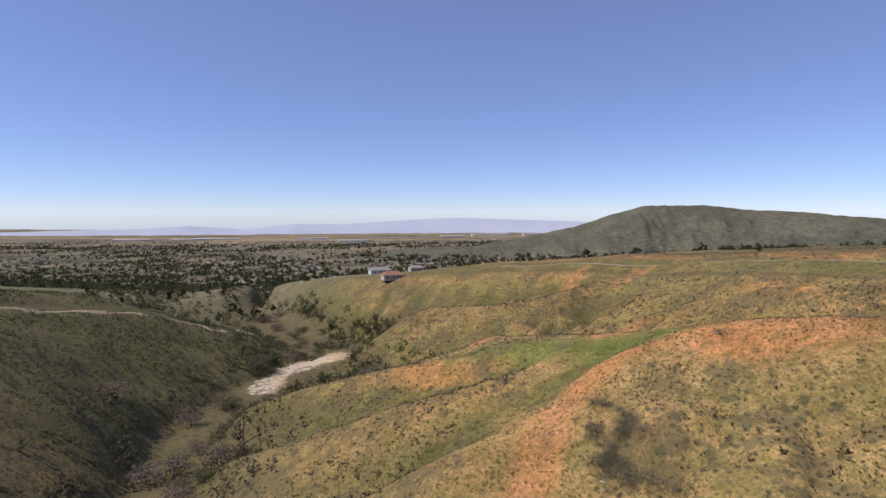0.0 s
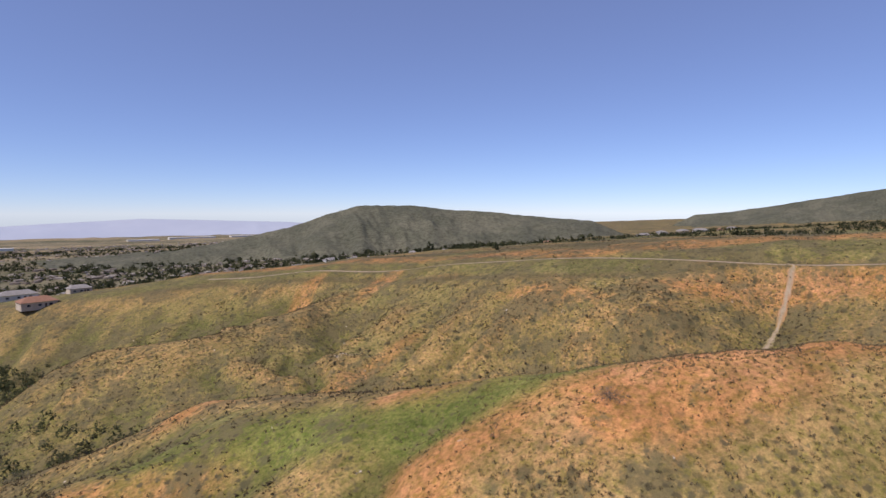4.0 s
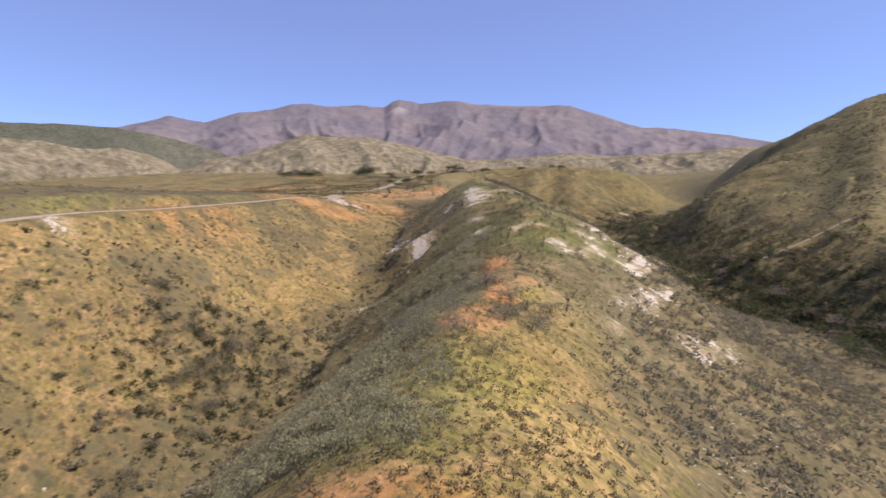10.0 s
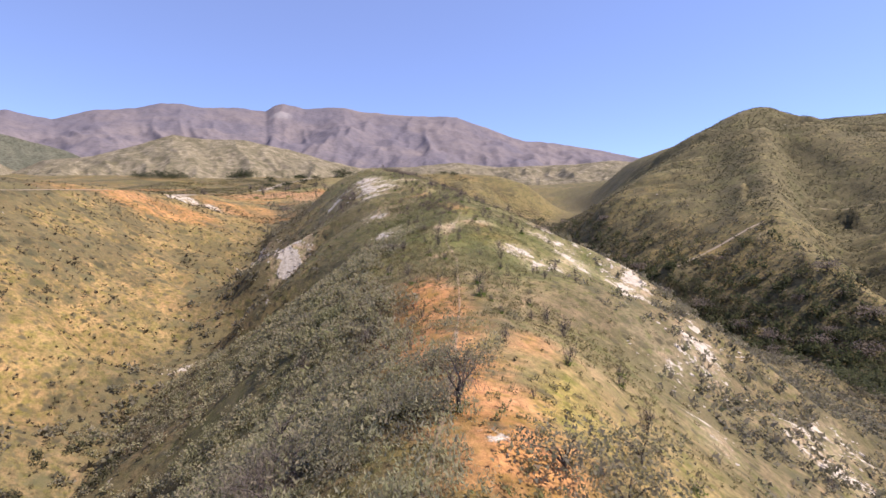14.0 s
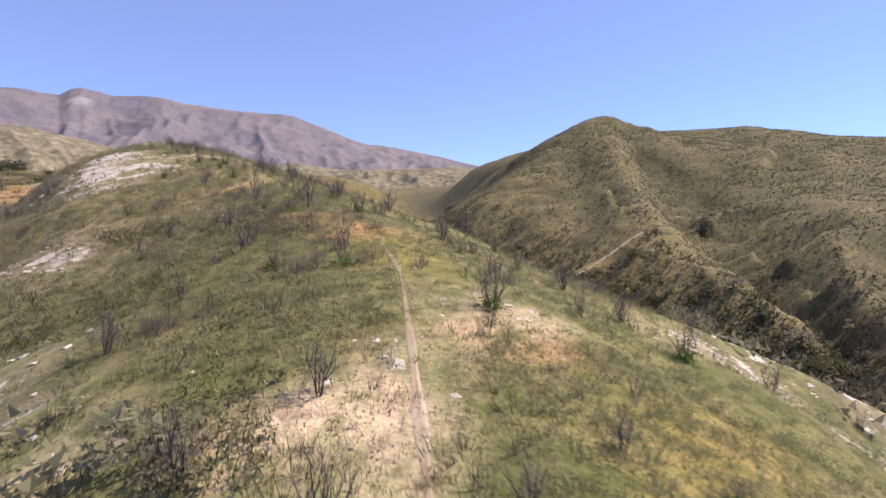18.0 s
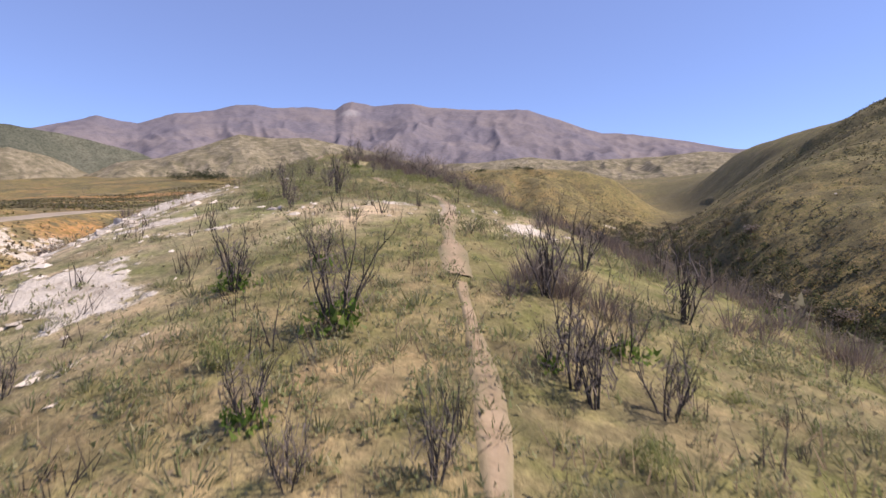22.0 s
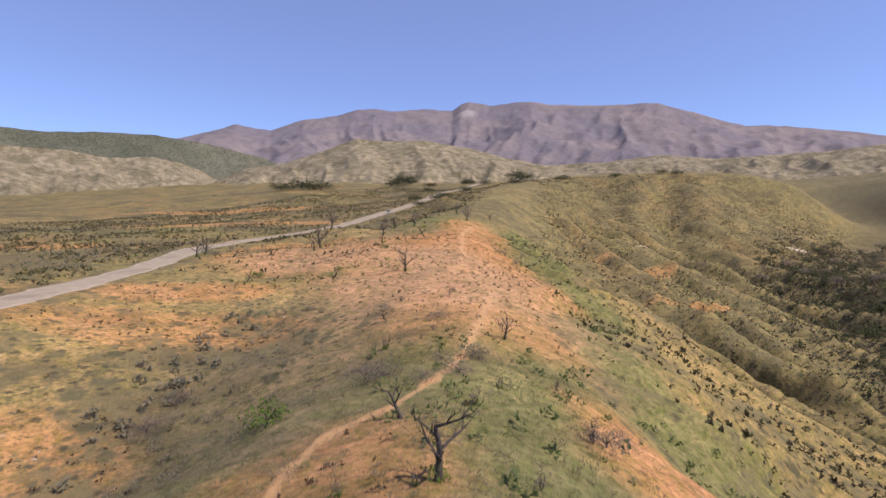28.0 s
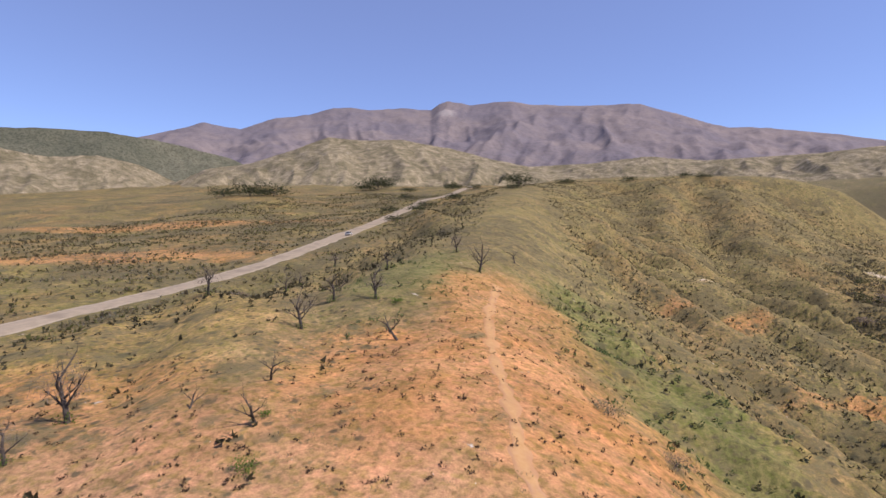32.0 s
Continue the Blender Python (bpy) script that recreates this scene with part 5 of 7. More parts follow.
scatter("hillside_brush", [t[:10] for t in BUSHES], x, y, rng.uniform(0.7, 1.9, len(x)), leafy("hillside brush leaves", [(0.055, 0.055, 0.032), (0.085, 0.082, 0.048), (0.115, 0.10, 0.07), (0.08, 0.09, 0.042)], size=14, light=1.1), "dark brush over the hills across the canyon", "brush")

x, y = throw(34000, -130, 190, -640, 330)
keep_ = step(0, 40, np.where(y > 40, 42, 70) - near_line(x, y, LINES["canyon_floor"])[0] - 14 * wave(x, y, 22, 69)) * (1 - field(PALE, x, y)) * field(OPEN, x, y) * 0.8
x, y = chosen(keep_, x, y)
scatter("canyon_brush", [t[:13] for t in BUSHES], x, y, rng.uniform(1.1, 3.4, len(x)), RIPARIAN, "dense dark brush along the canyon floor", "brush")

x, y = throw(52000, -230, -50, 60, 330)
x, y = chosen(field(OPEN, x, y) * field(WEST, x, y) * (0.45 + 0.5 * wave(x, y, 14, 83)) * (1 - field(PALE, x, y)), x, y)
scatter("hill_brush", [t[:7] for t in BUSHES], x, y, rng.uniform(0.5, 1.4, len(x)), leafy("hill brush leaves", [(0.045, 0.054, 0.025), (0.068, 0.078, 0.034), (0.10, 0.105, 0.055)], size=10, light=0.95), "dense green brush over the dark hillside", "brush")

# Dark green bushes in the head of the ravine, under the plateau rim.
places = [along_line(q, n, w) for q, n, w in (([(160, 22), (157, 34), (152, 48)], 190, 4.5), ([(163, 58), (158, 66), (150, 76)], 70, 4.0), ([(166, 80), (162, 92)], 26, 3.5), ([(150, 10), (146, 30)], 70, 4.0))]
x, y = np.concatenate([q[0] for q in places]), np.concatenate([q[1] for q in places])
scatter("ravine_bushes", [round_bush(70, 0.85, 1.05, 0.17, 8) for _ in range(10)], x, y, rng.uniform(0.5, 1.4, len(x)), leafy("ravine bush leaves", [(0.055, 0.058, 0.03), (0.085, 0.085, 0.045), (0.115, 0.10, 0.06)], size=6, light=1.15), "dark green bushes in the head of the ravine", "bushes", 0.1)

# Olive bushes that cover the shoulder before the orange crest.
x, y = throw(5200, 94, 132, 16, 74)
x, y = chosen(step(0.0, 0.8, field(SIDE, x, y) + 0.4 * step(4, 1, field(d_ridge, x, y))) * step(24, 15, field(d_ridge, x, y)) * np.clip(0.75 + 0.6 * wave(x, y, 8, 97), 0.05, 1) * (1 - 0.85 * step(0.3, 0.7, field(ORANGE, x, y))) * 0.55, x, y)
scatter("olive_brush", [round_bush(150, 0.9, 1.0, 0.11, 11, 0.28) for _ in range(10)], x, y, rng.uniform(0.5, 1.25, len(x)), leafy("olive brush leaves", [(0.12, 0.12, 0.06), (0.17, 0.165, 0.085), (0.21, 0.19, 0.125), (0.15, 0.16, 0.07)], size=3, light=1.8), "rounded olive-grey bushes packed on the ridge shoulder", "brush", 0.1)

# Plateau scrub.
x, y = throw(74000, 245, 560, -600, -110)
x, y = chosen((1 - 0.85 * step(195, 215, x) * step(320, 296, x) * step(-295, -275, y) * step(-175, -188, y)) * field(PLATEAU, x, y) * field(OPEN, x, y) * np.clip(0.35 + 0.5 * wave(x, y, 16, 98) + 0.4 * wave(x, y, 6, 99), 0.05, 1) * 0.8, x, y)
scatter("plateau_brush", [round_bush(6, 0.5, 0.55, 0.32, 4) for _ in range(10)], x, y, rng.uniform(0.5, 1.9, len(x)), leafy("plateau brush leaves", [(0.075, 0.07, 0.042), (0.11, 0.10, 0.055), (0.16, 0.125, 0.075), (0.12, 0.125, 0.045), (0.19, 0.155, 0.06)], size=12, light=1.1), "olive and brown brush dotted over the plateau", "scrub")
x, y = throw(150000, 200, 720, -640, 300)
keep_ = field(PLATEAU, x, y) * field(OPEN, x, y) * 0.42 * np.clip(-0.05 + 0.9 * step(-0.1, 0.6, 0.6 * field(streak, x, y) + 0.7 * wave(x, y, 11, 79)) + 0.3 * field(DARK, x, y), 0, 0.8)
x, y = chosen(keep_, x, y)
scatter("plateau_scrub", [t[:7] for t in TUFTS], x, y, rng.uniform(1.0, 2.8, len(x)), BRUSH, "brown and grey scrub over the level plateau", "scrub")

# Grass, stalks and small shrubs on the ridge top.
def along_ridge(n, first, last, wide):
    """Places strewn to both sides of a stretch of the ridge line."""
    return along_line(LINES["near_ridge"][first:last], n, wide)


BLADES = [blades(9, 0.26, 0.12, 0.010) for _ in range(10)]
x, y = along_ridge(16000, 8, 17, 9)
keep_ = field(OPEN, x, y) * np.clip(0.75 + 0.25 * field(GREEN, x, y) - 0.3 * field(DARK, x, y), 0, 1) * (1 - field(PALE, x, y)) * (1 - 0.8 * field(ORANGE, x, y)) * np.clip(0.5 + 0.8 * wave(x, y, 6, 66), 0.05, 1)
x, y = chosen(keep_, x, y)
scatter("grass", BLADES, x, y, rng.uniform(0.6, 1.5, len(x)), GRASS, "patchy green spring grass along the ridge", "grass", 0.02)
x, y = along_ridge(9000, 16, 21, 14)
x, y = chosen(field(OPEN, x, y) * np.clip(0.2 + field(GREEN, x, y), 0, 1) * (1 - 0.8 * field(ORANGE, x, y)), x, y)
scatter("grass", BLADES, x, y, rng.uniform(1.0, 2.2, len(x)), GRASS, "green grass patches on the orange ridge", "grass", 0.02)
x, y = along_ridge(16000, 7, 18, 9)
keep_ = field(OPEN, x, y) * np.clip(0.35 + 0.7 * wave(x, y, 8, 67), 0, 1) * (1 - 0.6 * field(PALE, x, y))
x, y = chosen(keep_, x, y)
scatter("dry_stalks", [blades(11, 0.16, 0.24, 0.010) for _ in range(8)], x, y, rng.uniform(0.5, 1.4, len(x)), STRAW, "dry brown stalks among the ridge grass", "grass", 0.02)
RIDGE_TONES = [(0.10, 0.115, 0.045), (0.15, 0.155, 0.07), (0.20, 0.175, 0.105), (0.13, 0.145, 0.058), (0.18, 0.155, 0.10)]
x, y = along_ridge(15000, 10, 18, 9.5)
keep_ = field(OPEN, x, y) * np.clip(0.45 + 0.75 * wave(x, y, 5, 68), 0.06, 1) * (1 - 0.5 * field(ORANGE, x, y)) * (1 - 0.75 * field(PALE, x, y)) * (1 - 0.6 * field(SAND, x, y))
x, y = chosen(keep_, x, y)
scatter("green_tussocks", [tussock(46, 0.27, 0.30, 0.010) for _ in range(14)], x, y, rng.uniform(0.35, 1.0, len(x)) * np.where(rng.random(len(x)) < 0.15, 1.45, 1.0), leafy("ridge tussock blades", RIDGE_TONES, size=1.6, light=1.35), "soft olive-green tussocks over the ridge top", "grass", 0.03)
x, y = along_ridge(5200, 10, 18, 10)
x, y = chosen(field(OPEN, x, y) * np.clip(0.4 + 0.9 * wave(x, y, 7, 93), 0.0, 1) * (1 - 0.6 * field(ORANGE, x, y)) * (1 - 0.7 * field(PALE, x, y)) * (1 - 0.8 * field(SAND, x, y)), x, y)
scatter("green_shrubs", [round_bush(150, 0.40, 0.46, 0.062, 10, 0.16) for _ in range(12)], x, y, rng.uniform(0.45, 1.25, len(x)), leafy("ridge shrub leaves", RIDGE_TONES, size=2.4, light=1.55), "small olive green shrubs on the ridge top", "shrub")


# Rounded olive bushes beside the path, each standing by itself.
OLIVES = []
for k, leaves in enumerate((420, 360, 460)):
    OLIVES.append(tagged(new("olive_bush", triangles("olive_bush", round_bush(leaves, 0.30, 0.42, 0.05, 14, 0.16), leafy("olive bush leaves", [(0.075, 0.088, 0.03), (0.115, 0.125, 0.045), (0.16, 0.155, 0.065), (0.20, 0.165, 0.085)], size=0.5, light=1.9))), "rounded olive-green bush beside the ridge path", "bush", "olive bushes along the ridge path"))
bush_spots = [(144.95, -71.9), (143.95, -71.35), (145.8, -71.5), (146.1, -73.4), (147.3, -69.7), (142.2, -71.8), (142.0, -72.0), (142.9, -71.95), (142.3, -73.7), (141.5, -72.9), (141.75, -72.5), (140.8, -74.3), (142.7, -73.0), (147.5, -74.9), (147.1, -75.6), (148.4, -75.2), (145.9, -76.2), (144.2, -75.4)]
bush_rnd = random.Random(77)
while len(bush_spots) < 120:
    k = bush_rnd.randrange(9, len(TRAIL) - 9)
    a, b, f = TRAIL[k], TRAIL[k + 1], bush_rnd.random()
    x, y = a[0] + (b[0] - a[0]) * f + bush_rnd.gauss(0, 2.6), a[1] + (b[1] - a[1]) * f + bush_rnd.gauss(0, 2.6)
    if float(near_line([x], [y], TRAIL)[0][0]) > 0.6 and field(PALE, np.array([x]), np.array([y]))[0] < 0.4:
        bush_spots.append((x, y))
for k, (x, y) in enumerate(bush_spots):
    bush = OLIVES[k] if k < len(OLIVES) else copy_thing(OLIVES[k % len(OLIVES)], pose(0, 0, 0))
    bush.matrix_world = pose(x, y, float(height(x, y)) - 0.03, 0, 0, 79 * k)
    size = bush_rnd.uniform(0.55, 1.1)
    bush.scale = (size, size, size * bush_rnd.uniform(0.8, 1.15))

# Brown and olive brush down the ravine side of the first hump.
x, y = throw(5200, 112, 136, -36, -2)
x, y = chosen(step(0.2, 0.9, field(SIDE, x, y)) * step(2, 4.5, field(d_ridge, x, y)) * step(16, 11, field(d_ridge, x, y)) * field(OPEN, x, y) * np.clip(0.5 + 0.7 * wave(x, y, 4, 131), 0.1, 1) * (1 - 0.8 * field(PALE, x, y)) * (1 - 0.8 * field(SAND, x, y)), x, y)
scatter("flank_brush", [round_bush(48, 0.42, 0.40, 0.08, 7, 0.25) for _ in range(10)], x, y, rng.uniform(0.5, 1.3, len(x)), leafy("flank brush leaves", [(0.085, 0.07, 0.042), (0.125, 0.105, 0.058), (0.11, 0.12, 0.05), (0.165, 0.14, 0.082)], size=2.5, light=1.3), "brown and olive brush on the ravine side of the ridge", "brush")

# Low herbs, thick in some places and missing in others.
x, y = along_ridge(34000, 10, 17, 6)
x, y = chosen(field(OPEN, x, y) * np.clip(0.4 + 0.9 * wave(x, y, 2.2, 121) + 0.4 * wave(x, y, 6, 122), 0.03, 1) * (1 - 0.7 * field(ORANGE, x, y)) * (1 - 0.8 * field(PALE, x, y)) * (1 - 0.8 * field(SAND, x, y)), x, y)
scatter("low_herbs", [round_bush(15, 0.17, 0.13, 0.05, 4, 0.3) for _ in range(14)], x, y, rng.uniform(0.5, 1.3, len(x)), leafy("low herb leaves", RIDGE_TONES, size=0.9, light=1.9), "low olive and green herbs over the ridge soil", "herbs", 0.01)

# Small leaves, clods and litter over the trodden ground along the ridge.
LITTER = [np.concatenate([leaf_cloud(4, lambda n: rng.normal(size=(n, 3)) * [0.35, 0.35, 0.0] + [0, 0, 0.02], 0.03, 0.0, 0.6)]) for _ in range(12)]
x, y = along_ridge(26000, 9, 18, 6)
x, y = chosen(field(OPEN, x, y) * np.clip(0.7 + 0.6 * wave(x, y, 3, 106), 0.1, 1), x, y)
scatter("ground_litter", LITTER, x, y, rng.uniform(0.6, 1.5, len(x)), leafy("dry litter", [(0.10, 0.085, 0.055), (0.17, 0.145, 0.085), (0.27, 0.215, 0.14), (0.13, 0.15, 0.06), (0.21, 0.17, 0.11)], size=0.8, light=1.1), "small leaves and litter over the ridge soil", "litter", 0.0)

# Charred twigs left standing, and dead purple-brown brush beside the path.
CHARRED = leafy("charred twigs", [(0.05, 0.04, 0.034), (0.085, 0.068, 0.058), (0.13, 0.105, 0.09)], size=2, light=1.0)
x, y = along_ridge(3600, 9, 18, 9)
x, y = chosen(field(OPEN, x, y) * np.clip(0.35 + 0.8 * wave(x, y, 7, 101), 0, 1) * (1 - 0.5 * field(ORANGE, x, y)), x, y)
scatter("charred_twigs", [blades(9, 0.09, 0.55, 0.010) for _ in range(12)], x, y, rng.uniform(0.4, 1.35, len(x)), CHARRED, "thin charred twigs standing among the grass", "twigs", 0.03)
DEAD = leafy("dead brush twigs", [(0.12, 0.09, 0.075), (0.165, 0.128, 0.105), (0.20, 0.165, 0.135)], size=2.5, light=1.1)
places = [along_line(q, n, w) for q, n, w in (([(152, -86), (148, -82.4), (144.7, -79), (142.5, -76.5), (139, -77.5)], 120, 0.85), ([(150, -88), (142, -84), (136, -82)], 90, 2.0), ([(133.5, -58.8), (134.1, -59.4)], 16, 0.35), ([(128, -60), (133, -70), (139, -78)], 120, 1.3), ([(147, -46), (151, -56), (156, -66)], 110, 1.6), ([(123, -24), (127, -34), (133, -44)], 90, 2.4), ([(163, -106), (172, -120)], 110, 3.5))]
x, y = np.concatenate([q[0] for q in places]), np.concatenate([q[1] for q in places])
scatter("dead_brush", [np.concatenate([tussock(70, 0.42, 0.75, 0.008), blades(14, 0.12, 0.8, 0.012)]) for _ in range(10)], x, y, rng.uniform(0.5, 1.15, len(x)), DEAD, "purple-brown dead brush of fine twigs beside the path", "brush", 0.05)

# Grey-green brush on the ravine side below the path.
x, y = along_line(LINES["near_ridge"][12:18], 9000, 13)
x, y = chosen(field(OPEN, x, y) * step(0.2, 0.9, field(SIDE, x, y)) * step(4, 8, field(d_ridge, x, y)) * step(30, 22, field(d_ridge, x, y)) * np.clip(0.55 + 0.6 * wave(x, y, 7, 87), 0.05, 1) * (1 - field(PALE, x, y)), x, y)
scatter("bank_scrub", [round_bush(60, 0.48, 0.5, 0.07, 8, 0.2) for _ in range(8)], x, y, rng.uniform(0.5, 1.4, len(x)), leafy("bank scrub leaves", [(0.11, 0.112, 0.058), (0.155, 0.148, 0.082), (0.19, 0.16, 0.11), (0.135, 0.148, 0.064)], size=5, light=1.5), "grey-green scrub on the bank below the footpath", "scrub")

# Green brush down the gully beside the red flat, tufts on the flat, olive and dead shrubs before it.
x, y = throw(9000, 150, 300, -330, -140)
x, y = chosen(field(GREEN, x, y) * field(OPEN, x, y) * (0.35 + 0.5 * wave(x, y, 6, 80)) * 0.9, x, y)
scatter("gully_brush", [t[:14] for t in BUSHES], x, y, rng.uniform(0.4, 1.15, len(x)), leafy("gully leaves", [(0.06, 0.085, 0.03), (0.10, 0.125, 0.048), (0.14, 0.15, 0.07)], size=6), "green brush filling the gully beside the bare ridge", "brush")
x, y = throw(9000, 185, 300, -300, -140)
x, y = chosen(field(ORANGE, x, y) * field(OPEN, x, y) * 0.6, x, y)
scatter("red_tufts", [round_bush(16, 0.28, 0.4, 0.1, 5) for _ in range(10)], x, y, rng.uniform(0.55, 1.5, len(x)), leafy("red-brown tuft leaves", [(0.075, 0.05, 0.034), (0.115, 0.075, 0.05), (0.10, 0.082, 0.042)], size=3, light=0.9), "small red-brown tufts strewn over the bare flat", "scrub")
x, y = along_ridge(9000, 16, 20, 12)
x, y = chosen(field(OPEN, x, y) * np.clip(0.4 + 0.7 * wave(x, y, 9, 81), 0, 1) * (1 - 0.9 * field(ORANGE, x, y)), x, y)
scatter("ridge_scrub", [t[:24] for t in FINE_BUSHES], x, y, rng.uniform(0.3, 0.9, len(x)), leafy("ridge scrub leaves", [(0.12, 0.14, 0.055), (0.17, 0.175, 0.08), (0.19, 0.155, 0.125), (0.21, 0.19, 0.11)], size=5), "mixed green and grey scrub along the ridge", "scrub")


# ---------------------------------------------------------------- things that stand on the land
def link_mesh(name, bm, material, smooth=False):
    me = bpy.data.meshes.new(name)
    bm.to_mesh(me)
    bm.free()
    for p in me.polygons:
        p.use_smooth = smooth
    me.materials.append(material)
    return me


def part(name, data, parent, label="", material=None, kind=""):
    """One mesh part under a thing or under a part."""
    if isinstance(data, bmesh.types.BMesh):
        data = link_mesh(name, data, material)
    ob = new(name, data)
    ob.parent = parent
    return tagged(ob, label, kind=kind)


def limb(bm, points, radii, sides=6):
    """A bent tapering stem through points."""
    rings = []
    for k, p in enumerate(points):
        p = Vector(p)
        d = (Vector(points[min(k + 1, len(points) - 1)]) - Vector(points[max(k - 1, 0)])).normalized()
        u = d.orthogonal().normalized()
        v = d.cross(u)
        rings.append([bm.verts.new(p + (u * math.cos(2 * math.pi * i / sides) + v * math.sin(2 * math.pi * i / sides)) * radii[k]) for i in range(sides)])
    for a, b in zip(rings, rings[1:]):
        for i in range(sides):
            bm.faces.new((a[i], a[(i + 1) % sides], b[(i + 1) % sides], b[i]))
    bm.faces.new(rings[-1])
    bm.faces.new(rings[0][::-1])


def bent(a, direction, length, n, wobble, rnd):
    """Points along a stem that wanders as it grows."""
    p, d, out = Vector(a), Vector(direction).normalized(), [Vector(a)]
    for _ in range(n):
        d = (d + Vector((rnd.uniform(-1, 1), rnd.uniform(-1, 1), rnd.uniform(-0.5, 0.8))) * wobble).normalized()
        p = p + d * length / n
        out.append(p.copy())
    return out


def branched(bm, start, direction, length, radius, rnd, depth, wobble=0.22):
    n = 3 if depth else 2
    pts = bent(start, direction, length, n, wobble, rnd)
    limb(bm, pts, [radius * (1 - 0.75 * k / n) for k in range(n + 1)], 4 if depth > 1 else 3)
    if depth:
        for k in range(1, n + 1):
            for _ in range(1):
                d = (pts[k] - pts[k - 1]).normalized()
                side = Vector((rnd.uniform(-1, 1), rnd.uniform(-1, 1), rnd.uniform(0.3, 1.1))).normalized()
                branched(bm, pts[k], d * 0.8 + side * 0.7, length * rnd.uniform(0.32, 0.5), radius * (1 - 0.75 * k / n) * 0.7 + 0.004, rnd, depth - 1, wobble)


def burnt_shrub(seed, tall, stems, spread, sprout):
    """A burnt bush: charred bare stems, some with new leaves at the foot."""
    rnd = random.Random(seed)
    root = tagged(new("burnt_shrub"), "charred bare shrub with thin upright branches", "shrub", "burnt shrubs on the ridge")
    root.empty_display_size = 0.2
    for k in range(stems):
        bm = bmesh.new()
        a = 2 * math.pi * k / stems + rnd.uniform(-0.4, 0.4)
        branched(bm, (0.06 * math.cos(a), 0.06 * math.sin(a), -0.1), (spread * math.cos(a), spread * math.sin(a), 1), tall * rnd.uniform(0.65, 1.05), 0.018 * tall, rnd, 2, 0.16)
        part("stem", bm, root, "", CHAR)
    part("dry_crown", triangles("dry_crown", leaf_cloud(110, dome(0.34 * tall, 0.75 * tall, 0.2 * tall), 0.17 * tall, 0.5, 0.05), BARE), root, "fine dry grey twigs")
    if sprout:
        part("regrowth", triangles("regrowth", leaf_cloud(90, dome(0.5 * sprout, 0.45 * sprout), 0.10, 0.5, 0.4), FRESH if seed % 2 else GRASS), root, "new leaves sprouting from the burnt base", kind="stuff")
    return root


def burnt_tree(seed, tall, lean, limbs, crown=0, crown_material=None, label="bare burnt tree with a forked blackened trunk"):
    rnd = random.Random(seed)
    root = tagged(new("burnt_tree"), label, "tree", "burnt trees along the ridge")
    bm = bmesh.new()
    pts = bent((0, 0, -0.2), (lean, lean * 0.4, 1), tall * 0.6, 5, 0.16, rnd)
    limb(bm, pts, [0.045 * tall * (1 - 0.11 * k) for k in range(6)], 8)
    part("trunk", bm, root, "", CHAR)
    for k in range(limbs):
        bm = bmesh.new()
        at = pts[2 + k % 4]
        a = 2.4 * k + rnd.uniform(-0.4, 0.4)
        branched(bm, at, (math.cos(a) * 0.8, math.sin(a) * 0.8, rnd.uniform(0.4, 1.1)), tall * rnd.uniform(0.35, 0.55), 0.021 * tall, rnd, 2, 0.28)
        part("limb", bm, root, "", CHAR)
    if crown:
        part("dry_crown", triangles("dry_crown", leaf_cloud(crown * 2, dome(0.40 * tall, 0.55 * tall, tall * 0.35), 0.06 * tall, 0.3, 0.05), crown_material or BARE), root, "thin dry twigs and dead leaves")
    if seed % 2:
        part("regrowth", triangles("regrowth", leaf_cloud(160, dome(0.16 * tall, 0.2 * tall), 0.10, 0.5, 0.4), FRESH), root, "bright green shoots round the foot", kind="stuff")
    return root


def leafy_tree(name, label, category, group, seed, tall, wide, leaves, material, clumps=9, trunk=0.3, size=0.05, slim=0.6):
    """Trunk, limbs and a crown of many leaves gathered in uneven clumps."""
    rnd = random.Random(seed)
    root = tagged(new(name), label, category, group)
    bm = bmesh.new()
    pts = bent((0, 0, -0.3), (0.1, 0.05, 1), tall * trunk + 0.3, 4, 0.12, rnd)
    limb(bm, pts, [0.05 * tall * (1 - 0.12 * k) for k in range(5)], 7)
    part("trunk", bm, root, "", BARK)
    cloud = []
    for k in range(clumps):
        a, r = 2.4 * k, wide * (0.12 + 0.5 * math.sqrt(k / clumps)) * rnd.uniform(0.75, 1.1)
        c = Vector((r * math.cos(a), r * math.sin(a), tall * (trunk + (0.72 - trunk) * rnd.uniform(0.25, 1.0)) - 0.12 * r))
        if k < 5:
            lb = bmesh.new()
            limb(lb, [pts[-1] * 0.9, (pts[-1] + c) / 2 + Vector((0, 0, 0.1 * tall)), c], [0.025 * tall, 0.017 * tall, 0.008 * tall], 5)
            part("limb", lb, root, "", BARK)
        q = leaf_cloud(leaves // clumps, lambda n: rng.normal(size=(n, 3)) * [wide * 0.17, wide * 0.17, tall * 0.12], size * tall, 0.2 if slim > 0.3 else 0.5, slim)
        cloud.append(q + np.array(c))
    part("crown", triangles("crown", np.concatenate(cloud), material), root)
    return root


def stand(ob, x, y, turn=0.0, size=1.0, sink=0.0):
    """Puts a first thing in its place."""
    z = float(height(x, y)) - sink
    ob.matrix_basis = pose(x, y, z, 0, 0, turn) @ Matrix.Diagonal((size, size, size, 1))
    return ob


def again(ob, x, y, turn, size, sink=0.0):
    c = copy_thing(ob, pose(x, y, float(height(x, y)) - sink, 0, 0, turn))
    c.scale = (size, size, size)
    return c


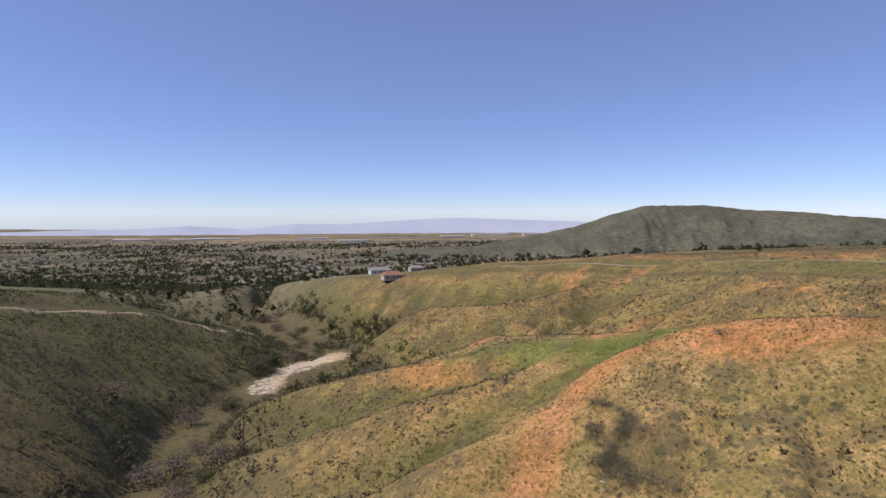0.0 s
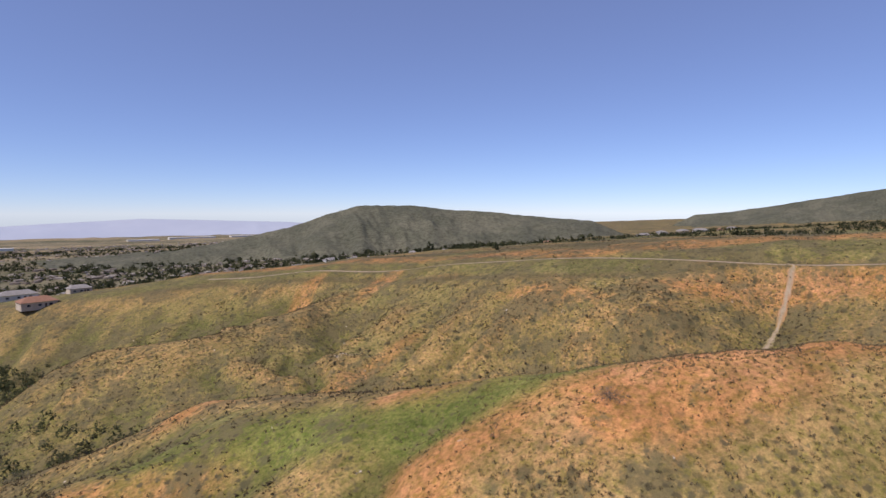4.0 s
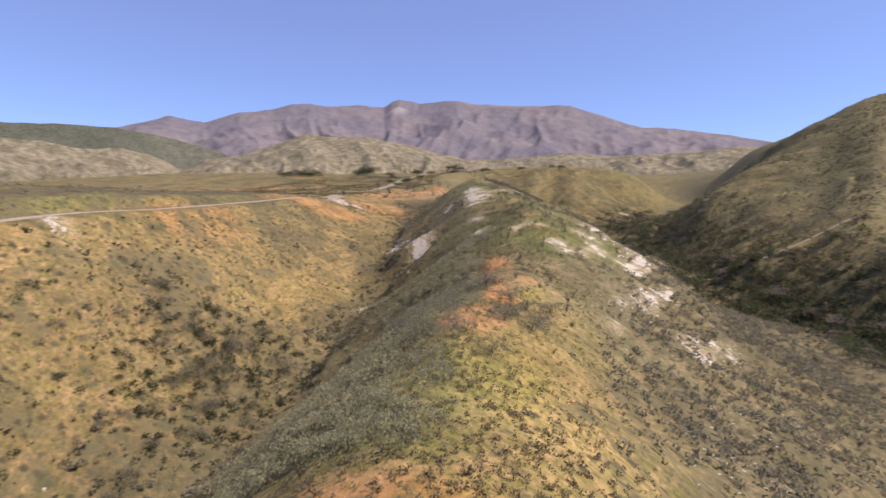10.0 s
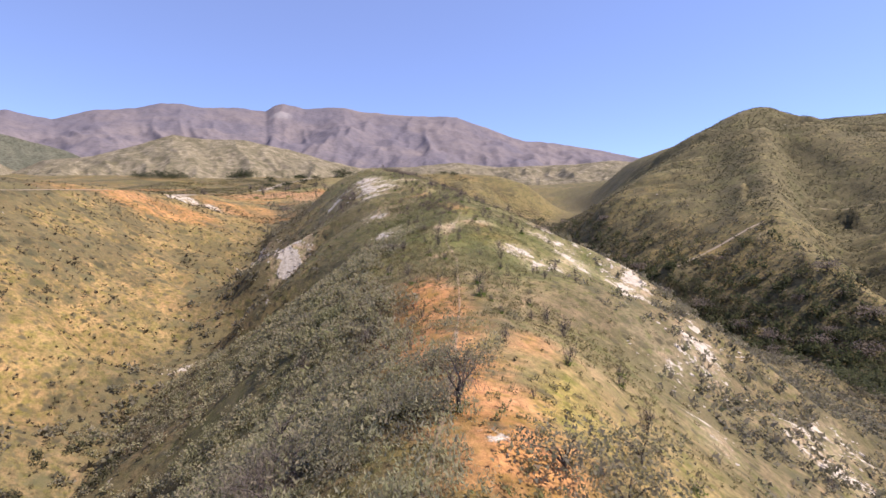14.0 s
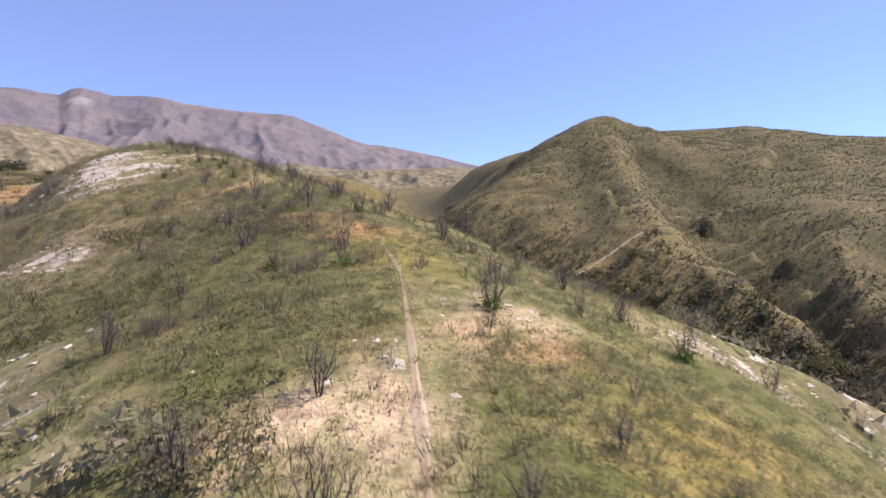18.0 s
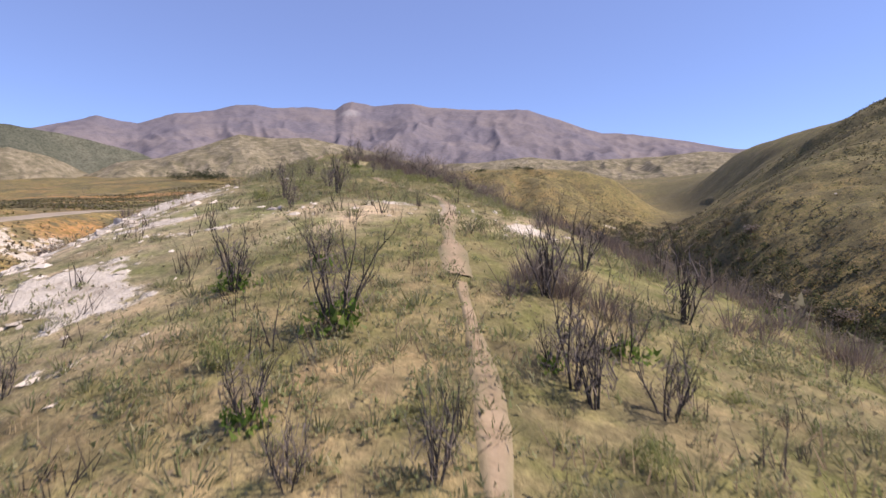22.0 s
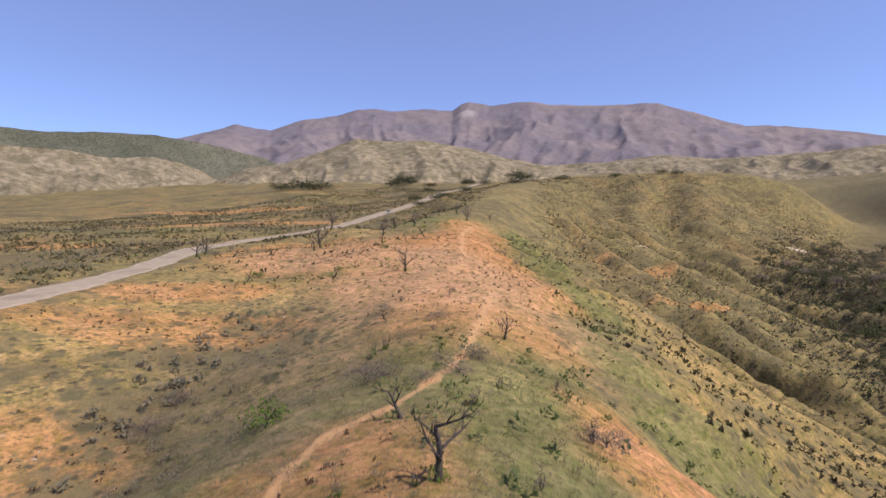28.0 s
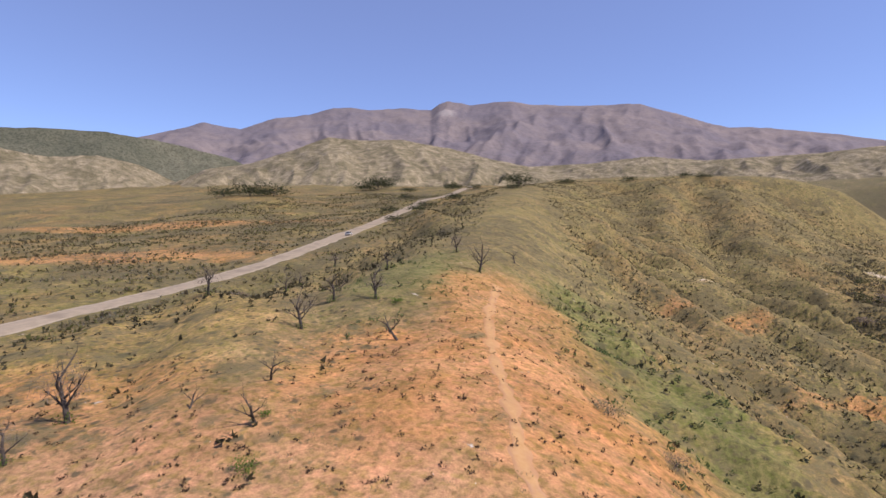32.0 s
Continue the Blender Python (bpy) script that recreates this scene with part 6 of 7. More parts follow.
SHRUBS = [burnt_shrub(1, 1.2, 5, 0.15, 0), burnt_shrub(2, 1.5, 6, 0.2, 0), burnt_shrub(3, 1.0, 4, 0.3, 0.9), burnt_shrub(4, 1.7, 5, 0.16, 0), burnt_shrub(5, 1.3, 6, 0.25, 1.0), burnt_shrub(6, 0.9, 5, 0.35, 0)]
spots = []
rnd = random.Random(11)
ridge_path = dense([(p[0], p[1], 0.0) for p in LINES["near_ridge"][9:16]], 1.0)
low_path = dense([(p[0], p[1], 0.0) for p in LINES["near_ridge"][15:19]], 1.0)
crest_path = dense([(p[0], p[1], 0.0) for p in LINES["near_ridge"][3:9]], 1.0)
while len(spots) < 290:
    c = rnd.choice(ridge_path if len(spots) < 205 else low_path if len(spots) < 245 else crest_path)
    x, y = c[0] + rnd.gauss(0, 7.5), c[1] + rnd.gauss(0, 7.5)
    if float(near_line([x], [y], TRAIL)[0][0]) > 1.0 and all(math.hypot(x - u, y - v) > 1.3 for u, v in spots) and field(PALE, np.array([x]), np.array([y]))[0] < 0.5:
        spots.append((x, y))
for k, (x, y) in enumerate(spots):
    size = rnd.uniform(0.5, 1.05) * (1 if k < 245 else 0.65) * (0.5 if math.hypot(x - 141.8, y + 74.4) < 2.0 else 1)
    if k < len(SHRUBS):
        stand(SHRUBS[k], x, y, rnd.uniform(0, 360), size)
    else:
        again(SHRUBS[rnd.randrange(len(SHRUBS))], x, y, rnd.uniform(0, 360), size)


for x, y, kind, size in ((132.9, -55.7, 3, 0.68), (132.65, -55.4, 1, 0.62), (133.2, -56.0, 4, 0.5), (134.8, -53.0, 5, 0.7), (133.7, -53.4, 0, 0.6), (131.8, -63.9, 3, 0.6), (124.7, -43.0, 1, 0.8), (121.4, -43.9, 3, 0.85), (128.6, -38.3, 0, 0.8), (125.0, -42.4, 4, 0.7), (127.6, -50.5, 3, 0.7),
                         (133.7, -58.6, 1, 0.9), (133.4, -61.5, 3, 0.7), (146.9, -71.1, 1, 0.5), (140.5, -73.4, 5, 0.75), (140.9, -76.2, 3, 0.5), (141.5, -75.6, 0, 0.6), (116.6, -16.4, 0, 0.6), (118.6, -14.6, 3, 0.5), (119.3, -14.2, 1, 0.5)):
    again(SHRUBS[kind], x, y, 61 * x, size)

# ---------------------------------------------------------------- single trees and shrubs
TREES = [burnt_tree(21, 4.6, 0.15, 5, 120), burnt_tree(22, 4.0, 0.3, 4), burnt_tree(23, 5.2, -0.2, 6, 260), burnt_tree(24, 3.2, 0.35, 3)]
PLACES = [(236.5, -212.4, 0, 1.05), (276, -304.5, 2, 1.0), (286, -272, 0, 0.95), (279, -274, 2, 0.85), (281, -260, 2, 0.9), (316, -290, 0, 0.9), (312, -268, 2, 0.95), (267, -263, 1, 0.95), (262, -236, 3, 0.9), (268, -243, 1, 0.7),
          (279, -230, 2, 1.0), (269, -235, 3, 0.6), (279, -330, 1, 0.9), (275, -224, 0, 0.7), (306, -213, 2, 0.9), (183.5, -144, 0, 1.0), (244, -199, 3, 0.8), (259, -191, 3, 0.9), (302, -208, 0, 0.9), (190, -150, 1, 0.8), (214, -178, 3, 0.7),
          (296, -300, 0, 0.8), (290, -320, 2, 0.8), (300, -335, 3, 0.9), (322, -300, 0, 0.7), (327, -318, 2, 0.7), (196, -176, 2, 0.6), (160, -110, 1, 0.6), (150, -72, 3, 0.35), (118, 30, 0, 0.5), (109, 33, 2, 0.45)]
first = set()
for k, (x, y, kind, size) in enumerate(PLACES):
    if kind in first:
        again(TREES[kind], x, y, 57 * k, size * (1.25 if y < -185 else 1))
    else:
        first.add(kind)
        stand(TREES[kind], x, y, 57 * k, size * (1.25 if y < -185 else 1))

OAKS = [leafy_tree("oak_tree", "dark green spreading oak beside the road", "tree", "oaks on the plateau", 31, 8.5, 13, 1500, OAK, 12, 0.22, 0.045),
        leafy_tree("oak_tree", "dark green rounded oak on the plateau", "tree", "oaks on the plateau", 32, 6.5, 11, 1200, OAK, 10, 0.2, 0.05)]
for k, (x, y, kind, size) in enumerate([(407, -640, 0, 1.25), (602, -492, 1, 1.25), (592, -510, 1, 1.4), (575, -520, 1, 1.2), (592, -684, 0, 1.3), (604, -676, 1, 1.1), (478, -650, 1, 0.7), (452, -644, 1, 0.6), (500, -690, 1, 0.8), (520, -640, 1, 0.7),
                                        (403, -474, 1, 0.5), (412, -498, 1, 0.55), (388, -430, 1, 0.42), (420, -470, 1, 0.5), (425, -560, 1, 0.6), (640, -760, 0, 1.0), (470, -560, 1, 0.5), (395, -600, 1, 0.6), (380, -690, 1, 0.7), (330, -716, 1, 0.6), (270, -722, 1, 0.6), (285, -722, 1, 0.5), (470, 285, 1, 0.9), (482, 277, 0, 0.8), (495, 265, 1, 1.0), (505, 255, 1, 0.9), (515, 246, 0, 0.8), (455, 296, 1, 0.8), (440, 312, 1, 0.6), (540, 225, 1, 0.7)]):
    if k < 2:
        stand(OAKS[k], x, y, 0, size * 1.35)
    else:
        again(OAKS[kind], x, y, 73 * k, size * (1.65 if y < 0 else 0.8))

# Round green bushes, grey and purple-brown dead bushes.
BUSH_KINDS = [leafy_tree("green_bush", "bright green bush on bare orange ground", "bush", "green bushes", 41, 1.6, 2.2, 420, FRESH, 7, 0.12, 0.07),
              leafy_tree("dead_bush", "purple-brown dead bush with fine twigs", "bush", "dead bushes", 42, 1.5, 2.4, 1100, BARE, 8, 0.12, 0.13, 0.05),
              leafy_tree("dark_bush", "dark olive bush on the slope", "bush", "dark bushes", 43, 1.6, 2.3, 1000, leafy("bush leaves", [(0.105, 0.105, 0.06), (0.155, 0.148, 0.09), (0.20, 0.175, 0.125), (0.14, 0.145, 0.075)], size=3), 11, 0.12, 0.045)]
rows = [(203, -150.5, 0, 1.3), (257, -231, 0, 0.7), (262, -196, 0, 1.0), (250, -207, 0, 0.7), (275, -274, 0, 0.8), (262, -237, 0, 0.5), (246, -218, 0, 0.4),
        (180, -158, 1, 1.2), (206, -178, 1, 0.9), (217, -181.5, 2, 1.0), (219, -150, 1, 1.3), (222, -155, 1, 1.1), (198, -158, 1, 1.2), (192, -160, 1, 0.9), (316, -278, 1, 1.3), (146, -82, 1, 1.3), (150, -85, 1, 1.1), (143, -86, 1, 1.2), (147, -91, 1, 1.0),
        (160, 72, 2, 1.3), (149.5, 75.3, 2, 1.5), (157, 74, 2, 1.0), (129, 157, 2, 1.4), (54.3, 103, 1, 1.2), (164, 37, 2, 1.2), (161, 33, 2, 1.4), (158, 28, 2, 1.5), (162, 45, 2, 1.1), (156, 36, 2, 1.2), (153, 22, 2, 1.3), (151, 40, 2, 1.1), (165, 55, 2, 1.0),
        (26, 86, 2, 1.6), (29, 82, 2, 1.7), (32, 79, 2, 1.5), (27, 91, 2, 1.3), (35, 76, 2, 1.4), (105, 52, 1, 1.0), (103, 44, 2, 1.2), (112, 40, 2, 1.0), (115, 36, 1, 1.1), (100, 56, 2, 0.9), (126, -10, 1, 0.8), (124, -16, 2, 0.6),
        (-26.5, 206, 2, 2.6), (-30, 212, 1, 2.2), (-20, 215, 2, 2.0), (310, -216, 2, 1.3), (300, -212, 2, 1.0), (152, -98, 1, 1.1), (160, -104, 1, 0.9), (110, -40, 1, 1.0), (106, -34, 2, 0.8), (240, -262, 2, 1.1), (233, -258, 1, 1.0), (226, -300, 1, 1.0)]
extra = random.Random(5)
for cx, cy, a, b, count in ((157, 34, 5, 11, 34), (150, 46, 4, 8, 16), (113, 36, 3, 10, 26), (104, 40, 2, 5, 7), (30, 86, 2.4, 6, 26), (92, -30, 4, 12, 10), (156, -104, 3, 8, 12), (166, -122, 4, 8, 10), (147, -92, 2, 5, 5), (196, -162, 6, 6, 5)):
    for _ in range(count):
        rows.append((cx + extra.gauss(0, a), cy + extra.gauss(0, b), extra.choice((1, 1, 1, 2) if cy < -80 else (1, 2, 2, 2)), extra.uniform(0.6, 1.3)))
first = set()
for k, (x, y, kind, size) in enumerate(rows):
    if kind in first:
        again(BUSH_KINDS[kind], x, y, 41 * k, size)
    else:
        first.add(kind)
        stand(BUSH_KINDS[kind], x, y, 41 * k, size)

# Trees of the canyon floor, green and bare ones.
CANYON_GREEN = leafy("canyon tree leaves", [(0.06, 0.068, 0.034), (0.09, 0.098, 0.05), (0.125, 0.12, 0.07)], size=9, light=1.1)
CREEK_TREES = [leafy_tree("creek_tree", "dark rounded tree on the canyon floor", "tree", "canyon trees", 51, 6, 6.5, 700, RIPARIAN, 13, 0.2, 0.055),
               leafy_tree("creek_tree", "dark rounded tree on the canyon floor", "tree", "canyon trees", 52, 4.5, 6, 640, CANYON_GREEN, 12, 0.18, 0.062),
               leafy_tree("creek_tree", "bare reddish-grey tree on the canyon floor", "tree", "canyon trees", 53, 6.5, 6, 420, BARE, 9, 0.25, 0.055)]
floor_path = dense([(p[0], p[1], 0.0) for p in LINES["canyon_floor"][1:13]], 2.0)
spots = []
while len(spots) < 250:
    c = rnd.choice(floor_path)
    wide = 9 if c[1] > 60 else 21
    x, y = c[0] + rnd.gauss(0, wide), c[1] + rnd.gauss(0, 6)
    if all(math.hypot(x - u, y - v) > 4.0 for u, v in spots) and float(near_line([x], [y], [(-78, 225), (-56, 300)])[0][0]) > 9 and math.hypot(x - 0, y - 0) > 12:
        spots.append((x, y))
for k, (x, y) in enumerate(spots):
    kind = 2 if 100 < y < 200 and k % 3 else (k % 2 if k % 4 else 2)
    size = rnd.uniform(0.6, 1.25)
    if k < 3:
        stand(CREEK_TREES[k], x, y, rnd.uniform(0, 360), size, 0.2)
    else:
        again(CREEK_TREES[kind], x, y, rnd.uniform(0, 360), size, 0.2)


# ---------------------------------------------------------------- rocks
def boulder(seed):
    rnd_ = random.Random(seed)
    bm = bmesh.new()
    bmesh.ops.create_icosphere(bm, subdivisions=2, radius=1)
    for v in bm.verts:
        n = noise.noise(v.co * 1.3 + Vector((seed, 0, 0))) * 0.45 + noise.noise(v.co * 3.1 + Vector((0, seed, 0))) * 0.2
        v.co *= 1 + 1.3 * n
        v.co.z *= 0.7
    for _ in range(9):
        d = Vector((rnd_.uniform(-1, 1), rnd_.uniform(-1, 1), rnd_.uniform(-0.2, 1))).normalized()
        for v in bm.verts:
            over_ = v.co.dot(d) - 0.5
            if over_ > 0:
                v.co -= d * over_ * 0.85
    return link_mesh("boulder", bm, PALEROCK)


ROCKS = [boulder(k) for k in range(1, 6)]
rock_fields = [(148, -58, 2, 7, 22), (174, -59, 3, 7, 20), (108, -44, 3, 4, 14), (97, -30, 3, 5, 16), (90, -14, 3, 5, 16), (95, 0, 3, 4, 12), (82, 0, 3, 5, 14), (222, -96, 3, 6, 10), (151, -63, 3, 8, 30), (157, -42, 3, 7, 26), (119, -20, 3, 1.5, 9), (105, -45, 3, 5, 16), (99, -51, 2.5, 4, 10), (112, -57, 3, 4, 12), (96, -56, 3, 4, 12), (111, -14, 2, 2, 10), (108, -13, 2, 3, 9), (71, 243, 4, 5, 8), (66, 229, 3, 2, 5), (139, -65, 3, 1.5, 7)]
for cx, cy, a, b, n in rock_fields:
    for k in range(n):
        x, y = cx + rnd.gauss(0, a * 0.6), cy + rnd.gauss(0, b * 0.6)
        size = rnd.uniform(0.12, 0.42) * (0.35 if cx == 139 or cx == 119 else 1)
        ob = tagged(new("boulder", rnd.choice(ROCKS)), "pale weathered sandstone boulder half sunk in the slope", "rock", "pale rocks of the outcrops")
        ob.matrix_basis = pose(x, y, float(height(x, y)) - 0.35 * size, rnd.uniform(-20, 20), rnd.uniform(-20, 20), rnd.uniform(0, 360)) @ Matrix.Diagonal((size * rnd.uniform(0.8, 1.5), size, size * rnd.uniform(0.7, 1.1), 1))
CHIP = np.array([[[0, 0, 0.5], [0.5, 0, 0], [0, 0.5, 0]], [[0, 0, 0.5], [0, 0.5, 0], [-0.5, 0, 0]], [[0, 0, 0.5], [-0.5, 0, 0], [0, -0.5, 0]], [[0, 0, 0.5], [0, -0.5, 0], [0.5, 0, 0]]])
rocky = (PALE > 0.4) & (YY < 90) & (YY > -120) & (XX > 70) & (XX < 240)
k = rng.choice(rocky.sum(), 5200)
x, y = XX[rocky][k] + rng.uniform(-1.2, 1.2, 5200), YY[rocky][k] + rng.uniform(-1.2, 1.2, 5200)
stony = (CANYONSIDE > 0.4) & (d_ridge < 42) & (YY > -60) & (wave(XX, YY, 9, 107) > -0.1)
k = rng.choice(stony.sum(), 3600)
x, y = np.r_[x, XX[stony][k] + rng.uniform(-1, 1, 3600)], np.r_[y, YY[stony][k] + rng.uniform(-1, 1, 3600)]
SLAB = np.concatenate([CHIP * [1.0, 1.0, 0.38], CHIP[:, ::-1] * [0.7, 0.8, 0.3] + [0.25, 0.2, 0.0]])
scatter("rock_rubble", [SLAB * rng.uniform(0.5, 1.5, (1, 1, 3)) for _ in range(10)], x, y, 0.10 + 0.34 * rng.random(len(x)) ** 3, PALEROCK, "broken pale sandstone rubble on the outcrops and slopes", "stones", 0.03)
x, y = throw(90000, 55, 300, -320, 260)
x, y = chosen(np.clip(field(PALE, x, y) * 0.6 + 0.018 * field(RIDGETOP, x, y) + 0.01 * field(ORANGE, x, y), 0, 1), x, y)
scatter("loose_stones", [CHIP * rng.uniform(0.6, 1.4, (1, 1, 3)) * [1, 1, 0.45] for _ in range(6)], x, y, rng.uniform(0.05, 0.24, len(x)), PALEROCK, "small pale loose stones on the bare soil", "stones", 0.02)


# ---------------------------------------------------------------- houses, car, pole
def box(x0, x1, y0, y1, z0, z1, bevel=0.0):
    bm = bmesh.new()
    bmesh.ops.create_cube(bm, size=1, matrix=Matrix.Translation(((x0 + x1) / 2, (y0 + y1) / 2, (z0 + z1) / 2)) @ Matrix.Diagonal((x1 - x0, y1 - y0, z1 - z0, 1)))
    if bevel:
        bmesh.ops.bevel(bm, geom=bm.edges[:], offset=bevel, segments=2, affect="EDGES")
    return bm


STUCCO = simple("cream stucco", (0.42, 0.36, 0.29), (0.52, 0.46, 0.38), 3)
WHITEWALL = simple("white painted wall", (0.58, 0.57, 0.54), (0.68, 0.67, 0.64), 3)
REDROOF = simple("red clay roof", (0.22, 0.12, 0.08), (0.29, 0.16, 0.11), 1.5)
GREYROOF = simple("grey shingle roof", (0.20, 0.19, 0.185), (0.28, 0.265, 0.25), 1.5)
PANE = simple("dark window glass", (0.03, 0.035, 0.045), (0.05, 0.055, 0.065), 2, 0.1)
WOOD = simple("weathered wood", (0.07, 0.055, 0.042), (0.13, 0.10, 0.08), 0.6, 0.9)
PAINT = simple("silver car paint", (0.50, 0.50, 0.51), (0.54, 0.54, 0.55), 2, 0.3)
RUBBER = simple("black tyre rubber", (0.02, 0.02, 0.02), (0.03, 0.03, 0.03), 0.3, 0.8)
LENS = simple("car lamp lens", (0.7, 0.7, 0.7), (0.8, 0.8, 0.78), 1, 0.1)


def house(wall, roof, long, deep, high, label):
    """A one-storey house: walls, hipped roof, windows with sills, a door."""
    root = tagged(new("house"), label, "house", "houses below the hills")
    part("wall", box(-long / 2, long / 2, -deep / 2, deep / 2, -1.0, high, 0.03), root, "", wall)
    bm = bmesh.new()
    e, r = 0.6, deep * 0.24
    c = [bm.verts.new((sx * (long / 2 + e), sy * (deep / 2 + e), high + 0.004)) for sx, sy in ((-1, -1), (1, -1), (1, 1), (-1, 1))]
    t = [bm.verts.new((sx * (long / 2 - deep * 0.35), 0, high + r)) for sx in (-1, 1)]
    for f in ((c[0], c[1], t[1], t[0]), (c[2], c[3], t[0], t[1]), (c[1], c[2], t[1]), (c[3], c[0], t[0]), (c[3], c[2], c[1], c[0])):
        bm.faces.new(f)
    part("roof", bm, root, "", roof)
    for side in (-1, 1):
        for k in range(3):
            x = (k - 1) * long * 0.3
            y0 = side * deep / 2
            w = part("window", box(x - 0.7, x + 0.7, min(y0, y0 + side * 0.06), max(y0, y0 + side * 0.06), 0.9, 2.0), root, "", PANE)
            part("sill", box(x - 0.85, x + 0.85, min(y0, y0 + side * 0.14), max(y0, y0 + side * 0.14), 0.78, 0.896), w, "", WHITEWALL)
    part("door", box(long * 0.13, long * 0.13 + 0.95, -deep / 2 - 0.05, -deep / 2, 0.0, 2.05), root, "", WOOD)
    return root


HOUSES = [house(STUCCO, REDROOF, 15, 10, 3.0, "cream stucco house with a red tile roof"), house(WHITEWALL, GREYROOF, 17, 9, 3.0, "white house with a grey shingle roof"), house(STUCCO, GREYROOF, 13, 9, 3.2, "cream house with a grey shingle roof")]
sites = [(-36, 388, 0, 1.0), (-50, 430, 1, 1.0), (-20, 410, 2, 0.8), (40, 470, 1, 1.0), (85, 520, 2, 1.0), (120, 470, 1, 1.1), (150, 560, 0, 1.0), (175, 500, 1, 1.2), (205, 610, 1, 1.3), (235, 560, 2, 1.1), (270, 640, 1, 1.2), (300, 600, 0, 1.1),
         (330, 690, 1, 1.3), (365, 640, 2, 1.0), (400, 720, 1, 1.4), (440, 660, 2, 1.2), (480, 700, 1, 1.2), (520, 640, 0, 1.2), (60, 600, 2, 1.1), (20, 560, 1, 1.0), (-40, 620, 1, 1.2), (-80, 540, 0, 1.0), (-160, 600, 2, 1.1), (100, 690, 1, 1.3),
         (180, 720, 2, 1.2), (240, 760, 1, 1.3), (740, 622, 1, 1.2), (762, 602, 2, 1.1), (785, 585, 1, 1.3), (722, 642, 1, 1.2), (800, 562, 0, 1.1), (812, 548, 1, 1.2), (776, 610, 2, 1.1), (-220, 560, 1, 1.0), (-250, 660, 2, 1.2), (560, 1085, 1, 1.6), (900, 120, 1, 1.3), (930, 90, 1, 1.2)]
for k, (x, y, kind, size) in enumerate(sites):
    if k in (0, 1, 2):
        stand(HOUSES[kind], x, y, 20, size)
    else:
        again(HOUSES[kind], x, y, (37 * k) % 180, size)


def block(w, d, h):
    """A house far off as plain wall and roof triangles."""
    p = np.array([[sx * w, sy * d, z] for z in (-1.5, h) for sx, sy in ((-1, -1), (1, -1), (1, 1), (-1, 1))])
    t = np.array([[-w * 0.6, 0, h * 1.5], [w * 0.6, 0, h * 1.5]])
    f = [(p[i], p[(i + 1) % 4], p[4 + (i + 1) % 4]) for i in range(4)] + [(p[i], p[4 + (i + 1) % 4], p[4 + i]) for i in range(4)]
    f += [(p[4], p[5], t[1]), (p[4], t[1], t[0]), (p[6], p[7], t[0]), (p[6], t[0], t[1]), (p[5], p[6], t[1]), (p[7], p[4], t[0])]
    return np.array(f)


TOWNWALL = leafy("far town walls and roofs", [(0.14, 0.115, 0.095), (0.26, 0.22, 0.19), (0.42, 0.38, 0.34), (0.55, 0.53, 0.50)], size=30, light=1.0)
x, y = throw(6000, -1900, 700, 560, 2600)
x, y = chosen(field(TOWN, x, y) * (0.35 + 0.6 * (wave(x, y, 160, 71) > -0.2)) * (near_line(x, y, LINES["canyon_floor"])[0] > 60), x, y)
scatter("town_houses", [block(7, 5, 3.2), block(9, 5, 3.4), block(6, 6, 3.2), block(11, 7, 4)], x, y, rng.uniform(0.3, 0.75, len(x)), TOWNWALL, "pale houses of the town on the plain", "houses", 0.0)
x, y = throw(26000, -1700, 800, 400, 2200)
x, y = chosen(np.clip(field(TOWN, x, y) * (0.35 + 0.8 * wave(x, y, 130, 72) + 0.5 * (y < 900)), 0, 1), x, y)
scatter("town_trees", [round_bush(12, 2.6, 5.0, 1.5, 5) for _ in range(8)], x, y, rng.uniform(0.8, 2.0, len(x)), OAK, "dark trees among the houses of the plain", "trees", 0.2)
x, y = throw(11000, 150, 1250, 60, 860)
x, y = chosen(np.clip(0.15 + 0.9 * wave(x, y, 70, 73), 0, 1) * step(30, 120, near_line(x, y, LINES["rim"])[0]), x, y)
scatter("plateau_trees", [round_bush(26, 2.4, 4.0, 0.9, 6) for _ in range(8)], x, y, rng.uniform(0.5, 1.4, len(x)), OAK, "dark trees along the back of the plateau", "trees", 0.2)
x, y = throw(20000, -420, 80, 215, 680)
x, y = chosen(step(-64, -74, height(x, y)) * np.clip(0.55 + 0.7 * wave(x, y, 40, 94), 0.1, 1) * (near_line(x, y, CREEK)[0] > 15) * (near_line(x, y, WEST_ROAD)[0] > 5) * 0.8, x, y)
u, v = along_line(LINES["canyon_floor"][4:12], 2600, 17)
m = (near_line(u, v, CANYON_ROAD)[0] > 4) & (v < 70)
x, y = np.r_[x, u[m]], np.r_[y, v[m]]
scatter("canyon_woods", [round_bush(52, 2.4, 4.4, 0.6, 9) for _ in range(8)], x, y, rng.uniform(0.55, 1.35, len(x)), leafy("wood leaves", [(0.04, 0.05, 0.024), (0.065, 0.076, 0.036), (0.095, 0.10, 0.05), (0.085, 0.075, 0.05)], size=18, light=1.15), "dark rounded trees in the mouth of the canyon", "trees", 0.2)
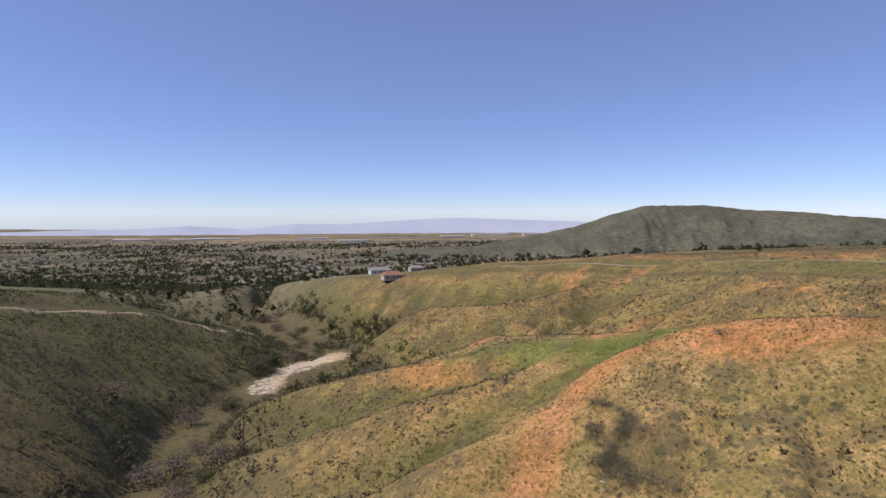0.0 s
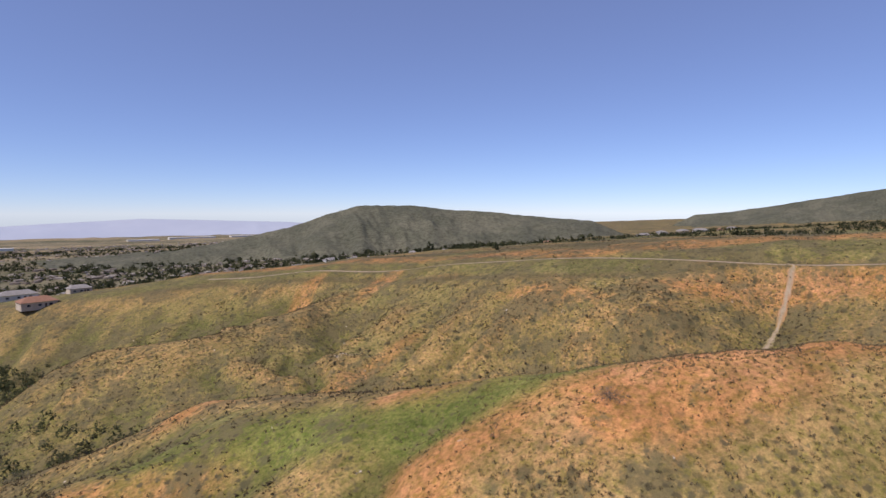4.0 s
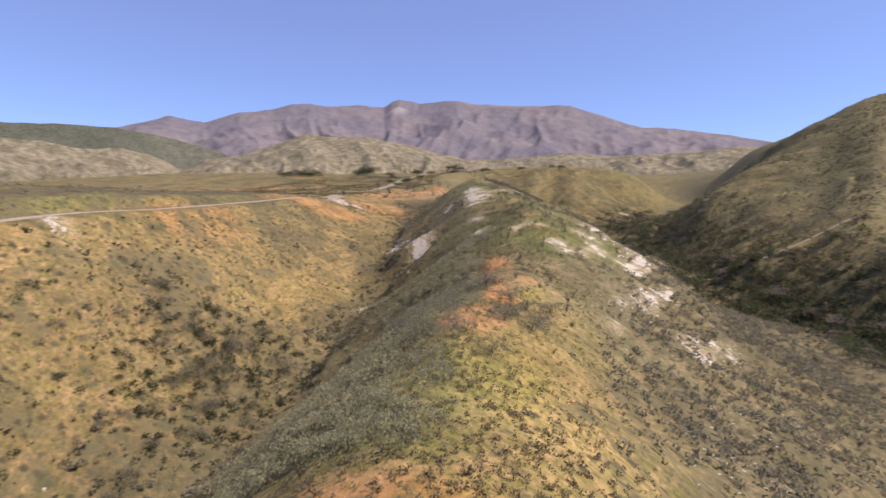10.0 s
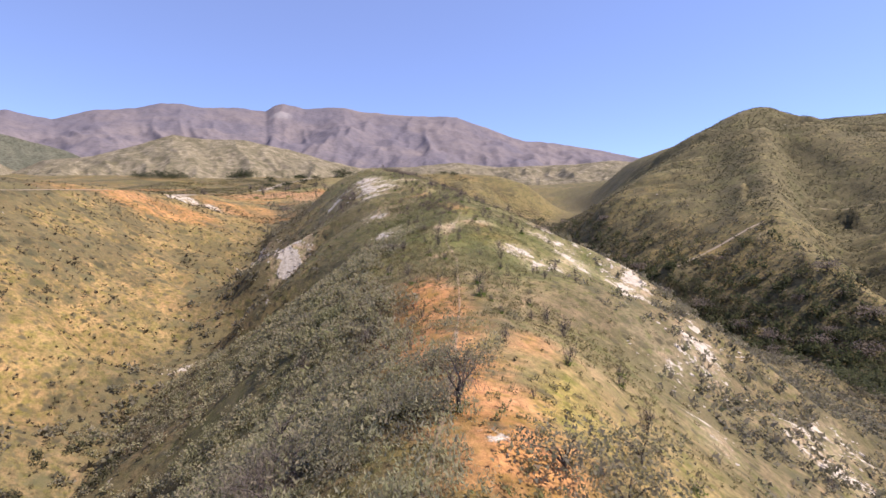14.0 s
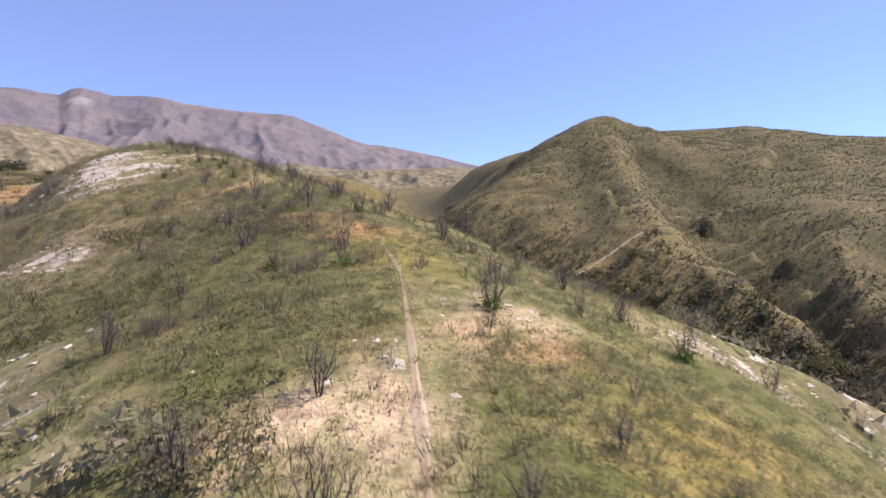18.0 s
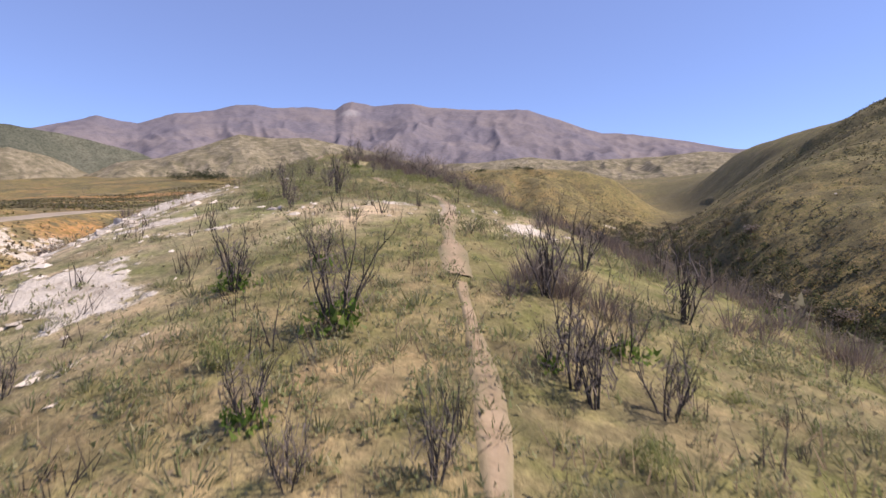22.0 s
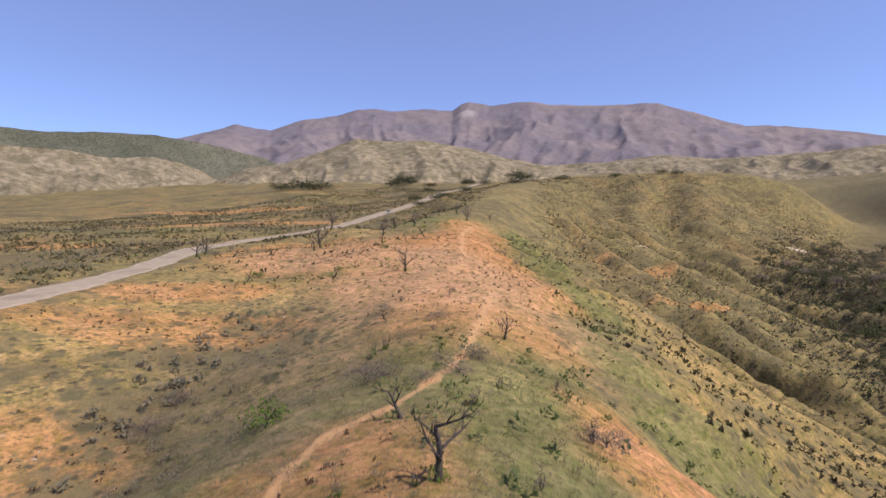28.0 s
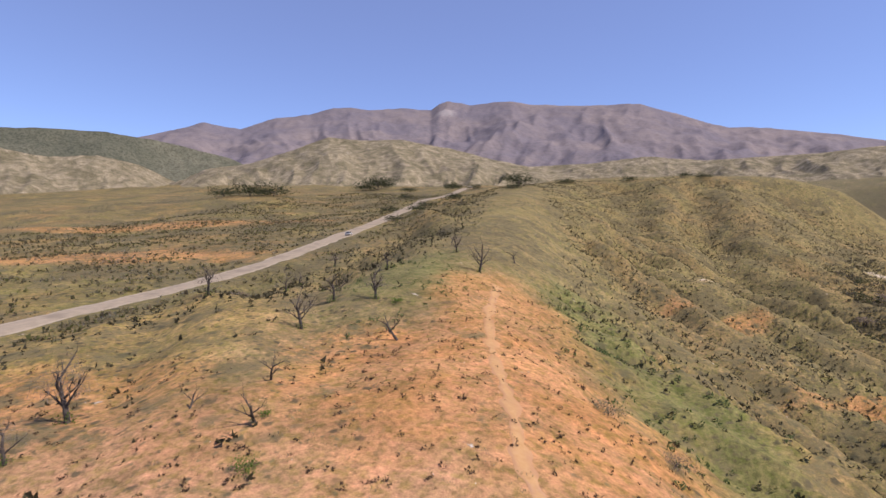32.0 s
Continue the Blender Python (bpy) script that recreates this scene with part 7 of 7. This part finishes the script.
for k, (x, y, w) in enumerate([(-1560, 2700, 90), (-1330, 2760, 70), (-1180, 2800, 110), (-700, 2900, 80), (300, 3300, 120), (600, 3350, 100), (-420, 2500, 60), (60, 3100, 70)]):
    root = tagged(new("warehouse"), "long white flat-roofed warehouse on the plain", "building", "warehouses on the plain")
    stand(root, x, y, 10)
    part("wall", box(-w, w, -18, 18, -3, 7, 0.1), root, "", WHITEWALL)
    part("roof", box(-w - 0.5, w + 0.5, -18.5, 18.5, 7.004, 7.6), root, "", WHITEWALL)


def car():
    root = tagged(new("car"), "small silver car standing on the plateau road", "car")
    bm = box(-2.1, 2.1, -0.86, 0.86, 0.32, 0.95, 0.14)
    part("body", bm, root, "", PAINT)
    bm = bmesh.new()
    low = [(-1.5, -0.8), (1.0, -0.8), (1.0, 0.8), (-1.5, 0.8)]
    top = [(-1.0, -0.66), (0.35, -0.66), (0.35, 0.66), (-1.0, 0.66)]
    a, b = [bm.verts.new((*p, 0.93)) for p in low], [bm.verts.new((*p, 1.45)) for p in top]
    for i in range(4):
        bm.faces.new((a[i], a[(i + 1) % 4], b[(i + 1) % 4], b[i]))
    bm.faces.new(b)
    part("cabin_glass", bm, root, "dark tinted glass", PANE)
    part("roof", box(-1.02, 0.37, -0.67, 0.67, 1.43, 1.49, 0.02), root, "", PAINT)
    for sx in (-1.3, 1.35):
        for sy in (-0.8, 0.8):
            w = bmesh.new()
            bmesh.ops.create_cone(w, cap_ends=True, segments=20, radius1=0.33, radius2=0.33, depth=0.22, matrix=Matrix.Translation((sx, sy, 0.33)) @ Matrix.Rotation(radians(90), 4, "X"))
            wheel = part("wheel", w, root, "", RUBBER)
            h = bmesh.new()
            bmesh.ops.create_cone(h, cap_ends=True, segments=16, radius1=0.2, radius2=0.17, depth=0.24, matrix=Matrix.Translation((sx, sy, 0.33)) @ Matrix.Rotation(radians(90), 4, "X"))
            part("rim", h, wheel, "", PAINT)
    for sy in (-0.62, 0.62):
        part("headlight", box(2.05, 2.115, sy - 0.16, sy + 0.16, 0.62, 0.76, 0.02), root, "", LENS)
    return root


c = car()
c.matrix_basis = pose(372.5, -377, float(height(372.5, -377)) + 0.12, 0, 0, -68)

pole = tagged(new("wooden_pole"), "bare weathered wooden pole standing above the creek", "pole")
stand(pole, -57.5, 151)
bm = bmesh.new()
limb(bm, bent((0, 0, -0.5), (0.06, 0, 1), 9, 5, 0.02, random.Random(3)), [0.2, 0.19, 0.18, 0.165, 0.15, 0.14], 10)
part("shaft", bm, pole, "", WOOD)
part("crossarm", box(-0.9, 0.9, -0.07, 0.07, 7.6, 7.78, 0.02), pole, "", WOOD)
